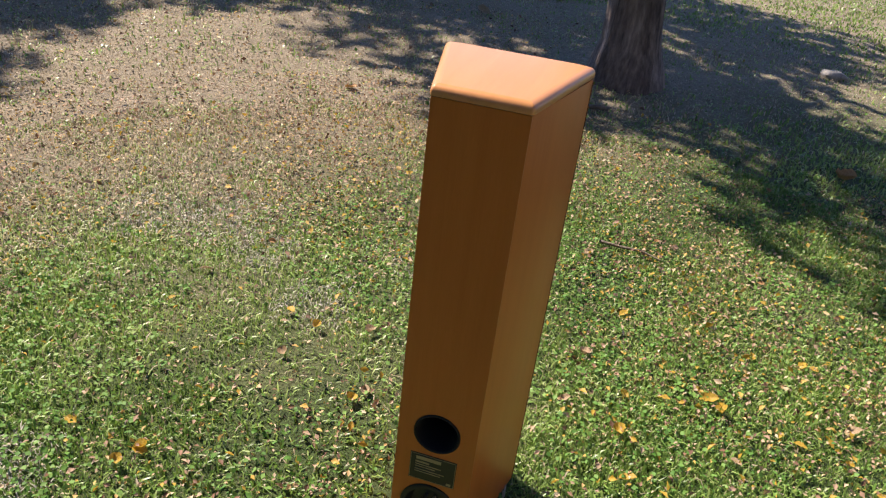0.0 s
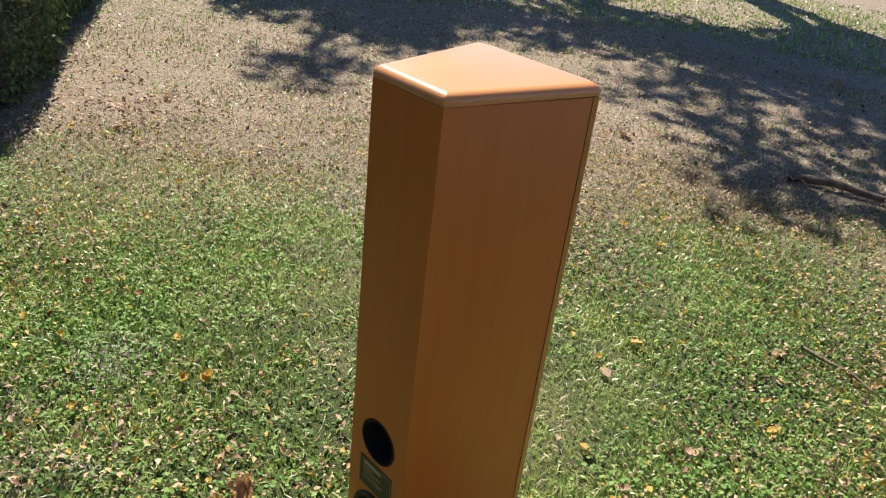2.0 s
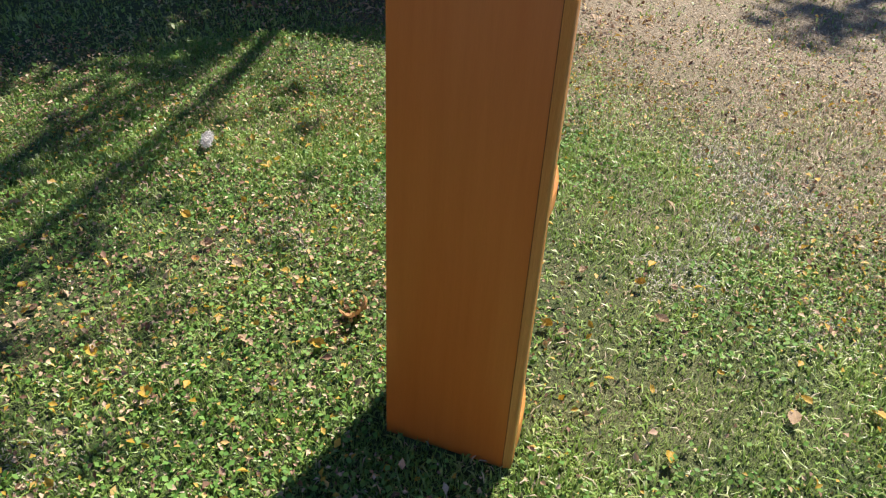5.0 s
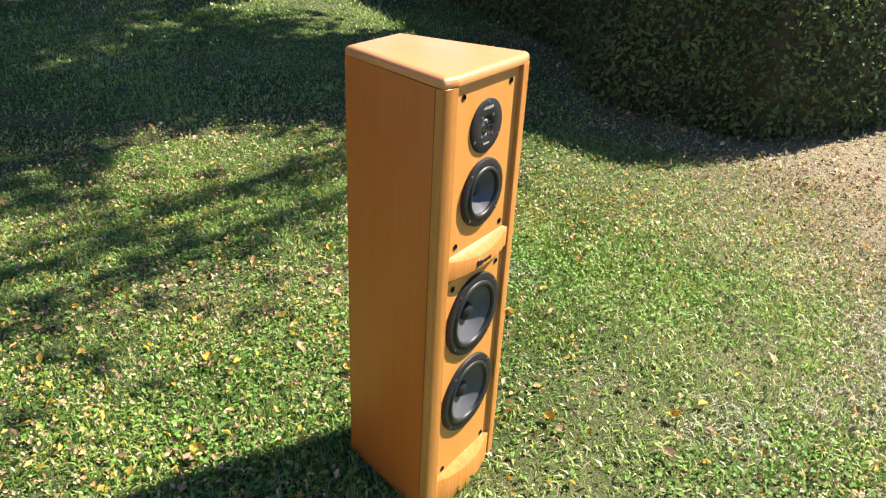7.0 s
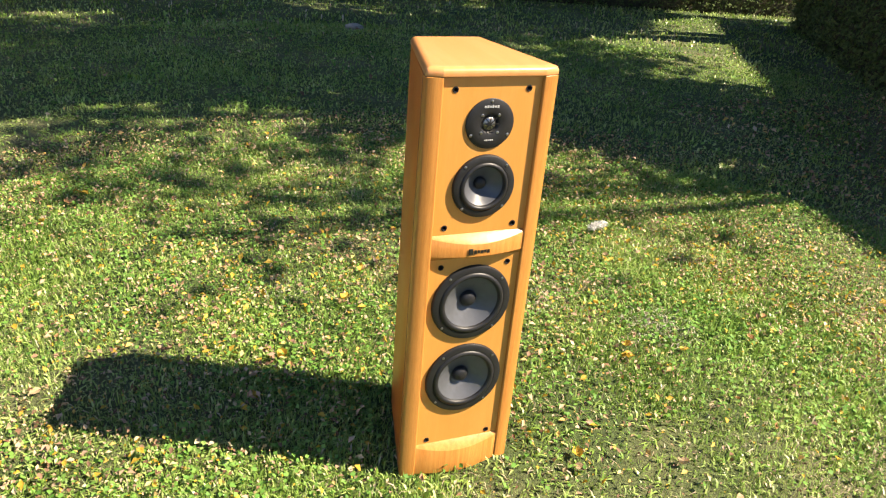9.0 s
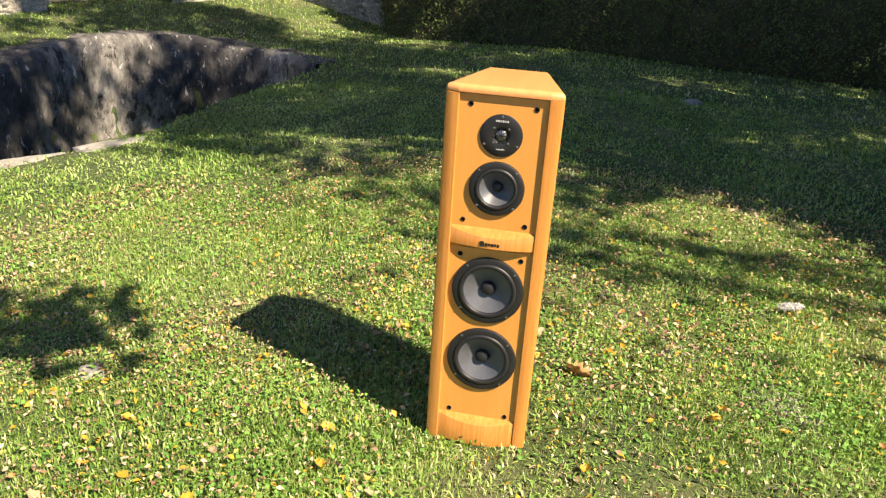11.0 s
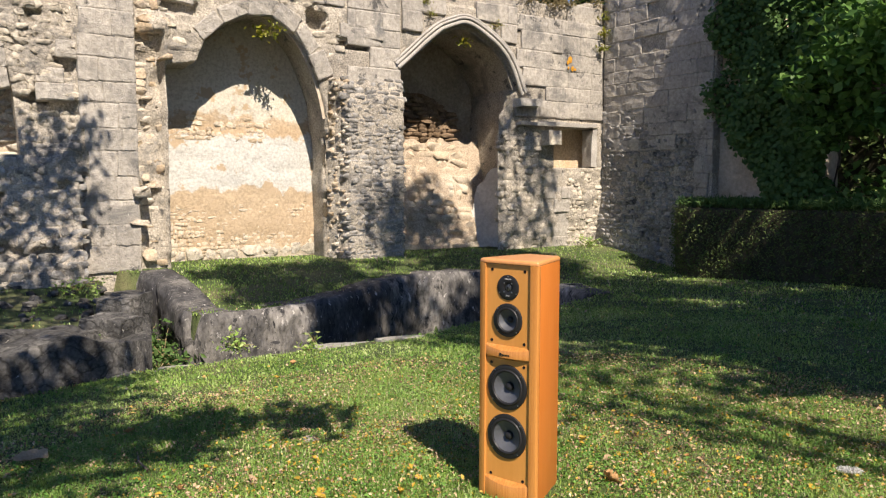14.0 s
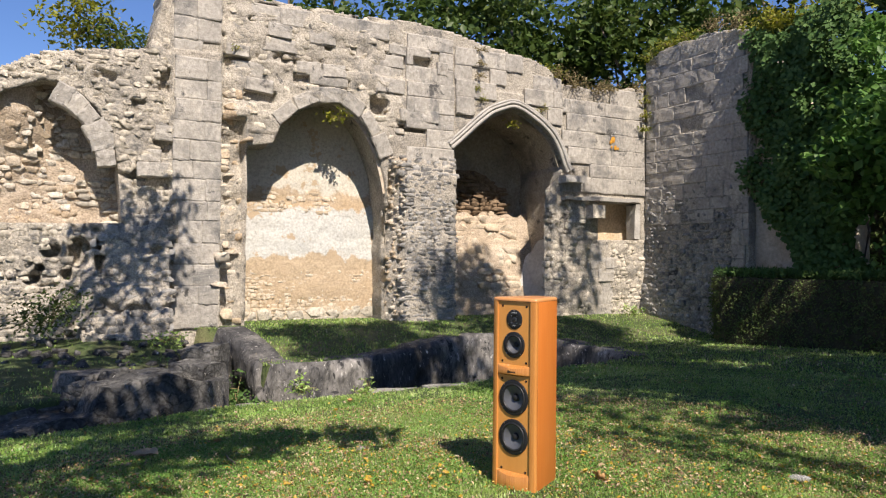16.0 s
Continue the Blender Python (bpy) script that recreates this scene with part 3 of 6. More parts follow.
def ground_mesh():
    far = [-600, -250, -110, -60, -38, -26, -19, -15, -12.5, -11, -10.4]
    xs = np.concatenate([far, np.arange(-10, 6.51, 0.09), [7, 8, 9.5, 12, 16, 22, 32, 55, 110, 250, 600]])
    ys = np.concatenate([np.array(far) * 1.0, np.arange(-6.0, 12.6, 0.09)[0:], [13.5, 15, 18, 23, 32, 55, 110, 250, 600]])
    ys = np.unique(np.concatenate([ys[ys < -9.9], np.arange(-9.5, -6, 0.4), ys[ys >= -6.0]]))
    X, Y = np.meshgrid(xs, ys)
    x, y = X.ravel(), Y.ravel()
    z = ground_z(x, y)
    near = (np.abs(x) < 12) & (np.abs(y) < 14)
    p = np.stack([x, y, np.zeros_like(x)], 1)
    bump = np.zeros_like(z)
    bump[near] = 0.014 * vnoise(p[near], 1.1, 3) + 0.008 * vnoise(p[near], 6.0, 2)
    z = z + bump
    z[inside(PIT, x, y)] = -1.25
    nx, ny = len(xs), len(ys)
    i = np.arange(nx * ny).reshape(ny, nx)
    f = np.stack([i[:-1, :-1].ravel(), i[:-1, 1:].ravel(), i[1:, 1:].ravel(), i[1:, :-1].ravel()], 1)
    return raw("ground", np.stack([x, y, z], 1), f, "soil", smooth=True)


ground = tagged(ground_mesh(), "uneven lawn soil with bare dusty patches", "ground", kind="structure")


def spline(points, step=0.1):
    """Evenly spaced points on a smooth line through the given ones."""
    p = np.array(points, float)
    out = []
    for i in range(len(p) - 1):
        a, b, c, d = p[max(i - 1, 0)], p[i], p[i + 1], p[min(i + 2, len(p) - 1)]
        k = max(2, int(np.linalg.norm(c - b) / step))
        for t in np.arange(k) / k:
            out.append(0.5 * (2 * b + (c - a) * t + (2 * a - 5 * b + 4 * c - d) * t * t + (3 * b - a - 3 * c + d) * t ** 3))
    out.append(p[-1])
    return np.array(out)


def low_wall(name, line, top, bottom, back, rough, material, lift=0.0, crisp=False):
    """A retaining wall along a line: a rough face that looks to the left of the line's way, an uneven top, and a back."""
    s = spline(line, 0.07)
    d = np.gradient(s, axis=0)
    d /= np.linalg.norm(d, axis=1)[:, None]
    nrm = np.stack([d[:, 1], -d[:, 0]], 1)
    rows = np.linspace(0, 1, 17)
    grid = []
    for (x, y), (ax, ay) in zip(s, nrm):
        zt = top(x, y)
        col = []
        for r in rows:
            z = bottom + (zt - bottom) * r
            q = Vector((x, y, z))
            off = rough * (noise.fractal(q * 1.7, 0.9, 2.0, 3) + 0.5 * noise.fractal(q * 6.0, 0.9, 2.0, 3) + 0.35 * noise.fractal(q * 13.0, 0.9, 2.0, 2))
            off -= 0.05 * max(0, r - 0.93) / 0.07
            col.append((x + ax * (0.10 + off), y + ay * (0.10 + off), z + (0.02 * noise.noise(q * 3) if r == 1 else 0)))
        for k, w in enumerate((0.3, 0.65, 1.0)):
            q = Vector((x - ax * back * w, y - ay * back * w, zt))
            col.append((q.x, q.y, zt + lift + 0.03 * noise.fractal(q * 3.0, 0.9, 2.0, 2)))
        col.append((x - ax * back, y - ay * back, zt - 0.5))
        grid.append(col)
    g = np.array(grid)
    n, m = g.shape[:2]
    i = np.arange(n * m).reshape(n, m)
    f = np.stack([i[:-1, :-1].ravel(), i[1:, :-1].ravel(), i[1:, 1:].ravel(), i[:-1, 1:].ravel()], 1)
    return raw(name, g.reshape(-1, 3), f, material, smooth=not crisp)


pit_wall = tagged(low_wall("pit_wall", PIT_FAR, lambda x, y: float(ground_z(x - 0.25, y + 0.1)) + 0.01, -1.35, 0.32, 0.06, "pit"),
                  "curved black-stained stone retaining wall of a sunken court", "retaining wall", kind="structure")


def bank_top(x, y):
    """The low wall's height: a standing stub between worn-down stretches."""
    if x < -5.15:
        return -0.12 + 0.05 * math.sin(x * 3 + y * 2)
    stub = float(smooth(-0.42, -0.34, y)) * (1 - float(smooth(0.35, 1.0, y)) * 0.75)
    return -0.24 + 0.30 * stub + 0.03 * math.sin(y * 7)


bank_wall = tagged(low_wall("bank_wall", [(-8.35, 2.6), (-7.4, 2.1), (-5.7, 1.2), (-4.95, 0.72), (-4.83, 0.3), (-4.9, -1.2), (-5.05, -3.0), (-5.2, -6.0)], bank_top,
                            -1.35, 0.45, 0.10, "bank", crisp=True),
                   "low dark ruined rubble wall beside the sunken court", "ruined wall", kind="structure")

# ---------------------------------------------------------------- ruined walls
ARCH_LEFT = [(8.55, -0.6), (8.52, 3.06), (8.10, 3.13), (7.98, 3.44), (7.82, 3.62), (7.6, 3.76), (7.36, 3.88), (7.13, 3.97), (6.88, 3.9), (6.63, 3.75), (6.44, 3.54), (6.29, 3.28), (6.17, 3.0), (6.08, 2.69),
             (5.98, 2.0), (5.95, -0.6)]
ARCH_RIGHT = [(4.68, -0.6), (4.67, 3.32), (4.45, 3.53), (4.24, 3.72), (4.05, 3.88), (3.87, 4.01), (3.64, 4.11), (3.4, 4.18), (3.18, 4.13), (2.97, 4.03), (2.72, 3.88), (2.49, 3.68), (2.32, 3.42),
              (2.19, 3.12), (2.24, 2.95), (2.40, 2.82), (2.60, 2.62), (2.62, 1.6), (2.6, 0.8), (2.6, -0.6)]
NICHE = [(1.28, 1.64), (1.29, 2.42), (0.14, 2.46), (0.13, 1.66)]
BROKEN = [(10.42, 1.72), (10.48, 2.6), (10.55, 3.03), (10.66, 3.25), (10.79, 3.44), (10.92, 3.57), (11.06, 3.68), (11.29, 3.79), (11.5, 3.80), (11.9, 3.62), (12.3, 3.40), (12.8, 3.15), (14.2, 2.7), (14.2, 1.6)]
OPENINGS = [(ARCH_LEFT, -0.85), (ARCH_RIGHT, -1.55), (NICHE, -0.46), (BROKEN, -0.62)]
TOP = [(-0.2, 5.0), (0.24, 4.95), (1.44, 4.76), (2.25, 4.82), (2.5, 5.08), (2.84, 5.2), (4.0, 5.36), (4.5, 5.46), (5.56, 5.55), (7.5, 5.5), (8.3, 5.52), (8.62, 5.7), (9.8, 5.72), (9.88, 5.15), (10.05, 4.42),
       (10.9, 4.30), (11.5, 4.22), (12.1, 3.9), (14, 3.3)]


def top_z(u):
    return float(np.interp(u, [p[0] for p in TOP], [p[1] for p in TOP])) + 0.05 * noise.fractal(Vector((u * 2.6, 3.1, 0)), 0.9, 2.0, 3)


def face_n(u, z):
    """How far the main wall's face stands out at u, z."""
    o = 0.0
    if 8.95 <= u <= 9.72:
        o = 0.10
    elif 9.72 < u <= 10.95:
        o = 0.04 + max(0.0, 0.42 * (1 - z / 2.1))
    elif u > 10.95:
        o = 0.10 if z < 1.72 else 0.0
    elif 8.55 <= u < 8.95 and z < 3.5:
        o = -0.17
    elif 4.68 <= u <= 5.72:
        o = 0.13 * float(smooth(3.2, 2.7, z)) + 0.02
    elif 5.72 < u <= 6.0 and z < 3.0:
        o = 0.13 - 0.45 * (u - 5.72) / 0.28 * float(smooth(3.0, 2.5, z))
    if z > 4.5:
        o -= 0.05
    return o




# jutting stones over eroded gaps: middle u, underside z, width; and open holes: u, z, half width, half height
JUTS = [(8.0, 4.9, 0.42), (7.27, 4.34, 0.9), (8.33, 3.96, 0.5), (5.6, 4.92, 0.85), (4.95, 4.64, 0.26), (5.42, 3.70, 0.8), (9.8, 3.02, 0.32), (10.03, 2.68, 0.34), (9.98, 2.44, 0.52), (8.7, 4.5, 0.4)]
HOLES = [(11.0, 1.3, 0.16, 0.24), (11.36, 1.28, 0.14, 0.1), (11.6, 0.86, 0.12, 0.08), (6.2, 3.95, 0.2, 0.17), (11.15, 0.95, 0.08, 0.1), (10.72, 1.2, 0.07, 0.3), (8.2, 5.4, 0.2, 0.06), (11.5, 1.05, 0.08, 0.06)]


def rough_zone(u, z):
    """Where the main wall has lost its facing and shows its rubble."""
    return u > 9.72 or (8.5 < u < 8.97 and z < 3.7) or (5.72 < u < 8.97 and z > 3.3) or (5.7 < u < 6.05 and z < 3.1) or (u < 2.45 and z < 2.55) or (4.6 < u < 5.75 and z < 3.05)


def sway(u, z):
    """The slow unevenness of the ruined face."""
    q = Vector((u, 0.0, z))
    k = 1.5 if (5.9 < u < 8.97 and z > 4.0) or u > 9.72 else 1.0
    if 8.5 < u < 8.97 and z < 3.7:
        k = 2.4
    return k * (0.045 * noise.fractal(q * 1.3, 0.9, 2.0, 2) + 0.02 * noise.noise(q * 4.0))


def holed_out(u, z):
    """How deep the open holes and the gaps under jutting stones go."""
    cut = 0.0
    q7 = 0.5 * noise.noise(Vector((u, 0.0, z)) * 7)
    for ju, jz, jw in JUTS:
        if abs(u - ju) < jw * 0.55 and -0.16 < z - jz < 0.02:
            cut = min(cut, -0.12)
    for hu, hz, hw, hh in HOLES:
        q = ((u - hu) / hw) ** 2 + ((z - hz) / hh) ** 2 + q7
        if q < 1:
            cut = min(cut, -0.28 * min(1.0, (1 - q) * 3))
    return cut


def cavity(u, z):
    """Where stones have fallen out of the rubble."""
    if not (u > 9.72 or (5.72 < u < 8.97 and z > 3.9)):
        return 0.0
    q = noise.noise(Vector((u * 2.3, 4.0, z * 3.4))) + 0.45 * noise.noise(Vector((u * 6.5, 7.0, z * 9.0)))
    return max(0.0, min(1.0, (q - 0.42) * 6))


def relief(u, z):
    p = Vector((u, 0.0, z))
    if rough_zone(u, z):
        return -0.004 + sway(u, z) + 0.020 * noise.fractal(p * 4.0, 0.8, 2.0, 4) + holed_out(u, z) - 0.13 * cavity(u, z)
    return -0.024 + 0.010 * noise.fractal(p * 5.0, 0.8, 2.0, 3) + holed_out(u, z)


def wall_sheet(u0, u1, z0, step, top, place, openings, back):
    """A wall face on a grid, cut by openings and an uneven top, with jambs and the top's thickness drawn back from its edges."""
    us = np.arange(u0, u1 + 1e-6, step)
    zs = np.arange(z0, 6.2, step)
    nu, nz = len(us), len(zs)
    cu, cz = np.meshgrid(us[:-1] + step / 2, zs[:-1] + step / 2, indexing="ij")
    tops = np.array([top(u) for u in us[:-1] + step / 2])
    solid = cz < tops[:, None]
    which = np.full(solid.shape, -1)
    for k, (poly, dep) in enumerate(openings):
        m = inside(poly, cu.ravel(), cz.ravel()).reshape(cu.shape)
        solid &= ~m
        which[m] = k
    used, verts, faces = {}, [], []

    def vert(i, j):
        if (i, j) not in used:
            u, z = us[i], zs[j]
            near = [which[a, b] for a in (i - 1, i) for b in (j - 1, j) if 0 <= a < nu - 1 and 0 <= b < nz - 1 and which[a, b] >= 0]
            if near:
                d, pu, pz = edge_point(openings[near[0]][0], u, z)
                if d < step * 1.2:
                    u, z = pu, pz
            used[(i, j)] = len(verts)
            verts.append(place(u, z, None))
            plan.append((u, z))
        return used[(i, j)]

    plan = []
    edges = {}
    for i in range(nu - 1):
        for j in range(nz - 1):
            if solid[i, j]:
                q = (vert(i, j), vert(i + 1, j), vert(i + 1, j + 1), vert(i, j + 1))
                faces.append(q)
                for a, b, (di, dj) in ((q[0], q[1], (i, j - 1)), (q[1], q[2], (i + 1, j)), (q[2], q[3], (i, j + 1)), (q[3], q[0], (i - 1, j))):
                    if not (0 <= di < nu - 1 and 0 <= dj < nz - 1):
                        edges[(a, b)] = back
                    elif not solid[di, dj]:
                        edges[(a, b)] = openings[which[di, dj]][1] - 0.05 if which[di, dj] >= 0 else back
    cache = {}
    for (a, b), dep in edges.items():
        ring = []
        for v in (a, b):
            col = [v]
            for t in (0.25, 0.5, 0.75, 1.0):
                key = (v, dep, t)
                if key not in cache:
                    cache[key] = len(verts)
                    verts.append(place(*plan[v], dep * t))
                col.append(cache[key])
            ring.append(col)
        for k in range(4):
            faces.append((ring[0][k], ring[0][k + 1], ring[1][k + 1], ring[1][k]))
    return np.array(verts), np.array(faces)


def main_place(u, z, dep):
    n = face_n(u, z) + relief(u, z)
    if dep is not None:
        n = dep + 0.02 * noise.fractal(Vector((u * 3, dep * 3, z * 3)), 0.9, 2.0, 2)
        w = 0.035 * noise.fractal(Vector((u * 2 + 9, dep * 4, z * 2)), 0.9, 2.0, 3)
        if 2.15 < u < 2.72 and z < 3.0:
            w += (2.2 - u) * float(smooth(0.02, 0.30, -dep))
        return (u + w, n, z + w)
    return (u, n, z)


v, f = wall_sheet(-0.06, 13.8, -0.35, 0.03, top_z, main_place, OPENINGS, -1.9)
wall_west = tagged(raw("wall_west", v, f, "mortar", smooth=True), "ruined medieval stone wall with two pointed blind arches", "wall", kind="structure")
wall_west.matrix_world = WALL


def back_sheet(name, u0, u1, z0, z1, n, material, amp, label, step=0.06, top=None, lean=0.0, swell=None):
    us, zs = np.arange(u0, u1 + 1e-6, step), np.arange(z0, z1 + 1e-6, step)
    g = []
    for u in us:
        zt = min(z1, top(u)) if top else z1
        for z in zs:
            zz = min(z, zt)
            p = Vector((u, n, zz))
            g.append((u, n - lean * max(zz, 0) + (swell(u, zz) if swell else 0.0) + amp * (noise.fractal(p * 1.7, 0.9, 2.0, 3) + 0.5 * noise.fractal(p * 6, 0.8, 2.0, 3)), zz))
    i = np.arange(len(g)).reshape(len(us), len(zs))
    f = np.stack([i[:-1, :-1].ravel(), i[1:, :-1].ravel(), i[1:, 1:].ravel(), i[:-1, 1:].ravel()], 1)
    ob = raw(name, g, f, material, wall_west, smooth=True)
    ob["label"] = label
    return ob


def bay_swell(u, z):
    """The broken bay's upper masonry leans forward into the wall's top."""
    return 0.46 * float(smooth(11.2, 11.9, u)) * float(smooth(1.9, 3.6, z))


back_sheet("arch_infill", 5.5, 9.0, -0.35, 4.2, -0.85, "layered", 0.022, "whitewashed plaster over ochre rubble")
back_sheet("arch_infill", 1.6, 5.2, -0.35, 4.5, -1.55, "soffit", 0.06, "grey-brown plaster at the back of the arch")
back_sheet("arch_infill", 2.8, 4.9, 2.0, 3.15, -1.46, "rubble_shaded", 0.08, "crumbling masonry under the vault, browned for shade", top=lambda u: 3.1 - 0.5 * max(0, 3.4 - u) + 0.1 * noise.noise(Vector((u * 4, 0, 3))))
back_sheet("arch_infill", 5.9, 8.6, -0.3, 1.25, -0.855, "layered", 0.012, "ochre rubble showing through lost plaster", step=0.06, top=lambda u: 0.95 + 0.22 * noise.fractal(Vector((u * 1.6, 0, 5)), 0.9, 2.0, 3))
back_sheet("arch_infill", 2.15, 4.9, -0.35, 2.25, -0.775, "mortar_ochre", 0.03, "mortar bed in the arch", top=lambda u: 2.2 + 0.2 * noise.noise(Vector((u * 3, 0, 7))), lean=0.25)


def plaster_corner():
    """Smooth pale plaster rounding the foot of the deep arch's jamb into its back."""
    g = []
    for a in np.linspace(0, math.pi / 2, 15):
        for z in np.linspace(-0.35, 1.0, 28):
            u, n, zt = 2.22 + 0.55 * (1 - math.cos(a)), -0.30 - 0.52 * math.sin(a), 1.75 - 0.9 * math.sin(a) ** 2 + 0.3 * noise.noise(Vector((a * 3, 1, 2)))
            zz = -0.35 + (z + 0.35) / 1.35 * (zt + 0.35)
            k = 0.02 * noise.fractal(Vector((u * 3, n * 3, zz * 3)), 0.9, 2.0, 3)
            g.append((u + k, n - 0.27 * max(zz, 0) * math.sin(a) + k, zz))
    i = np.arange(len(g)).reshape(15, 28)
    f = np.stack([i[:-1, :-1].ravel(), i[1:, :-1].ravel(), i[1:, 1:].ravel(), i[:-1, 1:].ravel()], 1)
    raw("arch_infill", g, f, "limewash", wall_west, smooth=True)["label"] = "smooth pale plaster remnant in the arch"


plaster_corner()
back_sheet("niche_back", -0.02, 1.5, 1.5, 2.7, -0.46, "rubble_ochre", 0.02, "shadowed stone back of the niche")
back_sheet("arch_infill", 10.2, 13.8, 1.4, 4.5, -0.62, "mortar_ochre", 0.04, "weathered ochre rubble", step=0.05, swell=bay_swell, top=lambda u: top_z(u) + 0.02)
back_sheet("wall_rear", -0.06, 13.8, -0.35, 6.0, -1.9, "mortar", 0.03, "rubble rear face", 0.2, top=top_z)


def side_top(n):
    return float(np.interp(n, [-0.3, 0.0, 0.42, 1.5, 2.2, 2.75], [5.45, 5.5, 5.66, 5.7, 5.64, 5.5])) + 0.05 * noise.fractal(Vector((n * 2.6, 8.1, 0)), 0.9, 2.0, 3)


def side_n(n, z):
    """How far the north wall's face stands out."""
    return 0.16 * float(smooth(1.3, 0.0, z)) + 0.015 * noise.fractal(Vector((7.0, n, z)) * 1.3, 0.9, 2.0, 2)


def side_place(n, z, dep):
    """The north wall stands across the main wall's end and looks along it."""
    if dep is not None:
        return (dep, n, z)
    p = Vector((7.0, n, z))
    return (side_n(n, z) - 0.012 + 0.014 * noise.fractal(p * 5, 0.8, 2.0, 4), n, z)


v, f = wall_sheet(-0.02, 2.74, -0.35, 0.03, side_top, side_place, [], -0.9)
wall_north = tagged(raw("wall_north", v, f, "mortar", smooth=True), "tall shaded stone wall of coursed ashlar over rubble", "wall", kind="structure")
wall_north.matrix_world = WALL
v, f = wall_sheet(2.70, 4.55, -0.35, 0.08, lambda n: 4.9 - 0.9 * (n - 2.7) + 0.1 * noise.noise(Vector((n * 2, 0, 4))),
                  lambda n, z, dep: (-0.17 + 0.03 * noise.fractal(Vector((n, z, 1)) * 3, 0.9, 2.0, 2), n, z) if dep is None else (-0.17 + dep, n, z), [], -0.6)
wall_set_back = tagged(raw("wall_north", v, f, "plaster", smooth=True), "rendered wall patch half hidden by ivy", "wall", kind="structure")
wall_set_back.matrix_world = WALL

BLOCK_MESH = []
SIDE_MESH = []
for v, f in BLOCKS + [(np.stack([v[:, 1], -v[:, 0], v[:, 2]], 1), f) for v, f in BLOCKS]:
    me = bpy.data.meshes.new("stone")
    me.from_pydata(v.tolist(), [], f.tolist())
    me.materials.append(M["ashlar"])
    (BLOCK_MESH if len(BLOCK_MESH) < len(BLOCKS) else SIDE_MESH).append(me)


def clear(u, z, du, dz, gap=0.03):
    for poly, dep in OPENINGS:
        pts = [(u + a * du, z + b * dz) for a in (-0.5, 0, 0.5) for b in (-0.5, 0, 0.5)]
        if inside(poly, [p[0] for p in pts], [p[1] for p in pts]).any() or edge_point(poly, u, z)[0] < gap:
            return False
    return True


def courses(u0, u1, z0, z1, keep, wall, put, hs=(0.25, 0.36), ls=(0.32, 0.72), test=clear, limit=top_z):
    """Lays squared stones in courses over part of a wall."""
    z = z0
    while z < z1:
        h = rng.uniform(*hs)
        u = u0 + rng.uniform(-0.2, 0)
        while u < u1:
            w = rng.uniform(*ls)
            a, b = max(u, u0), min(u + w, u1)
            c = (a + b) / 2
            if b - a > 0.12 and rng.random() < keep and z + h < limit(c) - 0.02 and test(c, z + h / 2, b - a, h):
                kind = SIDE_MESH if wall is wall_north else BLOCK_MESH
                ob = new("stone", kind[int(rng.integers(len(kind)))])
                ob.parent = wall
                put(ob, c, z + h / 2, b - a - 0.003, h - 0.003)
            u += w
        z += h


def main_n(u, z):
    return face_n(u, z) + sway(u, z)


def put_main(ob, u, z, w, h):
    ob.matrix_basis = pose(u, (main_n(u, z) - 0.072 if rough_zone(u, z) else face_n(u, z) - 0.060) + rng.uniform(-0.010, 0.010) + max(0, rng.normal(0, 0.009)), z, rng.normal(0, 0.8), rng.normal(0, 0.5), rng.normal(0, 0.8)) @ Matrix.Diagonal((w * 1.05, 0.18, h * 1.05, 1))


def put_side(ob, n, z, w, h):
    ob.matrix_basis = pose(-0.060 + rng.uniform(-0.008, 0.010), n, z, rng.normal(0, 0.5), rng.normal(0, 0.8), rng.normal(0, 0.8)) @ Matrix.Diagonal((0.18, w * 1.05, h * 1.05, 1))


def ring_clear(u, z, du, dz):
    return clear(u, z, du, dz, 0.30)


courses(0.04, 2.22, 2.62, 4.75, 0.95, wall_west, put_main, test=ring_clear)
courses(2.22, 4.66, 3.3, 5.2, 0.9, wall_west, put_main, test=ring_clear)
courses(4.72, 5.68, 3.0, 5.4, 0.85, wall_west, put_main, hs=(0.25, 0.36))
courses(5.72, 8.9, 4.2, 5.4, 0.40, wall_west, put_main, ls=(0.35, 0.8), hs=(0.2, 0.32), test=ring_clear)
courses(8.97, 9.70, 0.1, 5.6, 0.95, wall_west, put_main, ls=(0.36, 0.5), hs=(0.28, 0.38))
courses(0.85, 1.55, 0.1, 1.62, 0.92, wall_west, put_main, ls=(0.3, 0.5), hs=(0.2, 0.28))
courses(0.03, 2.70, 1.4, 5.5, 0.97, wall_north, put_side, hs=(0.22, 0.34), ls=(0.28, 0.66), test=lambda n, z, *a: z > 2.05 + 0.9 * noise.noise(Vector((n * 1.6, 3, z * 1.2))), limit=side_top)
courses(2.35, 2.74, 0.0, 2.2, 0.95, wall_north, put_side, ls=(0.3, 0.4), test=lambda *a: True, limit=side_top)


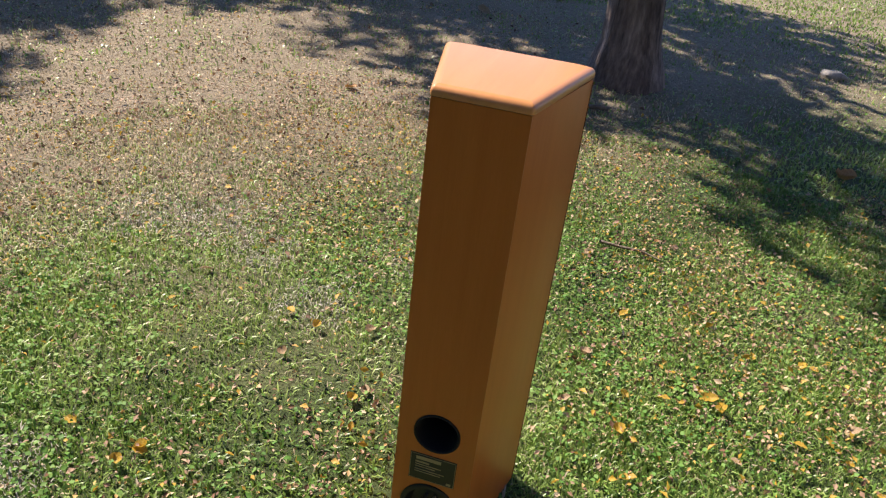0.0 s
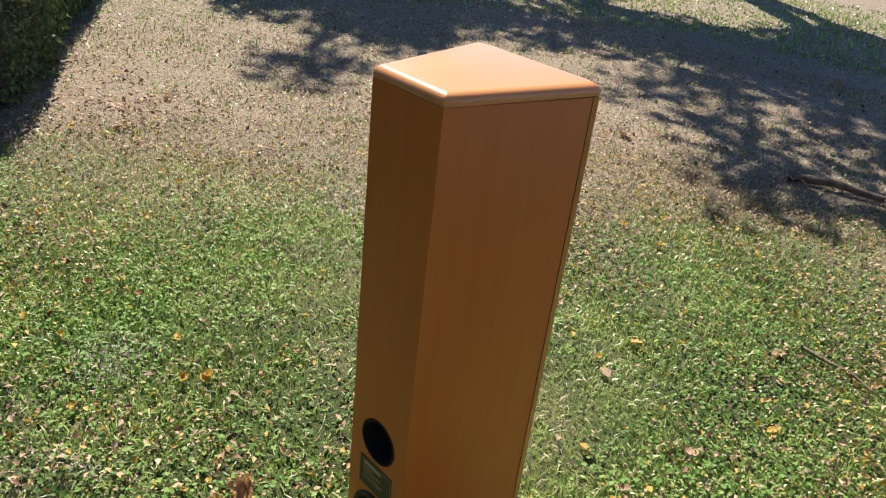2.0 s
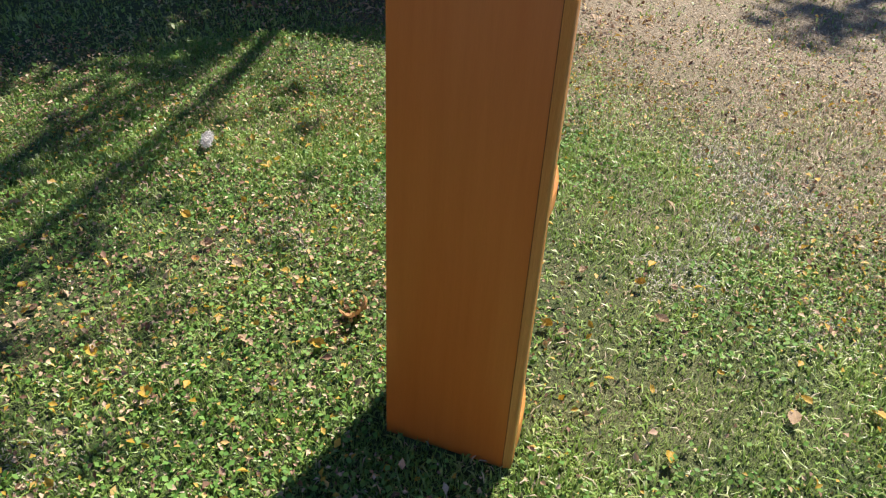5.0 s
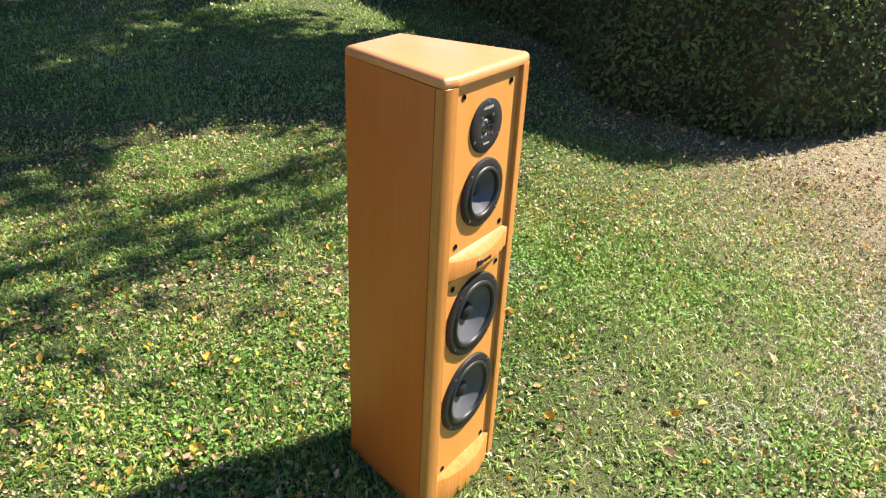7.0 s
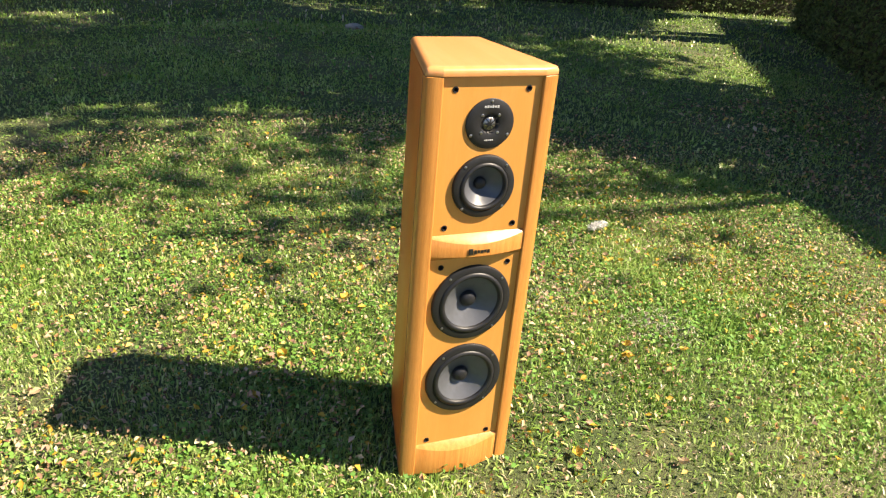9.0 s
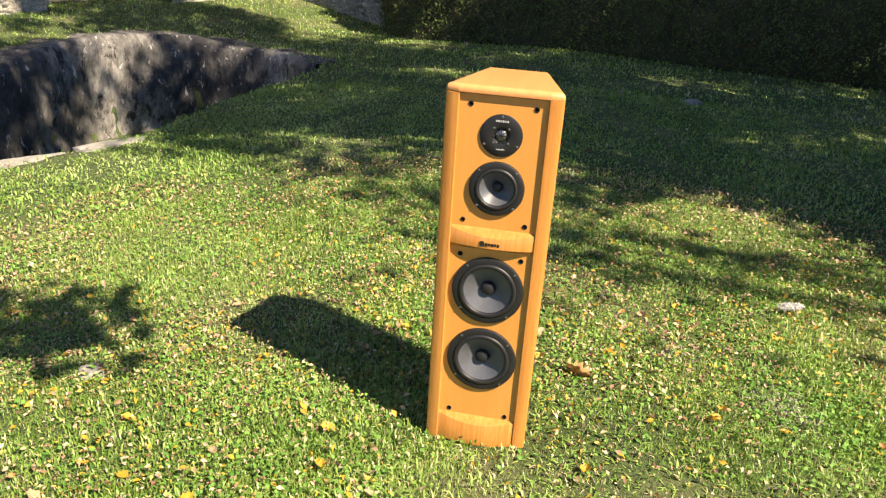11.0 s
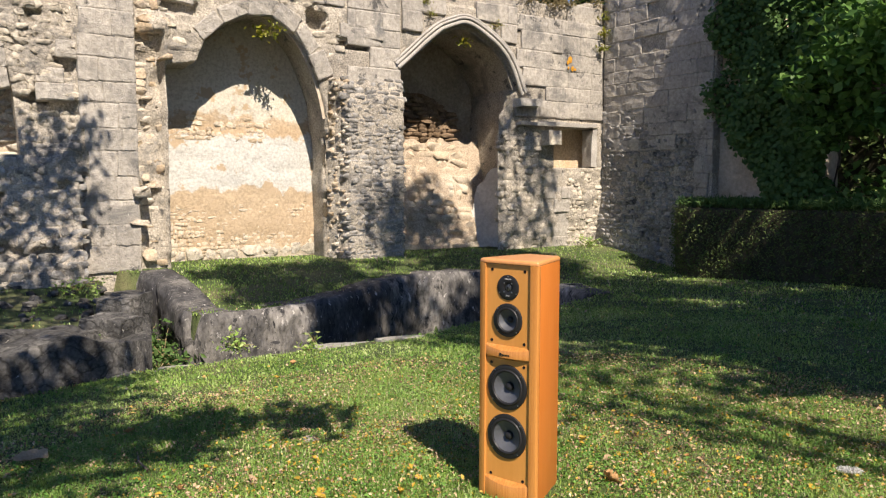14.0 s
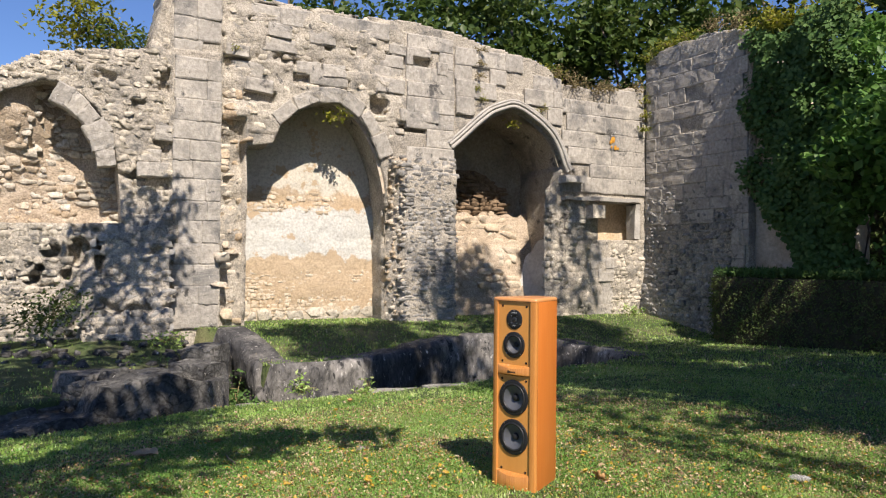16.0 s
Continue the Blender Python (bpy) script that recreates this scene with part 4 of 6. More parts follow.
def lay_rubble(box, size, n_at, material, label, keep, deep=0.13, proud=0.008, flat=0.62, turn=0.03, wall=None, side=False):
    """Fills part of a wall with uneven stones in rough courses, each with its own edges; skips those that keep() turns down."""
    u0, u1, z0, z1 = box
    items = []
    z = z0
    while z < z1:
        h = size * flat * rng.uniform(0.75, 1.3)
        u = u0 - rng.uniform(0, 0.6) * size
        while u < u1:
            w = size * rng.uniform(0.55, 1.7)
            hh = h * rng.uniform(0.78, 1.15)
            c, zz = u + w / 2, z + h / 2 + rng.normal(0, 0.07 * h)
            if u0 < c < u1 and keep(c, zz, w, hh):
                items.append(((c, n_at(c, zz) - deep / 2 + proud * rng.normal(), zz), (w * 1.03, deep, hh * 1.04)))
            u += w * 0.98
        z += h * 0.96
    v, f = pile(items, STONES, turn)
    if side:
        v, f = v[:, [1, 0, 2]], f[:, ::-1]
    ob = tagged(raw("rubble", v, f, material, wall or wall_west), label, kind="stuff")
    return ob


def keep_main(u, z, w, h):
    if z + h * 0.4 > top_z(u) or holed_out(u, z) < -0.02 or not clear(u, z, w * 0.7, h * 0.7, 0.0):
        return False
    return cavity(u, z) < 0.3


lay_rubble((10.95, 13.8, -0.25, 4.6), 0.145, main_n, "rubble", "pale rubble stones of the ruined wall", keep_main, proud=0.013)
lay_rubble((9.72, 10.97, 1.9, 4.7), 0.15, main_n, "rubble", "pale rubble stones of the ruined wall", keep_main, proud=0.014)
lay_rubble((9.72, 10.97, -0.25, 1.95), 0.17, main_n, "rubble_grey", "grey rubble stones of the leaning buttress", keep_main, proud=0.012)
lay_rubble((8.52, 8.97, -0.2, 3.9), 0.19, lambda u, z: main_n(u, z) - 0.01, "rubble_warm", "broken ochre core stones of the torn wall edge", keep_main, deep=0.24, proud=0.03, turn=0.05)
lay_rubble((5.72, 8.97, 3.35, 5.6), 0.22, lambda u, z: main_n(u, z) - 0.02, "rubble", "weathered rubble above the arches", keep_main, proud=0.012, flat=0.5)
lay_rubble((5.72, 6.0, -0.2, 3.0), 0.11, main_n, "rubble_warm", "small brownish stones of the pier's edge", keep_main, proud=0.008)
lay_rubble((4.70, 5.74, -0.2, 3.05), 0.15, main_n, "rubble_grey", "small grey facing stones of the pier", keep_main, proud=0.005, flat=0.5, turn=0.015)
lay_rubble((0.03, 0.88, -0.25, 1.62), 0.16, main_n, "rubble", "rubble below the niche", keep_main)
lay_rubble((1.5, 2.62, -0.25, 2.42), 0.17, main_n, "rubble", "rubble beside the deep arch", keep_main, proud=0.010)
lay_rubble((0.03, 2.38, -0.25, 2.75), 0.13, lambda n, z: side_n(n, z) + 0.006, "rubble_grey", "grey rubble in the foot of the shaded wall", lambda u, z, w, h: True, deep=0.10, proud=0.016, wall=wall_north, side=True)


def broken_keep(u, z, w, h):
    return z + h / 2 < top_z(u) and noise.noise(Vector((u * 1.7, 9.0, z * 2.1))) > -0.25


lay_rubble((11.1, 13.8, 1.7, 4.4), 0.16, lambda u, z: -0.605 + bay_swell(u, z) + 0.03 * noise.noise(Vector((u * 1.5, 2, z * 1.5))), "rubble_warm", "ochre rubble of the broken bay", broken_keep, proud=0.014)
lay_rubble((10.3, 11.15, 1.7, 3.9), 0.20, lambda u, z: -0.58, "rubble", "pale coursed stones inside the broken arch", broken_keep, proud=0.010, flat=0.5)
lay_rubble((5.95, 8.58, -0.1, 1.12), 0.10, lambda u, z: -0.850, "rubble_plaster", "ochre rubble showing through lost plaster", lambda u, z, w, h: z < 0.98 + 0.25 * noise.noise(Vector((u * 1.8, 0, 5))) and rng.random() < 0.9, deep=0.04, proud=0.003)
lay_rubble((5.95, 8.58, 2.02, 2.34), 0.13, lambda u, z: -0.850, "rubble_plaster", "a course of ochre rubble in the plaster", lambda u, z, w, h: rng.random() < 0.85, deep=0.04, proud=0.003)
lay_rubble((5.95, 8.58, -0.15, 0.22), 0.26, lambda u, z: -0.825, "rubble", "pale footing stones", lambda u, z, w, h: rng.random() < 0.9, deep=0.08, proud=0.01)
lay_rubble((2.6, 4.75, -0.2, 2.25), 0.25, lambda u, z: -0.76 - 0.25 * max(z, 0) + 0.05 * noise.noise(Vector((u * 2, 1, z * 2))), "rubble_plaster", "bare pale rubble in the deep arch", lambda u, z, w, h: z < 2.1 + 0.25 * noise.noise(Vector((u * 3, 0, 7))), deep=0.16, proud=0.018, turn=0.08)
lay_rubble((2.7, 4.75, 2.05, 3.1), 0.22, lambda u, z: -1.38 + 0.06 * noise.noise(Vector((u * 2, 1, z * 2))), "rubble_shaded", "crumbling courses under the vault, browned for shade", lambda u, z, w, h: z < 3.05 - 0.5 * max(0, 3.4 - u), deep=0.18, proud=0.03, flat=0.36)


def voussoirs(line, out, wide, n0, name_label, long=0.36):
    """Wedge stones along an arch's edge."""
    fine = spline(line, 0.03)
    run = np.concatenate([[0], np.cumsum(np.linalg.norm(np.diff(fine, axis=0), axis=1))])
    cuts = np.linspace(0, run[-1], max(2, round(run[-1] / long)) + 1)
    s = np.stack([np.interp(cuts, run, fine[:, 0]), np.interp(cuts, run, fine[:, 1])], 1)
    for k in range(len(s) - 1):
        a, b = s[k], s[k + 1]
        c, d = (a + b) / 2, b - a
        ang = math.degrees(math.atan2(d[1], d[0]))
        nrm = np.array((-d[1], d[0])) / np.linalg.norm(d) * out
        ob = new("voussoir", BLOCK_MESH[k % len(BLOCK_MESH)])
        ob.parent = wall_west
        ob["label"] = name_label
        ob.matrix_basis = pose(c[0] + nrm[0] * wide / 2, n0 + rng.uniform(0, 0.03), c[1] + nrm[1] * wide / 2, 0, -ang, 0) @ Matrix.Diagonal((np.linalg.norm(d) * 1.04, 0.26, wide * rng.uniform(0.85, 1.25), 1))


voussoirs(ARCH_LEFT[3:13][::-1], 1, 0.24, -0.105, "pale worn arch stone", 0.42)
voussoirs(BROKEN[1:8], -1, 0.31, -0.085, "grey arch stone", 0.27)


def lining(line, n0, n1, inset, material, label):
    """A smooth stone band on the inner side of an arch, drawn back into the wall."""
    s = spline(line, 0.08)
    dd = np.gradient(s, axis=0)
    dd /= np.linalg.norm(dd, axis=1)[:, None]
    inn = np.stack([-dd[:, 1], dd[:, 0]], 1) * inset
    ns = np.linspace(n0, n1, 8)
    g = []
    for k, (p, q) in enumerate(zip(s, inn)):
        for j, n in enumerate(ns):
            w = 0.012 * noise.fractal(Vector((p[0] * 3, n * 3, p[1] * 3)), 0.9, 2.0, 3)
            g.append((p[0] + q[0] + w, n, p[1] + q[1] + w))
        g.append((p[0] - q[0] * 2, n0 - 0.02, p[1] - q[1] * 2))
    g = np.array(g).reshape(len(s), 9, 3)
    g = np.concatenate([g[:, 8:9], g[:, :8]], 1)
    i = np.arange(len(s) * 9).reshape(len(s), 9)
    f = np.stack([i[:-1, :-1].ravel(), i[1:, :-1].ravel(), i[1:, 1:].ravel(), i[:-1, 1:].ravel()], 1)
    ob = raw("arch_lining", g.reshape(-1, 3), f, material, wall_west, smooth=True)
    ob["label"] = label


lining([(7.13, 3.97)] + ARCH_LEFT[8:14] + [(6.02, 2.4)], -0.08, -0.84, -0.03, "plaster", "smooth pale stone rib of the arch")
lining(ARCH_RIGHT[2:14], -0.06, -1.52, -0.03, "soffit", "grey-brown plaster vault of the arch")


def jut_stones():
    for ju, jz, jw in JUTS:
        h = rng.uniform(0.17, 0.27)
        k = max(1, round(jw / 0.45))
        for i in range(k):
            ob = new("stone", BLOCK_MESH[int(rng.integers(len(BLOCK_MESH)))])
            ob.parent = wall_west
            u = ju - jw / 2 + (i + 0.5) * jw / k
            ob.matrix_basis = pose(u, main_n(u, jz) + rng.uniform(-0.115, -0.075), jz + h / 2, rng.normal(0, 3), rng.normal(0, 3), rng.normal(0, 3)) @ Matrix.Diagonal((jw / k * rng.uniform(0.85, 1.05), 0.28, h, 1))


jut_stones()
for u, z, r in ((0.93, 3.76, 0.065), (0.87, 3.59, 0.05), (0.99, 3.70, 0.04), (0.80, 3.58, 0.03), (0.97, 3.60, 0.03)):
    bm = bmesh.new()
    c = bm.verts.new((u, 0.052, z))
    rim = [bm.verts.new((u + r * math.cos(a) * 0.8 * (1 + 0.4 * noise.noise(Vector((math.cos(a) * 2, math.sin(a) * 2, u * 9)))), 0.044, z + r * math.sin(a) * (1 + 0.4 * noise.noise(Vector((math.sin(a) * 2, math.cos(a) * 2, z * 9)))))) for a in (2 * math.pi * k / 18 for k in range(18))]
    for k in range(18):
        bm.faces.new((c, rim[k], rim[(k + 1) % 18]))
    part("lichen", bm, "lichen", wall_west, "orange lichen patch on the ashlar")


def moulding():
    """The double roll of the hood mould round the right arch."""
    line = spline([(4.74, 3.28)] + ARCH_RIGHT[2:14] + [(2.12, 3.0)], 0.06)
    pieces = []
    for r, off, n in ((0.042, 0.03, 0.035), (0.028, 0.10, 0.06), (0.024, 0.15, 0.04)):
        d = np.gradient(line, axis=0)
        d /= np.linalg.norm(d, axis=1)[:, None]
        q = line + np.stack([d[:, 1], -d[:, 0]], 1) * -off * -1
        pieces.append(tube([(a, n, b) for a, b in q], [r * (1 + 0.18 * noise.noise(Vector((a * 4, 0, b * 4)))) for a, b in q], 8, 0.15))
    v, f = joined(pieces)
    ob = raw("hood_mould", v, f, "mould", wall_west, smooth=True)
    ob["label"] = "pale carved limestone hood mould"


moulding()


# stones of the low bank wall
bank_line = spline([(-5.7, 1.2), (-4.95, 0.72), (-4.83, 0.3), (-4.9, -1.2), (-5.05, -3.0)], 0.05)
items = []
for k in range(260):
    i = int(rng.integers(1, len(bank_line) - 1))
    p, d = bank_line[i], bank_line[i + 1] - bank_line[i - 1]
    d = d / np.linalg.norm(d)
    w, h = rng.uniform(0.10, 0.30), rng.uniform(0.07, 0.16)
    items.append(((p[0] + d[1] * 0.11, p[1] - d[0] * 0.11, rng.uniform(-0.5, bank_top(p[0], p[1]) + 0.02)), (w * 0.6 + 0.08, w, h)))
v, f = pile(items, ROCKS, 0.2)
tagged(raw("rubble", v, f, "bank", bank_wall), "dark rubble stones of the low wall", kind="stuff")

items = []
for k in range(110):
    u, n = rng.uniform(8.9, 13.5), rng.uniform(0.35, 2.6)
    x, y = CORNER[0] + u * AX_U[0] + n * AX_N[0], CORNER[1] + u * AX_U[1] + n * AX_N[1]
    s = rng.uniform(0.04, 0.15)
    if not inside(PIT, [x], [y])[0] and x < -5.3:
        items.append(((x, y, float(ground_z(x, y)) + s * 0.12), (s * 1.3, s, s * 0.6)))
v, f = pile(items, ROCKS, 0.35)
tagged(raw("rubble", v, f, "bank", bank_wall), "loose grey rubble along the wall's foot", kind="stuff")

# string course, corbel and sill by the niche
for name, sx, sy, sz, at, lab in (("ledge", 1.9, 0.16, 0.07, (1.25, 0.04, 2.49), "weathered stone string course"), ("corbel", 0.30, 0.34, 0.26, (1.47, 0.10, 2.22), "broken stone corbel"),
                                  ("niche_post", 0.13, 0.30, 0.76, (0.20, -0.16, 2.05), "dressed stone niche jamb"), ("impost", 0.50, 0.26, 0.16, (2.02, 0.08, 2.86), "broken impost stone")):
    bm = slab(sx, sy, sz, at)
    bmesh.ops.subdivide_edges(bm, edges=bm.edges[:], cuts=5, use_grid_fill=True)
    for q in bm.verts:
        q.co += Vector(noise.noise_vector(q.co * 5)) * 0.035
    part(name, shade(bm, 50), "mould" if name != "corbel" else "rubble", wall_west, lab)

# loose blocks along the sunken court
for x, y, z, sx, sy, sz, rz, lab in ((-5.55, 1.22, -0.20, 0.55, 0.46, 0.46, 20, "grey fallen masonry block on the bank"), (-6.05, 1.62, -0.10, 0.44, 0.52, 0.50, 35, "grey fallen masonry block on the bank"), (-5.30, -0.02, -0.13, 0.62, 0.74, 0.40, 3, "dark squared block of the ruined low wall"), (-5.28, 0.55, -0.17, 0.60, 0.50, 0.36, -8, "dark squared block of the ruined low wall"),
                                     (-4.55, 0.55, -0.36, 0.72, 0.3, 0.13, 62, "flat pale kerb stone in the lawn's edge"), (-4.15, 1.12, -0.33, 0.5, 0.22, 0.1, 50, "flat pale kerb stone in the lawn's edge"),
                                     (-3.35, 2.25, -0.20, 0.62, 0.16, 0.09, 58, "flat pale kerb stone in the lawn's edge"), (-3.0, 2.75, -0.165, 0.55, 0.16, 0.09, 62, "flat pale kerb stone in the lawn's edge"),
                                     (-4.72, -0.35, -0.36, 0.6, 0.3, 0.12, 85, "flat pale kerb stone in the lawn's edge"), (-4.8, -1.2, -0.37, 0.7, 0.3, 0.12, 92, "flat pale kerb stone in the lawn's edge")):
    v, f = ROCKS[int(rng.integers(len(ROCKS)))]
    bm = bmesh.new()
    vs = [bm.verts.new(q) for q in v]
    for t in f:
        bm.faces.new([vs[k] for k in t])
    bmesh.ops.subdivide_edges(bm, edges=bm.edges[:], cuts=2, use_grid_fill=True)
    for q in bm.verts:
        q.co = Vector((q.co.x * sx, q.co.y * sy, q.co.z * sz)) + Vector(noise.noise_vector(q.co * 4)) * 0.02
    shade(bm, 40)
    ob = part("stone_block" if sz > 0.2 else "kerb_stone", bm, "bank" if sz > 0.3 else "stone_pale", None)
    ob.matrix_world = pose(x, y, z, 0, 0, rz)
    tagged(ob, lab, "stone")

# ---------------------------------------------------------------- the loudspeaker
speaker = tagged(empty("loudspeaker", pose(0.004, 0, 0)), "tall honey cherry veneered floor-standing loudspeaker on the lawn", "loudspeaker")
def holed(x0, x1, z0, z1, holes, y0=0.0, y1=0.014):
    """A flat board with round holes."""
    bm = bmesh.new()
    outer = [bm.verts.new((x, y0, z)) for x, z in ((x0, z0), (x1, z0), (x1, z1), (x0, z1))]
    edges = [bm.edges.new((outer[i], outer[(i + 1) % 4])) for i in range(4)]
    for cx, cz, r, n in holes:
        ring = [bm.verts.new((cx + r * math.cos(2 * math.pi * k / n), y0, cz + r * math.sin(2 * math.pi * k / n))) for k in range(n)]
        edges += [bm.edges.new((ring[k], ring[(k + 1) % n])) for k in range(n)]
    bmesh.ops.triangle_fill(bm, use_beauty=True, use_dissolve=False, edges=edges)
    ext = bmesh.ops.extrude_face_region(bm, geom=bm.faces[:])
    for q in ext["geom"]:
        if isinstance(q, bmesh.types.BMVert):
            q.co.y = y1
    bmesh.ops.recalc_face_normals(bm, faces=bm.faces)
    return bm


for s in (-1, 1):
    pts = [(s * 0.145, 0.016), (s * 0.083, 0.283), (s * 0.066, 0.283), (s * 0.127, 0.016)]
    part("side_panel", shade(prism(pts[::s], 0.0, 1.0185, 0.0012, 2), 30), "veneer", speaker, "honey cherry veneered side panel")
part("base_panel", prism([(-0.12, 0.02), (0.12, 0.02), (0.066, 0.27), (-0.066, 0.27)], 0.0, 0.018), "veneer", speaker)
part("top_panel", prism([(-0.12, 0.02), (0.12, 0.02), (0.066, 0.27), (-0.066, 0.27)], 1.0, 1.018), "veneer", speaker)
part("seam", prism([(-0.144, 0.004), (0.144, 0.004), (0.0825, 0.2815), (-0.0825, 0.2815)], 1.0175, 1.0205), "groove", speaker, "dark shadow seam under the cap")


def cap():
    """The top board: a plan with rounded corners and a rolled upper edge."""
    corners = [(-0.112, -0.010), (0.112, -0.010), (0.147, -0.001), (0.0855, 0.2845), (-0.0855, 0.2845), (-0.147, -0.001)]
    R, n = 0.008, 6
    arcs = []
    for i in range(n):
        p, q, r = (Vector(corners[(i + k) % n]) for k in (-1, 0, 1))
        a, b = (q - p).normalized(), (r - q).normalized()
        na, nb = Vector((a.y, -a.x)), Vector((b.y, -b.x))
        half = na.angle(nb) / 2
        a0 = math.atan2(na.y, na.x)
        d = (math.atan2(nb.y, nb.x) - a0 + math.pi) % (2 * math.pi) - math.pi
        arcs.append((q, (na + nb).normalized() / math.cos(half), a0, d))
    prof = [(0.0012, 1.0195), (0.0003, 1.0200), (0.0, 1.0212), (0.0, 1.0262)] + [(0.0155 * (1 - math.cos(math.pi / 2 * k / 7)), 1.0262 + 0.0125 * math.sin(math.pi / 2 * k / 7)) for k in range(1, 8)]
    bm = bmesh.new()
    rings = []
    for d, z in prof:
        e = max(R - d, 0.0006)
        ring = []
        for q, m, a0, da in arcs:
            c = q - m * (d + e)
            ring += [bm.verts.new((c.x + e * math.cos(a0 + t * da / 4), c.y + e * math.sin(a0 + t * da / 4), z)) for t in range(5)]
        rings.append(ring)
    for p, q in zip(rings, rings[1:]):
        for k in range(len(p)):
            m = (k + 1) % len(p)
            bm.faces.new((p[k], p[m], q[m], q[k]))
    bm.faces.new(rings[0][::-1])
    bm.faces.new(rings[-1])
    bmesh.ops.recalc_face_normals(bm, faces=bm.faces)
    return shade(bm, 40)


part("cap", cap(), "veneer_cap_sheen", speaker, "round-edged honey cherry top cap")
for s in (-1, 1):
    pts = [(s * 0.1455, 0.0165), (s * 0.1455, 0.0015), (s * 0.1425, -0.0030), (s * 0.112, -0.0090), (s * 0.1095, -0.007), (s * 0.1095, 0.0165)]
    part("corner_strip", shade(prism(pts if s < 0 else pts[::-1], 0.0, 1.0185, 0.0008, 1), 30), "veneer_solid", speaker, "grained solid wood corner strip")
    part("seam", prism([(s * 0.1458, 0.0160), (s * 0.1458, 0.0171), (s * 0.144, 0.0171), (s * 0.144, 0.0160)][::s], 0.003, 1.018), "groove", speaker)


def bow(z0, z1, deep, scoop):
    """A bar that bows forward in plan; its upper and lower faces are cut in."""
    bm = bmesh.new()
    n = 24
    rows = []
    for i in range(n + 1):
        x = -0.1093 + 0.2186 * i / n
        b = math.cos(math.pi * (i / n - 0.5)) ** 0.9 if 0 < i < n else 0.0
        y = -0.006 - deep * b
        zt = z1 + 0.013
        zf = zt - 0.80 * -y
        prof = [(0.008, zt), (-0.0005, zt), (y + 0.0008, zf + 0.0006), (y, zf - 0.0006), (y, z0 + 0.002), (y + 0.002, z0), (-0.0005, z0 - scoop), (0.008, z0 - scoop)]
        rows.append([bm.verts.new((x, *p)) for p in prof])
    for p, q in zip(rows, rows[1:]):
        for k in range(len(p)):
            m = (k + 1) % len(p)
            bm.faces.new((p[k], q[k], q[m], p[m]))
    bm.faces.new(rows[0])
    bm.faces.new(rows[-1][::-1])
    bmesh.ops.recalc_face_normals(bm, faces=bm.faces)
    return shade(bm, 35)


bar = part("middle_bar", bow(0.622, 0.659, 0.017, 0.010), "veneer_solid", speaker, "bowed wooden bar between the baffles")
part("plinth", bow(0.0005, 0.0770, 0.017, 0.0), "veneer_solid", speaker, "bowed wooden plinth")
# emblem and its script as plain bars
em = part("emblem", slab(0.010, 0.002, 0.014, (-0.022, -0.0232, 0.637), 0.0008), "plate", bar, "small dark gilt emblem")
for k, (w, h) in enumerate(((0.006, 0.009), (0.005, 0.006), (0.007, 0.007), (0.005, 0.006), (0.006, 0.008))):
    part("script_bar", slab(w, 0.0016, h, (-0.0115 + k * 0.0078, -0.0236 + 0.0002 * k, 0.6355 + 0.0010 * (k % 2))), "plate", bar)


def facing(ob, x, z, y=0.0):
    ob.matrix_basis = pose(x, y, z, 90, 0, 0)
    return ob


def screw(parent, x, z, h):
    s = part("screw", lathe([(0.0, h + 0.0012), (0.0018, h + 0.0012), (0.0034, h + 0.0003), (0.0034, h - 0.002)], 10), "steel", parent, "small steel screw")
    s.matrix_basis = pose(x, z, 0)


def deep_driver(kind, r, z, cone_r, surround, screws, turn):
    """A cone driver whose cone runs back into the cabinet: the frame is a ring, the cone a hollow."""
    frame_ring = [(r, -0.0005), (r, 0.002), (r * 0.985, 0.0062), (r * 0.95, 0.0078), (surround, 0.0074), (surround - 0.001, 0.0005)]
    d = facing(part(kind, lathe(frame_ring, 64), "black", speaker, "black cast driver frame"), 0, z, -0.0005)
    mid, half = (surround + cone_r) / 2, (surround - cone_r) / 2
    roll = [(mid + half * math.cos(math.pi * i / 8), 0.0035 + 0.0075 * math.sin(math.pi * i / 8)) for i in range(9)]
    part("surround", lathe([(surround + 0.0005, 0.001)] + roll, 64), "rubber", d, "black rubber surround")
    cr = cone_r + 0.0008
    part("cone", lathe([(cr, 0.0042), (cr * 0.97, 0.0028), (cr * 0.8, -0.0035), (cr * 0.6, -0.0105), (cr * 0.42, -0.0165), (cr * 0.29, -0.0205), (0.0, -0.021)], 64), "cone", d, "grey coated cone")
    dome = [(cr * 0.31, -0.021), (cr * 0.31, -0.0165)] + [(cr * 0.31 * math.cos(math.pi / 2 * i / 6), -0.0165 + cr * 0.20 * math.sin(math.pi / 2 * i / 6)) for i in range(1, 7)]
    part("dust_cap", lathe(dome, 32), "rubber", d, "domed dust cap")
    for k in range(screws):
        a = radians(turn + 360 * k / screws)
        screw(d, r * 0.93 * math.cos(a), r * 0.93 * math.sin(a), 0.0078)
    return d



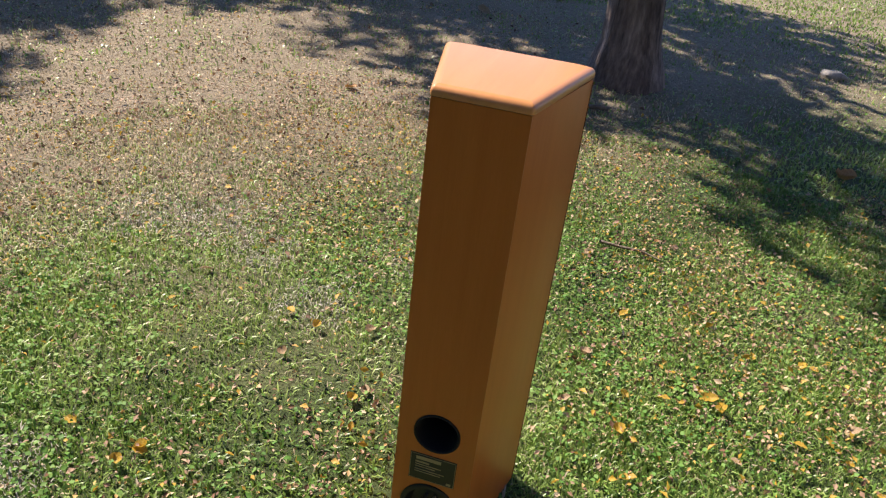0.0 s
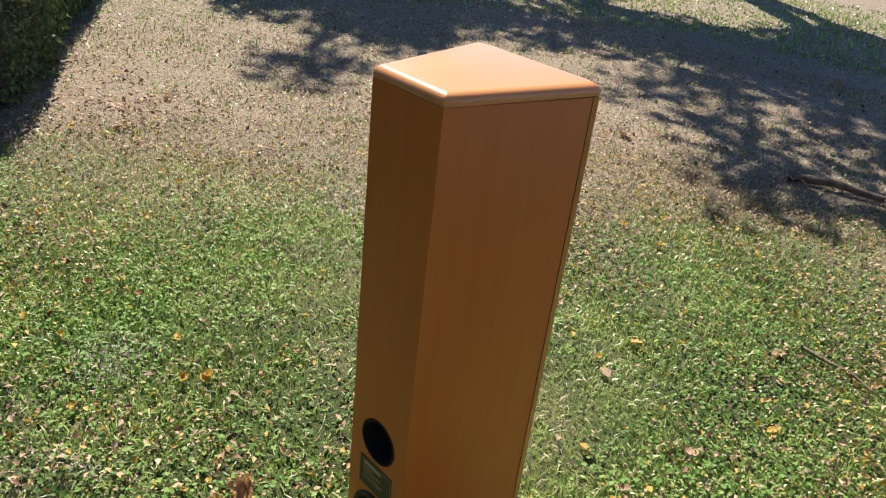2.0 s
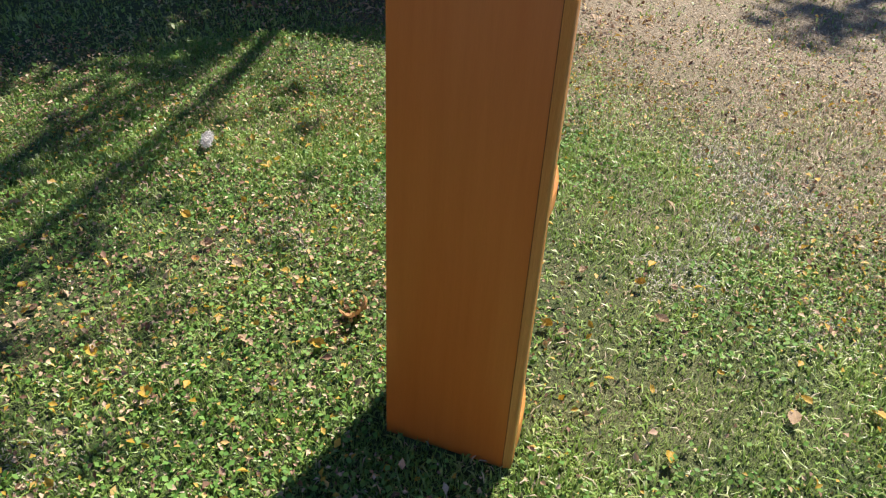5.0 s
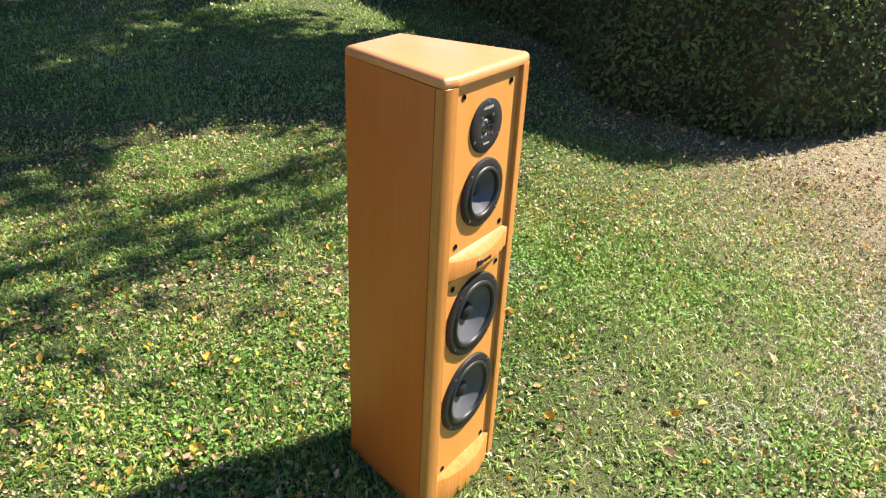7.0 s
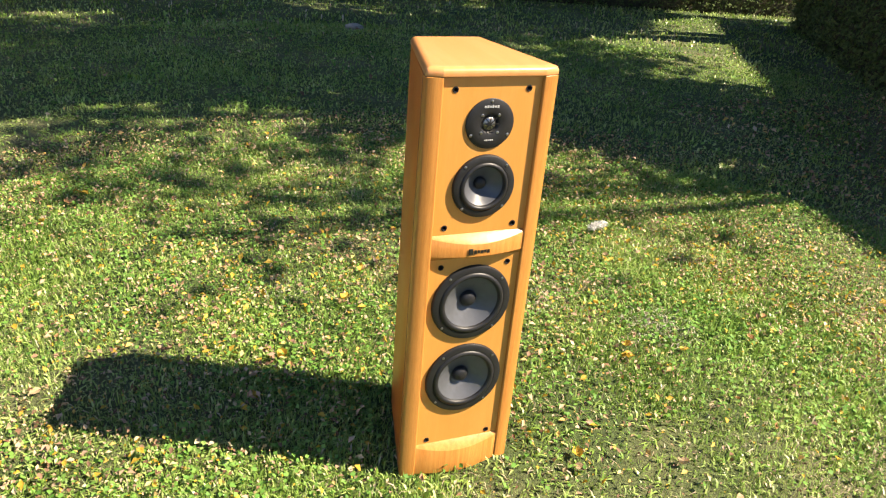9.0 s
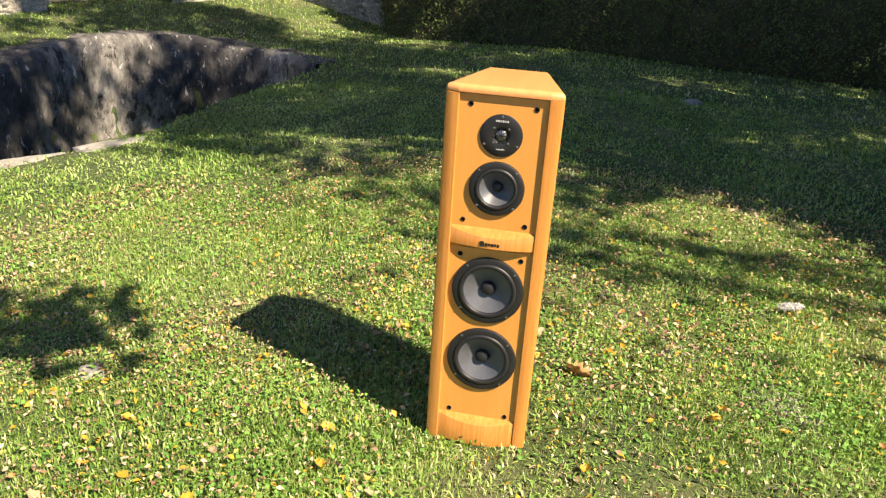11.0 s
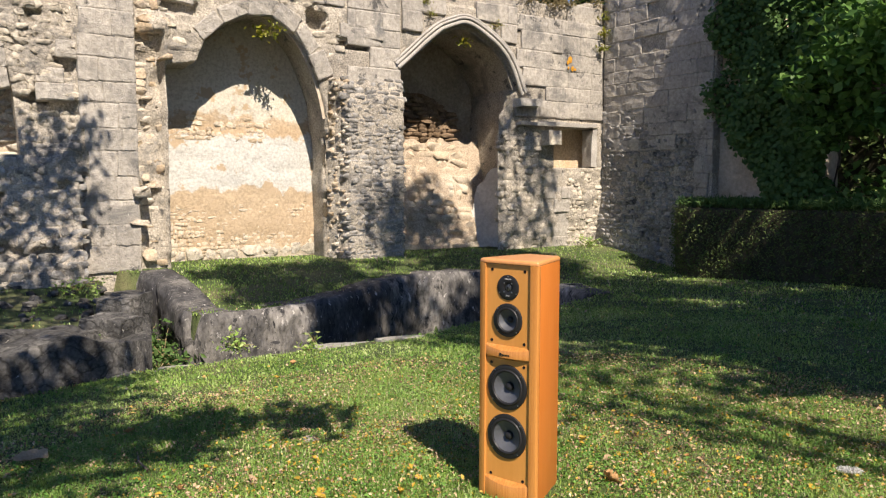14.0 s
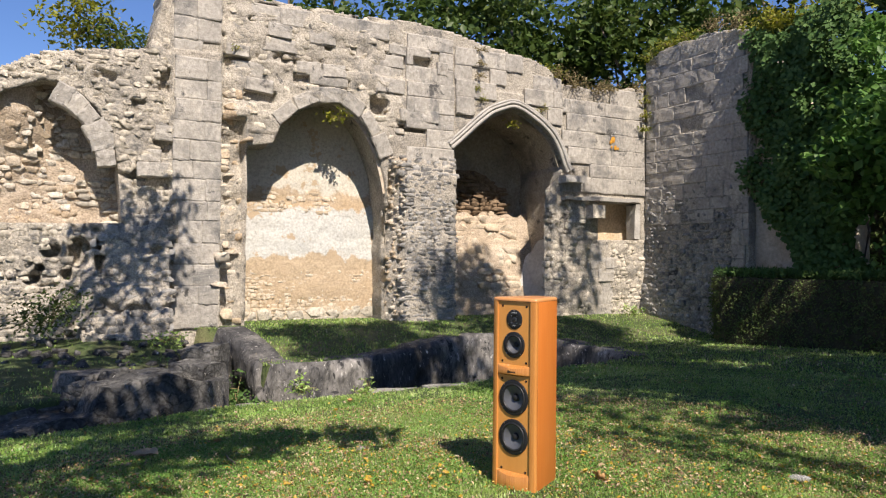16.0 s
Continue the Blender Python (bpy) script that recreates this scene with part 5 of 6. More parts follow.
BOLTS = [(-0.081, 0.992), (0.081, 0.992), (-0.081, 0.689), (0.081, 0.688), (-0.081, 0.592), (0.081, 0.591), (-0.081, 0.102), (0.081, 0.101)]
part("baffle", holed(-0.1093, 0.1093, 0.640, 1.0165, [(0, 0.920, 0.048, 32), (0, 0.782, 0.067, 40)] + [(x, z, 0.0046, 12) for x, z in BOLTS[:4]]), "veneer_front", speaker, "honey cherry upper baffle")
part("baffle", holed(-0.1093, 0.1093, 0.018, 0.640, [(0, 0.494, 0.090, 48), (0, 0.281, 0.090, 48)] + [(x, z, 0.0046, 12) for x, z in BOLTS[4:]]), "veneer_front", speaker, "honey cherry lower baffle")
for x, z in BOLTS:
    so = facing(part("grille_socket", lathe([(0.0068, -0.0003), (0.0068, 0.0008), (0.0052, 0.0012), (0.0044, 0.0002), (0.0040, -0.012), (0.0, -0.012)], 20), "void", speaker, "black grille socket"), x, z, -0.0003)
deep_driver("midrange", 0.0715, 0.782, 0.044, 0.056, 4, 45)
deep_driver("woofer", 0.0970, 0.494, 0.065, 0.080, 4, 40)
deep_driver("woofer", 0.0970, 0.281, 0.065, 0.080, 4, 40)

tweeter = facing(part("tweeter", lathe([(0.0535, -0.0004), (0.0535, 0.0022), (0.0520, 0.0034), (0.0225, 0.0034), (0.0190, 0.0015), (0.0165, -0.003), (0.0, -0.004)], 56), "black", speaker, "round black tweeter plate"), 0, 0.920, -0.0005)
part("dome", lathe([(0.0150 * math.cos(math.pi / 2 * i / 6), -0.003 + 0.0065 * math.sin(math.pi / 2 * i / 6)) for i in range(7)], 28), "steel", tweeter, "pale metal tweeter dome")
for k in range(4):
    g = part("guard_rib", slab(0.038, 0.0016, 0.0014, (0, 0, 0.0047)), "black", tweeter)
    g.matrix_basis = pose(0, 0, 0, 0, 0, 45 * k)
for k in range(4):
    a = radians(45 + 90 * k)
    screw(tweeter, 0.0262 * math.cos(a), 0.0262 * math.sin(a), 0.0034)
for k in range(3):
    a = radians(90 + 120 * k)
    screw(tweeter, 0.0475 * math.cos(a), 0.0475 * math.sin(a), 0.0034)
for y, w, h, n in ((0.0365, 0.0056, 0.0052, 6), (-0.0345, 0.0042, 0.0034, 5)):
    for k in range(n):
        part("script_bar", slab(w * 0.72, h * (0.75 + 0.25 * (k % 2)), 0.0006, ((k - (n - 1) / 2) * w, y, 0.0037)), "pale_print", tweeter)

rear = part("rear_panel", holed(-0.0835, 0.0835, 0.0, 1.0185, [(0, 0.325, 0.0465, 40), (0, 0.118, 0.058, 40)], 0.2835, 0.268), "veneer", speaker, "honey cherry veneered rear panel")
port = part("bass_port", lathe([(0.0495, -0.0005), (0.0495, 0.0015), (0.0470, 0.0030), (0.0440, 0.0008), (0.0425, -0.015), (0.0425, -0.14), (0.0, -0.14)], 48), "void", speaker, "black flared bass port")
port.matrix_basis = pose(0, 0.284, 0.325, -90, 0, 0)
cup = part("terminal_cup", lathe([(0.0625, -0.0005), (0.0625, 0.002), (0.0600, 0.0038), (0.0520, 0.0035), (0.0480, -0.006), (0.0400, -0.016), (0.0, -0.016)], 48), "black", speaker, "round black terminal cup")
cup.matrix_basis = pose(0, 0.284, 0.118, -90, 0, 0)
for x in (-0.011, 0.011):
    for y in (-0.015, 0.015):
        post = part("binding_post", lathe([(0.0, 0.004), (0.0035, 0.004), (0.0055, 0.003), (0.006, -0.006), (0.0045, -0.007), (0.0045, -0.016)], 16), "gold" if x < 0 else "steel", cup, "metal binding post")
        post.matrix_basis = pose(x * 0.9, y, 0)
plate = part("rating_plate", slab(0.100, 0.0014, 0.073, (0, 0.2846, 0.2265), 0.0004, 1), "plate", speaker, "black rating plate with a gilt border")
for sx, sz, x, z in ((0.097, 0.0009, 0, 0.0345), (0.097, 0.0009, 0, -0.0345)):
    part("plate_border", slab(sx, 0.0006, sz, (x, 0.2856, 0.2265 + z)), "gold", plate)
for x in (-0.0485, 0.0485):
    part("plate_border", slab(0.0009, 0.0006, 0.070, (x, 0.2856, 0.2265)), "gold", plate)
for z, x, w, h in ((0.0245, 0.010, 0.054, 0.0085), (0.0135, 0.023, 0.030, 0.0045), (0.0065, 0.010, 0.056, 0.0022), (0.0005, 0.016, 0.044, 0.0020), (-0.0075, 0.006, 0.064, 0.0018), (-0.0135, 0.010, 0.056, 0.0018),
                    (-0.0285, -0.038, 0.010, 0.0060)):
    part("print_bar", slab(w, 0.0006, h, (x, 0.2856, 0.2265 + z)), "gold", plate)

# ---------------------------------------------------------------- hedges


def hedge(outline, height, count, label, leaf="hedge_leaf", size=0.042):
    """A clipped hedge over a plan outline: a dark twiggy body with leaves all over it."""
    thing = empty("hedge")
    pts = []
    n = len(outline)
    for i in range(n):
        a, b = np.array(outline[i]), np.array(outline[(i + 1) % n])
        k = max(1, int(np.linalg.norm(b - a) / 0.3))
        pts += [a + (b - a) * t / k for t in range(k)]
    pts = np.array(pts)
    mid = pts.mean(0)
    bm = bmesh.new()
    rings = []
    for zr, inset in ((0.0, 0.10), (0.35, 0.03), (0.75, 0.02), (0.93, 0.05)):
        ring = []
        for p in pts:
            d = (mid - p) / np.linalg.norm(mid - p)
            zb = float(ground_z(p[0], p[1])) - 0.05
            w = p + d * (inset + 0.05 * noise.noise(Vector((p[0] * 2, p[1] * 2, zr * 3))))
            ring.append(bm.verts.new((w[0], w[1], zb + (height - zb) * zr)))
        rings.append(ring)
    for p, q in zip(rings, rings[1:]):
        for k in range(len(p)):
            m = (k + 1) % len(p)
            bm.faces.new((p[k], p[m], q[m], q[k]))
    bm.faces.new(rings[-1])
    bmesh.ops.triangulate(bm, faces=bm.faces[:])
    bmesh.ops.recalc_face_normals(bm, faces=bm.faces[:])
    tri = np.array([[v.co[:] for v in f.verts] for f in bm.faces])
    nor = np.array([f.normal[:] for f in bm.faces])
    area = np.array([f.calc_area() for f in bm.faces])
    part("twig_body", bm, "hedge_core", thing)
    k = rng.choice(len(tri), count, p=area / area.sum())
    b = rng.dirichlet((1, 1, 1), count)
    P = (tri[k] * b[:, :, None]).sum(1) + nor[k] * (0.03 + 0.05 * rng.random(count) ** 2)[:, None] + rng.normal(0, 0.02, (count, 3))
    v, f = leaf_cloud(P, nor[k] + np.array((0, 0, 0.4)), np.full(count, size), 0.5, 0.15, 0.7)
    raw("foliage", v, f, leaf, thing)
    if leaf == "hedge_leaf" and height < 2:
        k = np.flatnonzero(nor[k, 2] > 0.6)
        k = k[:12000]
        side = rng.normal(0, 1, (len(k), 3)) * np.array((1, 1, 0.15))
        v, f = leaf_cloud(P[k] + np.array((0, 0, 0.05)), side, np.full(len(k), 0.13), 0.16, 0.1, 0.2)
        raw("top_growth", v, f, "ivy_leaf", thing)["label"] = "grassy green growth on the hedge top"
    return tagged(thing, label, "hedge")


hedge([(-3.15, 9.95), (-2.75, 9.4), (-0.3, 8.85), (1.7, 8.05), (4.2, 7.4), (7.5, 6.6), (7.9, 7.8), (4.6, 8.6), (2.1, 9.25), (-0.1, 10.05), (-2.7, 10.7)], 1.05, 44000,
      "long clipped dark green box hedge in shade")
hedge([(3.05, 0.15), (3.5, -0.17), (4.3, -0.50), (5.6, -1.2), (8.0, -2.45), (8.6, -1.2), (5.9, 0.9), (6.3, 2.4), (7.9, 5.3), (6.7, 6.0), (5.65, 4.4), (4.65, 2.75), (4.15, 1.9), (3.6, 1.48), (3.13, 1.1)], 1.05, 90000,
      "clipped green hedge end beside the lawn", "hedge_leaf_near", 0.037)

hedge([(-3.0, 13.9), (-1.0, 13.4), (4.5, 12.0), (10.5, 10.2), (11.0, 11.6), (5.0, 13.6), (-0.6, 14.8), (-2.8, 15.2)], 5.2, 30000, "tall dark overgrown thicket behind the hedge", "hedge_leaf", 0.12)

# ---------------------------------------------------------------- trees


def tree(name, base, lean, height, radius, crown_z, label, leaves=5000, leaf=0.16, spread=(2.2, 2.2, 1.4), limbs=9, clumps=42, clump_r=0.55, material="tree_leaf", trunk_h=None, seed=1, boughs=()):
    """A tree: a tapered trunk with roots, forked limbs, and a crown of leaf clumps with gaps."""
    r = np.random.default_rng(seed)
    thing = empty(name, pose(*base))
    th = trunk_h or height * 0.45
    pts, rad = [], []
    for i in range(9):
        t = i / 8
        pts.append((lean[0] * t * th / height + 0.05 * math.sin(5 * t + seed), lean[1] * t * th / height + 0.05 * math.cos(4 * t + seed), -0.15 + t * (th + 0.15)))
        rad.append(radius * (1.0 - 0.42 * t + 0.75 * math.exp(-t * 16)))
    v, f = tube(pts, rad, 20, 0.22)
    raw("trunk", v, f, "bark", thing, smooth=True)
    centre = np.array((lean[0], lean[1], crown_z - base[2]))
    tips = []
    top = np.array(pts[-1])
    for k in range(limbs):
        d = r.normal(0, 1, 3)
        d /= np.linalg.norm(d)
        end = centre + d * np.array(spread) * (0.55 + 0.4 * r.random())
        mid = top * 0.5 + end * 0.5 + r.normal(0, 0.18, 3)
        line = spline([tuple(top), tuple(mid), tuple(end)], 0.3)
        rr = np.linspace(radius * 0.42, 0.02, len(line))
        v, f = tube(line, rr, 7, 0.1)
        raw("limb", v, f, "bark", thing, smooth=True)
        tips += [line[int(len(line) * q)] for q in (0.55, 0.75, 0.9)] + [end]
    tips = np.array(tips)
    cl = []
    for k in range(clumps):
        if r.random() < 0.55:
            cl.append(tips[r.integers(len(tips))] + r.normal(0, 0.35, 3))
        else:
            d = r.normal(0, 1, 3)
            d /= np.linalg.norm(d)
            cl.append(centre + d * np.array(spread) * (0.5 + 0.55 * r.random()))
    for bgh in boughs:
        line = spline([tuple(top), (bgh[0] * 0.5, bgh[1] * 0.5, (top[2] + bgh[2]) / 2 + 0.2), bgh], 0.3)
        v, f = tube(line, np.linspace(0.06, 0.012, len(line)), 6, 0.1)
        raw("limb", v, f, "bark", thing, smooth=True)
        cl += [np.array(bgh), np.array(bgh) + r.normal(0, 0.2, 3)]
    cl = np.array(cl)
    size = clump_r * (0.5 + r.random(len(cl)))
    if boughs:
        size[-2 * len(boughs):] = 0.30
    w = size ** 2 / (size ** 2).sum()
    idx = r.choice(len(cl), leaves, p=w)
    d = r.normal(0, 1, (leaves, 3))
    d /= np.linalg.norm(d, axis=1)[:, None]
    P = cl[idx] + d * (size[idx] * r.random(leaves) ** 0.45)[:, None] * np.array((1, 1, 0.7))
    v, f = leaf_cloud(P, np.tile((0, 0, 0.8), (leaves, 1)), np.full(leaves, leaf), 0.62, 0.12, 0.7)
    raw("crown", v, f, material, thing)
    return tagged(thing, label, "tree", group="trees round the lawn")


# the tree whose trunk shows, behind the dry lawn; its crown shades the lawn by the sunken court
tree("tree", (-0.10, -3.58, 0.04), (1.0, -0.05), 8.0, 0.178, 5.9, "rough grey-brown tree trunk with shaded crown above", leaves=5600, leaf=0.14, spread=(2.0, 1.5, 1.2), limbs=10, clumps=32, trunk_h=3.2, seed=3,
     boughs=[(1.05, 2.05, 3.50), (1.30, 2.30, 3.60), (0.80, 1.75, 3.45), (1.55, 2.40, 3.65), (0.45, 1.55, 3.3), (0.75, 2.1, 3.3)])
# tall trees beyond the hedge and behind the path, which shade the lawn, the terrace and the wall's foot
for bx, by, cx, cy, cz, spr, n, cl, seed, leaf in ((6.9, 4.6, 5.9, 2.7, 9.6, (2.0, 1.7, 4.2), 9500, 76, 5, 0.18), (9.6, 5.6, 9.0, 3.6, 8.5, (2.2, 2.0, 3.4), 9000, 60, 8, 0.19), (4.6, -8.8, 2.7, -5.0, 5.6, (2.0, 1.1, 1.0), 4200, 30, 9, 0.15), (11.8, -7.2, 10.5, -5.6, 6.5, (2.3, 1.3, 1.2), 6000, 36, 15, 0.18), (9.4, 7.6, 7.0, 6.0, 8.4, (3.2, 2.4, 1.6), 9600, 64, 31, 0.18), (7.6, 1.3, 6.0, 0.75, 4.5, (1.4, 1.1, 0.7), 5600, 38, 33, 0.14), (6.5, 0.3, 4.1, -0.25, 5.0, (1.1, 0.5, 0.4), 360, 11, 34, 0.12), (6.2, 1.7, 1.5, 0.5, 10.2, (1.5, 1.3, 1.0), 4200, 28, 16, 0.18), (6.7, 4.9, 1.8, 4.3, 10.8, (1.3, 2.7, 1.0), 4200, 34, 17, 0.18), (5.9, 2.9, 5.4, 1.5, 5.3, (2.6, 1.4, 1.0), 6300, 40, 14, 0.16), (5.2, -9.2, 4.3, -7.8, 5.2, (2.4, 1.5, 1.0), 6500, 38, 19, 0.16), (6.7, 0.9, 4.4, 1.2, 8.2, (1.9, 1.5, 1.1), 4800, 34, 18, 0.17),
                                             (8.6, -7.4, 7.9, -6.9, 6.0, (2.7, 1.5, 1.4), 5600, 40, 10, 0.16), (-4.9, -5.3, -2.0, -1.8, 6.4, (1.6, 1.1, 0.8), 2300, 20, 20, 0.15), (-5.9, -4.4, -4.55, 0.12, 6.3, (0.9, 0.8, 1.0), 800, 12, 12, 0.15)):
    tree("tree", (bx, by, float(ground_z(bx, by))), (cx - bx, cy - by), cz + 1.5, 0.045 if seed in (33, 34) else 0.2 if seed not in (12, 14, 16, 17, 18, 20) else 0.10, cz, "tall leafy tree that shades the lawn", leaves=n, leaf=leaf, spread=spr, limbs=10, clumps=cl, seed=seed)
# woods behind the walls
for k, (u, n, cz, spr, lv, seed) in enumerate(((2.2, -4.6, 6.6, (2.2, 1.6, 1.7), 6500, 21), (-0.6, -5.4, 7.4, (2.6, 2.0, 2.2), 7000, 22), (-2.6, -2.5, 7.0, (2.2, 2.0, 2.2), 6500, 23), (-3.2, 1.6, 6.6, (2.0, 2.0, 2.4), 6500, 24),
                                                (5.4, -7.5, 7.2, (2.6, 1.8, 1.4), 4500, 26), (-4.5, 4.5, 7.5, (2.6, 2.6, 2.6), 6500, 27), (-3.6, 9.5, 4.0, (2.2, 2.2, 3.4), 8000, 28), (-6.6, 12.6, 4.3, (2.8, 2.8, 3.6), 8000, 29))):
    x = CORNER[0] + u * AX_U[0] + n * AX_N[0]
    y = CORNER[1] + u * AX_U[1] + n * AX_N[1]
    tree("tree", (x, y, 0.0), (0.2, -0.1), cz + 1.5, 0.2, cz, "dark leafy tree behind the ruined wall", leaves=lv, leaf=0.21, spread=spr, limbs=9, clumps=44, clump_r=0.7, seed=seed)

# ---------------------------------------------------------------- ivy and wall plants


def wall_xyz(u, n, z):
    return np.stack([CORNER[0] + u * AX_U[0] + n * AX_N[0], CORNER[1] + u * AX_U[1] + n * AX_N[1], z], 1)


def ivy():
    thing = empty("ivy")
    n0, z0, u0 = [], [], []
    count = 24000
    n = 2.55 + rng.random(count * 3) * 2.75
    z = rng.random(count * 3) * 5.6
    edge = 2.62 + 0.16 * np.sin(z * 2.3) + 0.12 * np.sin(z * 5.7 + 1) + 1.15 * smooth(2.6, 1.6, z)
    ok = (n > edge) & (n < 5.0 + 0.14 * np.sin(z * 3.1) + 0.08 * np.sin(z * 7.0)) & (z < 5.55 - 0.05 * n + 0.2 * np.sin(n * 3.1))
    n, z = n[ok][:count], z[ok][:count]
    u = -0.30 + 0.42 * rng.random(len(n)) ** 1.6 + 0.35 * smooth(2.9, 4.2, n) + 0.16 * np.sin(n * 5 + 1.5 * z) * np.sin(z * 3.6) - 0.4 * np.clip(n - 4.8, 0, 9)
    P = wall_xyz(u, n, z)
    v, f = leaf_cloud(P, np.tile((AX_U[0] + 0.3, AX_U[1], 0.45), (len(P), 1)), np.full(len(P), 0.085), 0.85, 0.12, 0.45)
    raw("foliage", v, f, "ivy_leaf", thing)
    for k in range(5):
        nn = 2.9 + k * 0.45
        pts = [(-0.28, nn + 0.15 * math.sin(j * 1.3 + k), 0.1 + j * 0.55) for j in range(9)]
        q = wall_xyz(np.array([p[0] for p in pts]), np.array([p[1] for p in pts]), np.array([p[2] for p in pts]))
        v, f = tube(q, [0.03 - 0.002 * j for j in range(9)], 6)
        raw("stem", v, f, "bark", thing, smooth=True)
    return tagged(thing, "thick dark green ivy covering the wall's end", "ivy")


ivy()


def wooded_bank():
    """The bank that rises behind the hedge, beyond the wall's end, strewn with pale litter."""
    nu, nn = 26, 40
    u, n = np.meshgrid(np.linspace(-0.3, -7.0, nu), np.linspace(4.2, 13.0, nn), indexing="ij")
    rise = smooth(-0.5, -3.0, u.ravel())
    lump = np.array([noise.fractal(Vector((a * 0.9, b * 0.9, 2.0)), 0.9, 2.0, 3) for a, b in zip(u.ravel(), n.ravel())])
    P = wall_xyz(u.ravel(), n.ravel(), -0.12 + 1.15 * rise + 0.12 * lump)
    i = (np.arange(nu - 1)[:, None] * nn + np.arange(nn - 1)[None]).ravel()
    tagged(raw("earth_bank", P, np.stack([i, i + 1, i + nn + 1, i + nn], 1), "bank", smooth=True), "shaded earth bank under the trees beyond the wall", "ground", kind="structure")
    k = rng.integers(0, len(P), 5200)
    Q = P[k] + rng.normal(0, 0.12, (len(k), 3)) * np.array((1, 1, 0)) + np.array((0, 0, 0.05))
    v, f = leaf_cloud(Q, np.tile((0, 0, 1.0), (len(Q), 1)), np.full(len(Q), 0.075), 0.7, 0.15, 0.4)
    tagged(raw("leaf_litter", v, f, "litter"), "pale dry leaf litter on the wooded bank", "leaf litter", kind="stuff")


wooded_bank()
# the broad-leaved trees that hang over the hedge beyond the ivy
for u, n, cu, cn, cz, spr, lv, cl, seed in ((-1.2, 6.5, 0.25, 5.3, 3.75, (0.8, 1.15, 1.6), 5600, 56, 41), (-2.6, 7.6, -1.2, 6.6, 4.4, (1.3, 1.3, 2.0), 5200, 52, 42)):
    x, y, z = wall_xyz(np.array([u]), np.array([n]), np.array([0.1]))[0]
    cx, cy = wall_xyz(np.array([cu]), np.array([cn]), np.array([0.0]))[0][:2]
    tree("tree", (x, y, z), (cx - x, cy - y), cz + 1.2, 0.07, cz, "broad-leaved green tree hanging over the hedge", leaves=lv, leaf=0.15, spread=spr, limbs=9, clumps=cl, clump_r=0.42, trunk_h=2.3, seed=seed, material="broad_leaf")

def tuft(name, u, n, z, r, leaves, material, label, leaf=0.06, squash=0.7, category="plant"):
    """A small plant rooted in the masonry: stalks and leaves."""
    thing = empty(name)
    c = wall_xyz(np.array([u]), np.array([n]), np.array([z]))[0]
    stalks, P = [], []
    for k in range(7):
        d = rng.normal(0, 1, 3)
        d[2] = abs(d[2]) * squash
        d = d / np.linalg.norm(d) * r * rng.uniform(0.6, 1.0)
        q = [c, c + d * 0.5 + np.array((0, 0, 0.12 * r)), c + d]
        stalks.append(tube(q, [0.008, 0.006, 0.003], 5))
        m = leaves // 7
        t = rng.random(m)[:, None] ** 0.6
        P.append(c + d * t + rng.normal(0, 0.22 * r, (m, 3)) * np.array((1, 1, squash)))
    v, f = joined(stalks)
    raw("stem", v, f, "dry_weed", thing)
    P = np.concatenate(P)
    v, f = leaf_cloud(P, np.tile((0, 0, 0.8), (len(P), 1)), np.full(len(P), leaf), 0.5, 0.15, 0.7)
    raw("foliage", v, f, material, thing)
    return tagged(thing, label, category)


for n, z, r in ((2.75, 5.45, 0.4), (3.2, 5.5, 0.45), (3.8, 5.4, 0.5), (4.5, 5.3, 0.55)):
    tuft("climbing_shrub", -0.2, n, z, r, 320, "sprig_leaf", "light green leafy growth over the top of the ivy", 0.09, 0.8)
for u, z in ((0.12, 4.62), (0.1, 4.3), (0.16, 4.0)):
    tuft("weed_tuft", u, 0.12, z, 0.17, 90, "sprig_leaf", "green creeper in the corner of the walls", 0.055)
for u, z in ((4.12, 5.2), (4.1, 4.95), (4.14, 4.7)):
    tuft("weed_tuft", u, 0.04, z, 0.14, 60, "dry_weed", "dry weeds in an open joint", 0.045)
tuft("sprig", 6.95, -0.10, 3.62, 0.30, 110, "sprig_leaf", "yellow-green sprig growing in the plastered arch", 0.085)
tuft("sprig", 3.25, -0.20, 3.86, 0.20, 50, "sprig_leaf", "yellow-green sprig growing in the deep arch", 0.075)
tuft("shrub", 11.0, -0.9, 4.75, 0.85, 900, "sprig_leaf", "yellowing shrub growing behind the wall top", 0.10, 0.9, "shrub")
tuft("shrub", 10.5, -1.0, 4.65, 0.7, 700, "tree_leaf", "green shrub growing behind the wall top", 0.10, 0.9, "shrub")
tuft("shrub", 2.2, -0.7, 5.05, 0.55, 420, "sprig_leaf", "bright green shrub on the wall top", 0.09, 0.9, "shrub")
for u, z, r, n in ((1.9, 4.75, 0.42, 260), (1.4, 4.72, 0.4, 240), (0.9, 4.8, 0.35, 200), (2.35, 4.95, 0.3, 160), (0.25, 4.9, 0.32, 160)):
    tuft("weed_tuft", u, -0.02, z, r, n, "dry_weed", "dry straw-coloured weeds on the wall top", 0.05)
for u, z in ((4.25, 4.45), (4.1, 4.25), (8.75, 4.6), (2.7, 4.2)):
    tuft("weed_tuft", u, 0.03, z, 0.16, 60, "sprig_leaf", "small green weeds in the masonry joints", 0.04)
for n, z in ((0.1, 5.5), (0.6, 5.72), (1.1, 5.75), (1.7, 5.78), (2.3, 5.68)):
    tuft("weed_tuft", -0.1, n, z, 0.38, 230, "sprig_leaf" if n < 1.2 else "dry_weed", "weeds and grass on the shaded wall's top", 0.06)
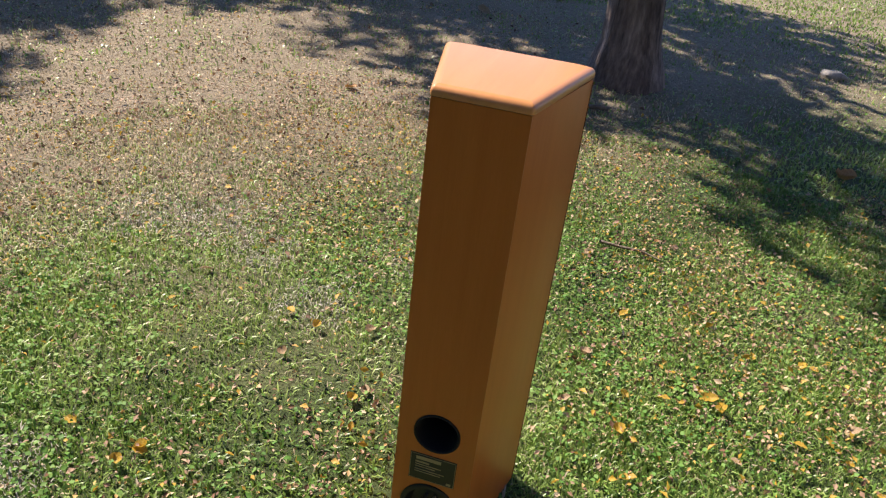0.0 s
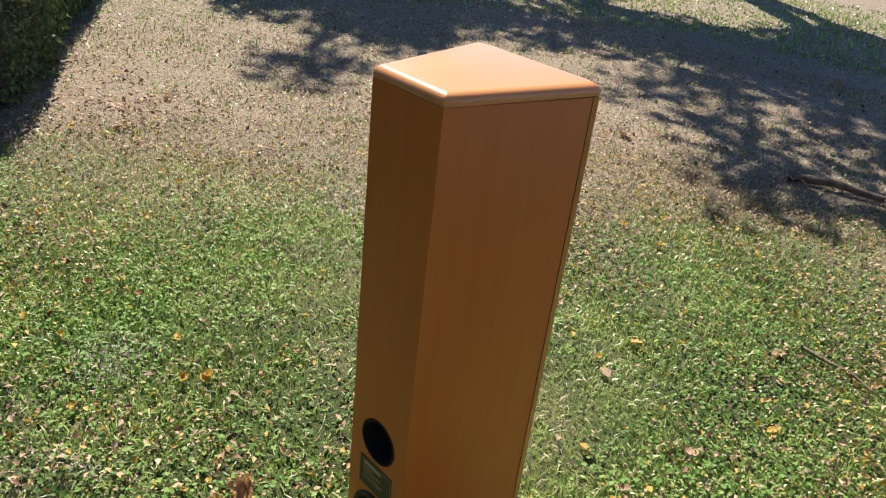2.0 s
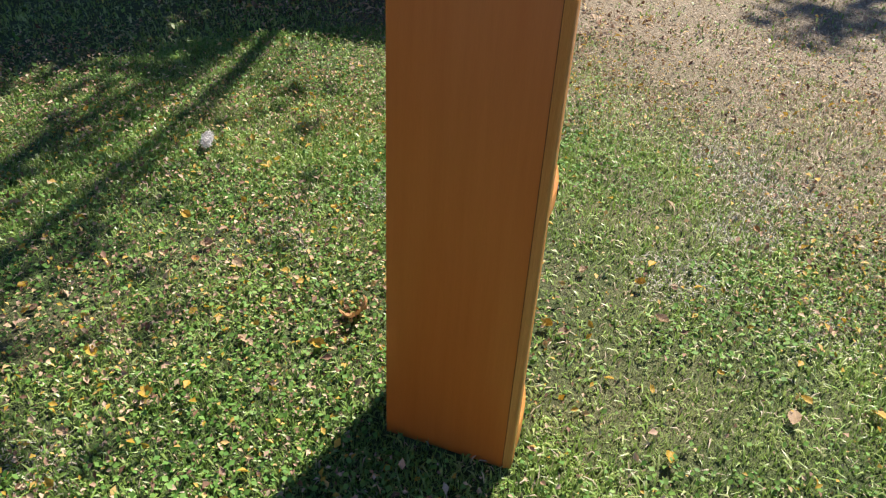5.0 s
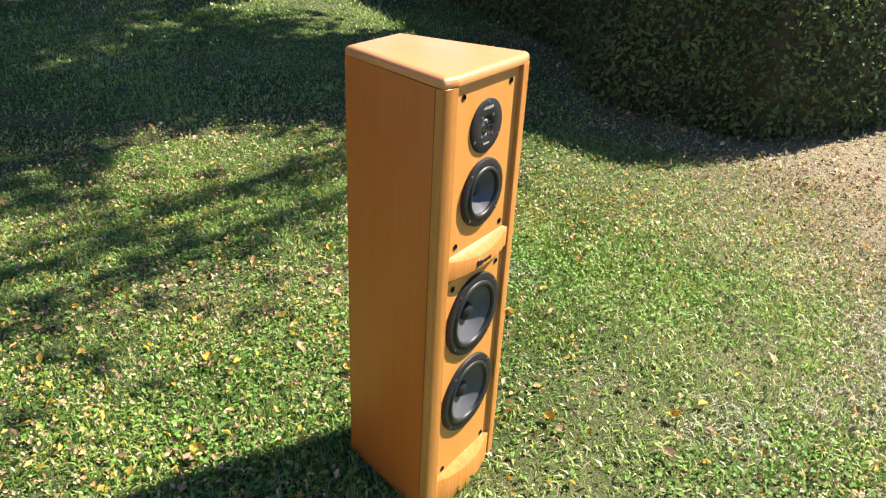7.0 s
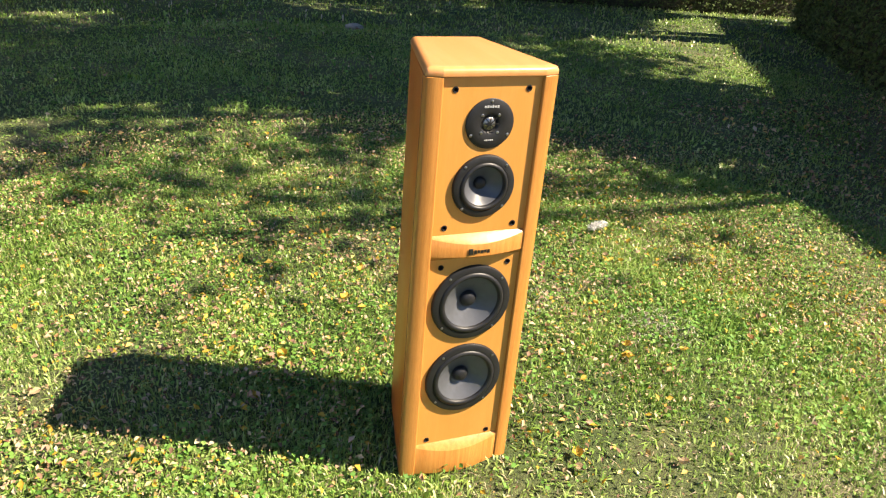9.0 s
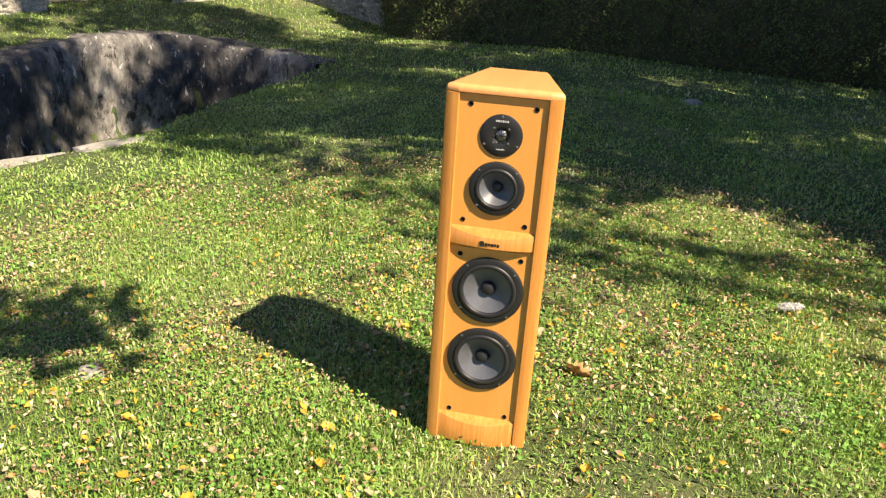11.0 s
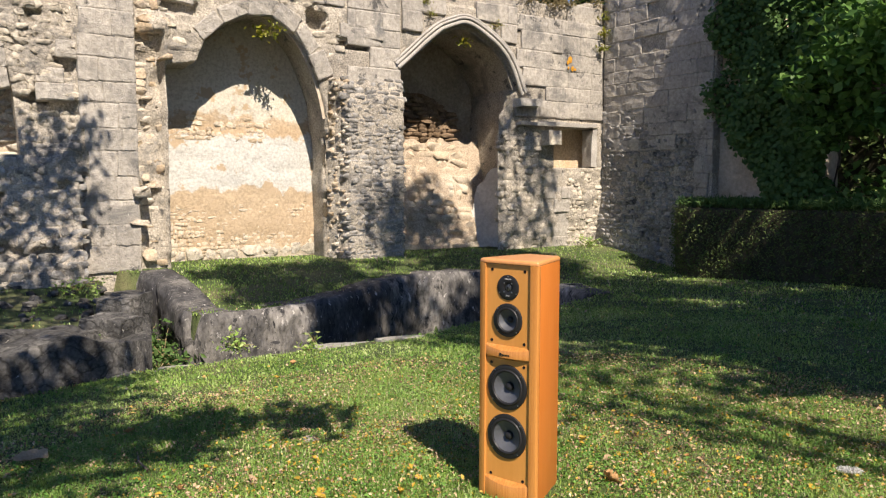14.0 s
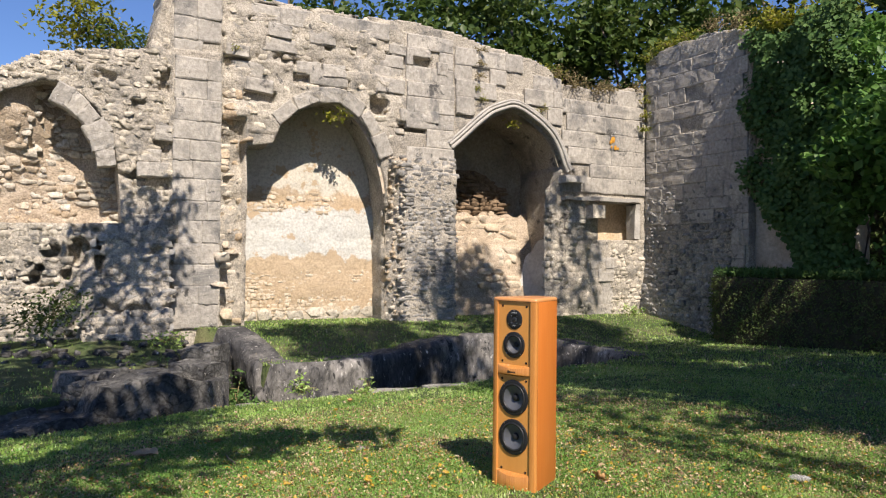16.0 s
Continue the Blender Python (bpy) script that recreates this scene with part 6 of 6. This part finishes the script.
tuft("shrub", 11.35, 0.7, 0.25, 0.6, 760, "hedge_leaf", "small dark bush at the foot of the wall", 0.065, 1.0, "shrub")
tuft("weed_tuft", 9.9, 1.1, 0.0, 0.3, 120, "grass", "green weeds at the foot of the pier", 0.06)
tuft("weed_tuft", 0.55, 0.25, 0.15, 0.3, 140, "grass", "green weeds in the wall's corner", 0.06)
for x, y in ((-5.95, 1.95), (-6.5, 2.35), (-7.2, 2.5)):
    u, n = to_wall(x, y)
    tuft("fern_tuft", float(u), float(n), -0.75, 0.42, 220, "ivy_leaf", "green weeds filling the sunken passage", 0.08)
for x, y in ((-4.05, 1.62), (-3.5, 2.1)):
    u, n = to_wall(x, y)
    tuft("weed_tuft", float(u), float(n), -0.2, 0.2, 120, "grass", "small weeds along the lawn's edge", 0.05)

# ---------------------------------------------------------------- grass


def dryness(x, y):
    """0 on green lawn, 1 on the dusty dry part."""
    p = np.stack([x * 0.9, y * 0.9, np.zeros_like(x)], 1)
    w = smooth(0.9, 2.1, x * 0.62 - y * 0.62 + 0.25) * smooth(7.0, 4.0, x)
    return np.clip(w, 0, 1)


def blades(count, sample, h, w, material, name, label, keep=None, lean=0.8, plain=False):
    x, y = sample(count)
    ok = ~inside(PIT, x, y)
    u, n = to_wall(x, y)
    foot = ((u > 6.02) & (u < 8.45) & (n > -0.78)) | ((u > 2.7) & (u < 4.6) & (n > -0.65))
    ok &= ~((n < 0.08) & (u > -0.2) & ~foot) & ~((u < 0.05) & (n < 3.0))
    ok &= ~((np.abs(x - 0.004) < 0.15 - 0.22 * np.clip(y, 0, 0.29)) & (y > -0.01) & (y < 0.29))
    ok &= ~inside(LEFT_BANK, x, y) | (rng.random(count) < 0.12)
    if keep is not None:
        ok &= keep(x, y)
    x, y = x[ok], y[ok]
    k = len(x)
    z = ground_z(x, y)
    a = rng.random(k) * 2 * math.pi
    d = np.stack([np.cos(a), np.sin(a), np.zeros(k)], 1)
    s = np.stack([-np.sin(a), np.cos(a), np.zeros(k)], 1)
    hh = h * (0.45 + 0.9 * rng.random(k) ** 1.5)
    ww = w * (0.6 + 0.8 * rng.random(k))
    ln = lean * rng.random(k)
    base = np.stack([x, y, z - 0.012], 1)
    mid = base + d * (hh * ln * 0.45)[:, None] + np.stack([np.zeros(k), np.zeros(k), 0.012 + hh * 0.62 * (1 - 0.25 * ln)], 1)
    tip = base + d * (hh * ln * 1.15)[:, None] + np.stack([np.zeros(k), np.zeros(k), 0.012 + hh * (1 - 0.5 * ln)], 1)
    v = np.stack([base - s * ww[:, None] * 0.4, base + s * ww[:, None] * 0.4, mid + s * ww[:, None] * 0.5, mid - s * ww[:, None] * 0.5, tip], 1).reshape(-1, 3)
    if plain:
        v = np.stack([base - s * ww[:, None] * 0.5, base + s * ww[:, None] * 0.5, tip], 1).reshape(-1, 3)
        return tagged(raw(name, v, np.arange(3 * k).reshape(k, 3), material), label, "grass", kind="stuff")
    i = np.arange(k) * 5
    f = np.concatenate([np.stack([i, i + 1, i + 2], 1), np.stack([i, i + 2, i + 3], 1), np.stack([i + 3, i + 2, i + 4], 1)])
    return tagged(raw(name, v, f, material), label, "grass", kind="stuff")


def disc(cx, cy, r0, r1):
    def s(k):
        a, r = rng.random(k) * 2 * math.pi, np.sqrt(r0 ** 2 + rng.random(k) * (r1 ** 2 - r0 ** 2))
        return cx + r * np.cos(a), cy + r * np.sin(a)
    return s


def patchy(x, y, lo, hi, scale=1.6):
    """Thins the growth in uneven patches."""
    gx = np.floor(x * 12).astype(int)
    gy = np.floor(y * 12).astype(int)
    cells = {}
    out = np.empty(len(x))
    for i, key in enumerate(zip(gx.tolist(), gy.tolist())):
        if key not in cells:
            cells[key] = noise.fractal(Vector((key[0] / 12 * scale, key[1] / 12 * scale, 0.3)), 0.9, 2.0, 3)
        out[i] = cells[key]
    return rng.random(len(x)) < np.clip(lo + (hi - lo) * (0.5 + 0.9 * out), 0.05, 1)


blades(210000, disc(0.1, 0.0, 0.0, 2.6), 0.028, 0.0046, "grass", "lawn_grass", "short patchy green lawn grass and clover", lambda x, y: patchy(x, y, 0.25, 1.0) & (rng.random(len(x)) > 0.85 * dryness(x, y)), 1.6)
blades(560000, disc(0.1, 0.0, 0.0, 2.6), 0.025, 0.0046, "grass", "lawn_grass", "fine dense lawn grass", lambda x, y: patchy(x, y, 0.6, 1.0, 3.0) & (rng.random(len(x)) > 0.85 * dryness(x, y)), 1.9, True)
blades(120000, disc(0.1, 0.0, 0.0, 2.6), 0.015, 0.0075, "grass", "lawn_clover", "low broad-leaved lawn weeds", lambda x, y: patchy(x, y, 0.15, 1.0, 2.6) & (rng.random(len(x)) > 0.85 * dryness(x, y)), 1.7, True)
blades(110000, disc(0.1, 0.0, 0.0, 2.6), 0.024, 0.0034, "dry_grass", "dry_grass", "straw-coloured dry grass", lambda x, y: rng.random(len(x)) < 0.16 + 0.84 * dryness(x, y), 1.8)
blades(200000, disc(0.1, 0.0, 2.45, 6.0), 0.030, 0.009, "grass", "lawn_grass", "short patchy green lawn grass", lambda x, y: patchy(x, y, 0.5, 1.0) & (rng.random(len(x)) > 0.8 * dryness(x, y)), 1.9)
blades(260000, disc(0.1, 0.0, 2.45, 6.0), 0.030, 0.0075, "grass", "lawn_grass", "fine dense lawn grass", lambda x, y: patchy(x, y, 0.4, 1.0, 2.0) & (rng.random(len(x)) > 0.85 * dryness(x, y)), 1.9, True)
blades(80000, disc(0.1, 0.0, 2.45, 6.0), 0.020, 0.007, "dry_grass", "dry_grass", "straw-coloured dry grass", lambda x, y: rng.random(len(x)) < 0.07 + 0.93 * dryness(x, y), 1.8)
blades(290000, disc(-2.0, 3.0, 0.0, 13.0), 0.034, 0.014, "grass", "lawn_grass", "far lawn grass", lambda x, y: (np.hypot(x - 0.1, y) > 5.8) & (x > -10) & (x < 8), 1.2)
blades(9000, disc(-2.0, 3.0, 0.0, 13.0), 0.05, 0.014, "dry_grass", "dry_grass", "far dry grass", lambda x, y: (np.hypot(x - 0.1, y) > 5.8) & (x > -10) & (x < 8))



def clover(count, r0, r1, size):
    """Small broad leaves lying nearly flat in the lawn."""
    x, y = disc(0.1, 0.0, r0, r1)(count)
    ok = ~inside(PIT, x, y) & ~((np.abs(x) < 0.15) & (y > -0.02) & (y < 0.30)) & patchy(x, y, -0.1, 1.0, 2.2) & (rng.random(count) > 0.92 * dryness(x, y))
    x, y = x[ok], y[ok]
    P = np.stack([x, y, ground_z(x, y) + 0.010 + 0.022 * rng.random(len(x))], 1)
    v, f = leaf_cloud(P, np.tile((0, 0, 1.0), (len(x), 1)), np.full(len(x), size), 0.85, 0.10, 0.42)
    return tagged(raw("lawn_clover", v, f, "clover"), "low clover and broad-leaved weeds in the lawn", "grass", kind="stuff")


clover(80000, 0.0, 2.6, 0.0135)
clover(26000, 2.5, 6.0, 0.022)
# bleached patches of dead grass
for px, py, pr in ((0.52, -0.80, 0.20), (1.12, -0.87, 0.26), (0.60, 0.78, 0.17), (0.62, -0.46, 0.15), (0.92, -0.69, 0.14), (1.45, -0.75, 0.2), (-0.3, 1.0, 0.12), (0.95, 0.45, 0.14)):
    blades(int(13000 * pr), disc(px, py, 0.0, pr), 0.020, 0.0030, "thatch", "dead_grass", "bleached grey patch of dead grass", lambda x, y: patchy(x, y, 0.0, 1.0, 7.0) & (rng.random(len(x)) > 0.9 * (np.hypot(x - px, y - py) / pr) ** 2), 2.2)

# ---------------------------------------------------------------- fallen leaves, twigs, stones


def litter(count, sample, size, name, label, keep=None, clump=0, material="litter"):
    x, y = sample(count)
    if clump:
        k = count // clump
        x = np.repeat(x[:k], clump) + rng.normal(0, 0.022, k * clump)
        y = np.repeat(y[:k], clump) + rng.normal(0, 0.022, k * clump)
    ok = ~inside(PIT, x, y) & ~((np.abs(x) < 0.17) & (y > -0.04) & (y < 0.32))
    if keep is not None:
        ok &= keep(x, y)
    x, y = x[ok], y[ok]
    P = np.stack([x, y, ground_z(x, y) + 0.014 + 0.022 * rng.random(len(x))], 1)
    v, f = leaf_cloud(P, np.tile((0, 0, 1.0), (len(x), 1)), size * (0.5 + rng.random(len(x)) ** 2), 0.6, 0.2, 0.6)
    return tagged(raw(name, v, f, material), label, "leaf litter", kind="stuff")


litter(13000, disc(0.1, 0.0, 0.0, 3.0), 0.0165, "leaf_litter", "crumpled tan leaf clusters", lambda x, y: patchy(x, y, 0.1, 1.0, 1.3), 4)
litter(90000, disc(0.1, 0.0, 0.0, 3.0), 0.0135, "leaf_litter", "small dry yellow and brown fallen leaves", lambda x, y: patchy(x, y, 0.1, 1.0, 1.3))
litter(6000, disc(0.1, 0.0, 2.9, 6.5), 0.024, "leaf_litter", "small dry yellow and brown fallen leaves", lambda x, y: patchy(x, y, 0.1, 1.0, 1.0))
litter(7000, lambda k: (0.4 + 4.2 * rng.random(k), -5.0 + 4.4 * rng.random(k)), 0.019, "leaf_litter", "brown leaf crumbs on the dry lawn")
litter(7600, disc(0.3, -0.2, 0.0, 2.2), 0.018, "leaf_litter", "small bright yellow fallen leaves", lambda x, y: patchy(x, y, 0.1, 1.0, 1.5), 0, "leaf_yellow")
litter(3600, lambda k: (2.6 + 2.6 * rng.random(k), -0.6 + 3.6 * rng.random(k)), 0.028, "leaf_litter", "brown leaf litter under the hedge")

LEAF_TINTS = {"leaf_yellow": "bright yellow fallen leaf on the grass", "leaf_brown": "curled brown dead leaf on the grass", "leaf_tan": "pale dry leaf on the grass"}


def leaf_mesh(material, seed, curl):
    """A pointed leaf with a midrib fold and a curl."""
    r = np.random.default_rng(seed)
    bm = bmesh.new()
    rows = []
    for i in range(9):
        t = i / 8
        w = 0.34 * math.sin(math.pi * min(1, t * 0.95 + 0.03)) ** 0.8 * (1 + 0.12 * r.normal())
        ang = curl * (t - 0.5)
        x, z = (t - 0.5) * math.cos(ang * 0.6), 0.22 * (1 - math.cos(ang * 1.6)) + 0.02 * r.normal()
        rows.append([bm.verts.new((x, k * w, z + abs(k) * w * (0.35 + 0.3 * abs(curl)))) for k in (-1, -0.5, 0, 0.5, 1)])
    for p, q in zip(rows, rows[1:]):
        for k in range(4):
            bm.faces.new((p[k], q[k], q[k + 1], p[k + 1]))
    stem = [bm.verts.new((-0.5 - 0.3 * k, 0.015 * s, 0.04 * k)) for k in (0, 1) for s in (-1, 1)]
    bm.faces.new((stem[0], stem[1], stem[3], stem[2]))
    for fc in bm.faces:
        fc.smooth = True
    me = bpy.data.meshes.new("fallen_leaf")
    bm.to_mesh(me)
    bm.free()
    me.materials.append(M[material])
    return me


LEAVES = {k: [leaf_mesh(k, 40 + j, c) for j, c in enumerate((0.5, 1.2, 2.2))] for k in LEAF_TINTS}


def fallen_leaf(x, y, size, tint, kind=None):
    ob = new("fallen_leaf", LEAVES[tint][int(rng.integers(3)) if kind is None else kind])
    ob.matrix_world = pose(x, y, float(ground_z(x, y)) + 0.018, rng.normal(0, 14), rng.normal(0, 14), rng.uniform(0, 360)) @ Matrix.Diagonal((size, size, size, 1))
    return tagged(ob, LEAF_TINTS[tint], "leaf", group="fallen leaves")




def crumpled_leaf():
    """A broad dead leaf rolled up on itself, with a ragged lobed edge."""
    bm = bmesh.new()
    rows = []
    for i in range(15):
        t = i / 14
        w = (0.055 * math.sin(math.pi * min(1, t * 0.92 + 0.05)) ** 0.7) * (1 + 0.28 * math.sin(t * 19))
        row = []
        for j in range(11):
            s = (j - 5) / 5
            roll = 1.25 * s + 0.5 * s * t
            r = 0.036 + 0.008 * noise.noise(Vector((t * 3, s * 2, 1)))
            k = w / 0.055
            row.append(bm.verts.new(((t - 0.5) * 0.115 + 0.010 * noise.noise(Vector((t * 5, s * 3, 4))), r * math.sin(roll * k) * 1.25, 0.034 - r * math.cos(roll * k) + 0.018 * (t - 0.4) ** 2 * 4
                                     + 0.009 * noise.noise(Vector((t * 6, s * 4, 8))) + 0.004 * abs(math.sin(9 * s)) * t)))
        rows.append(row)
    for p, q in zip(rows, rows[1:]):
        for k in range(10):
            bm.faces.new((p[k], q[k], q[k + 1], p[k + 1]))
    st = [bm.verts.new((-0.056 - 0.03 * k, 0.0022 * s, 0.012 + 0.012 * k)) for k in (0, 1) for s in (-1, 1)]
    bm.faces.new((st[0], st[1], st[3], st[2]))
    for fc in bm.faces:
        fc.smooth = True
    return bm


big = part("fallen_leaf", crumpled_leaf(), "leaf_brown", None)
big.matrix_world = pose(0.287, 0.43, 0.020, 20, -22, 205) @ Matrix.Diagonal((0.82, 0.82, 1.0, 1))
tagged(big, "large curled brown dead leaf standing on the grass", "leaf")
for x, y, s, t in ((-0.52, 1.38, 0.05, "leaf_yellow"), (1.01, 0.92, 0.05, "leaf_yellow"), (1.48, 0.95, 0.05, "leaf_yellow"), (-0.35, 0.56, 0.06, "leaf_yellow"), (0.75, 0.35, 0.05, "leaf_yellow"),
                   (0.33, -0.07, 0.055, "leaf_yellow"), (0.56, -0.34, 0.05, "leaf_yellow"), (0.03, 1.04, 0.05, "leaf_yellow"), (-0.08, 0.85, 0.06, "leaf_yellow"), (0.14, -0.87, 0.06, "leaf_yellow"),
                   (-0.07, -0.35, 0.05, "leaf_yellow"), (0.1, -0.66, 0.06, "leaf_tan"), (0.15, 0.5, 0.055, "leaf_yellow"), (0.66, 1.06, 0.05, "leaf_yellow"), (0.14, 0.69, 0.06, "leaf_tan"),
                   (-0.22, -0.32, 0.05, "leaf_tan"), (0.49, -1.52, 0.06, "leaf_yellow"), (-0.34, -0.85, 0.05, "leaf_yellow"), (-0.24, -0.56, 0.055, "leaf_tan"), (0.52, 0.94, 0.06, "leaf_tan"),
                   (0.45, 0.82, 0.055, "leaf_tan"), (0.72, 0.3, 0.05, "leaf_yellow"), (-0.66, -0.46, 0.06, "leaf_yellow"), (-0.38, -0.25, 0.06, "leaf_yellow"), (-0.42, -0.08, 0.06, "leaf_yellow"),
                   (0.93, 0.28, 0.05, "leaf_yellow"), (0.72, 0.29, 0.055, "leaf_yellow"), (1.03, -0.48, 0.06, "leaf_tan"), (0.4, -0.38, 0.06, "leaf_tan"), (0.59, -0.18, 0.05, "leaf_tan"),
                   (0.31, -0.12, 0.05, "leaf_tan"), (-0.17, -1.22, 0.06, "leaf_tan"), (-0.92, -0.82, 0.055, "leaf_yellow"), (-1.03, -0.54, 0.07, "leaf_tan"), (-0.25, -0.58, 0.05, "leaf_tan"),
                   (-0.87, -0.41, 0.05, "leaf_yellow"), (-0.69, -0.26, 0.045, "leaf_tan"), (-1.346, -0.565, 0.065, "leaf_yellow"), (-1.19, -0.81, 0.09, "leaf_brown"), (-0.622, -0.5, 0.075, "leaf_yellow"),
                   (-2.65, 0.93, 0.06, "leaf_yellow"), (-1.0, -0.18, 0.06, "leaf_yellow"), (1.36, -2.47, 0.12, "leaf_brown"), (-1.31, -2.64, 0.16, "leaf_brown"), (1.19, -4.82, 0.16, "leaf_tan"),
                   (-1.01, 1.92, 0.1, "leaf_brown"), (-0.97, 2.0, 0.08, "leaf_yellow"), (-2.28, -0.44, 0.11, "leaf_brown"), (-3.0, 1.39, 0.09, "leaf_brown"), (-0.34, 0.57, 0.055, "leaf_yellow")):
    fallen_leaf(x, y, s * 0.8, t)
for k in range(250):
    a, r = rng.uniform(0, 2 * math.pi), 2.7 * math.sqrt(rng.random())
    x, y = 0.1 + r * math.cos(a), r * math.sin(a)
    if abs(x) > 0.2 or not -0.06 < y < 0.34:
        fallen_leaf(x, y, rng.uniform(0.02, 0.036), ("leaf_yellow", "leaf_tan", "leaf_yellow", "leaf_brown")[int(rng.integers(4))])


def field_stone(x, y, s, label, flat=0.5, material="stone_pale"):
    v, f = ROCKS[int(rng.integers(len(ROCKS)))]
    bm = bmesh.new()
    vs = [bm.verts.new(q) for q in v]
    for t in f:
        bm.faces.new([vs[k] for k in t])
    bmesh.ops.subdivide_edges(bm, edges=bm.edges[:], cuts=1, use_grid_fill=True)
    bmesh.ops.subdivide_edges(bm, edges=bm.edges[:], cuts=1, use_grid_fill=True)
    for k in range(3):
        bmesh.ops.smooth_vert(bm, verts=bm.verts[:], factor=0.5, use_axis_x=True, use_axis_y=True, use_axis_z=True)
    for q in bm.verts:
        q.co = q.co * s * 1.2 + Vector(noise.noise_vector(q.co * 5 + Vector((x, y, 0)))) * s * 0.08
        q.co.z *= flat * (0.7 if s > 0.15 else 1)
    shade(bm, 60)
    ob = part("field_stone", bm, material, None)
    ob.matrix_world = pose(x, y, float(ground_z(x, y)) + s * flat * 0.08, 0, 0, rng.uniform(0, 360))
    return tagged(ob, label, "stone")


def down_feather(x, y, z, size):
    """A fluffy white feather caught on grass stalks: many fine barbs round a short quill."""
    k = 900
    t = rng.random(k)
    d = rng.normal(0, 1, (k, 3))
    d /= np.linalg.norm(d, axis=1)[:, None]
    P = np.stack([x + (t - 0.5) * size, y + 0.25 * (t - 0.5) * size, np.full(k, z)], 1) + d * (size * 0.30 * rng.random(k) ** 0.5)[:, None] * np.array((1, 1, 0.6))
    v, f = leaf_cloud(P, d, np.full(k, size * 0.34), 0.07, 0.02, 0.8)
    ob = raw("feather", v, f, "down")
    zg = float(ground_z(x, y))
    for sx, sy in ((-0.045, -0.03), (0.04, -0.05)):
        q, g = tube([(x + sx, y + sy, zg), (x + sx * 0.4, y + sy * 0.4, (z + zg) / 2), (x, y, z)], [0.0022, 0.002, 0.0015], 6)
        raw("stalk", q, g, "dry_weed", ob)
    return tagged(ob, "fluffy white feather caught on dry stalks in the grass", "feather")


down_feather(1.119, 1.17, 0.045, 0.072)
for x, y, s in ((-1.27, 0.03, 0.07), (1.17, 5.7, 0.14), (-1.56, -4.9, 0.16)):
    field_stone(x, y, s, "pale weathered stone lying in the grass")


dry_leaf = fallen_leaf(-2.22, -1.0, 0.21, "leaf_tan", 1)
dry_leaf.matrix_world = pose(-2.22, -1.0, float(ground_z(-2.22, -1.0)) + 0.03, 6, -5, 25) @ Matrix.Diagonal((0.22, 0.22, 0.14, 1))
tagged(dry_leaf, "large pale tan dead leaf with its stalk on the grass", "leaf")


def twig(points, r, label):
    v, f = tube([(x, y, float(ground_z(x, y)) + 0.022 + dz) for x, y, dz in points], [r * (1 - 0.12 * i) for i in range(len(points))], 7, 0.2)
    return tagged(raw("twig", v, f, "twig", smooth=True), label, "twig")


twig([(-0.20, -1.32, 0), (-0.29, -1.30, 0.006), (-0.36, -1.31, 0.004), (-0.44, -1.28, 0)], 0.0065, "short grey twig lying on the grass")
twig([(0.55, -2.75, 0), (0.35, -2.82, 0.02), (0.2, -2.86, 0.01), (-0.05, -2.95, 0)], 0.022, "dead branch lying by the tree")
twig([(-1.55, -0.75, 0), (-1.68, -0.72, 0.008), (-1.80, -0.66, 0.0)], 0.006, "short grey twig lying on the grass")
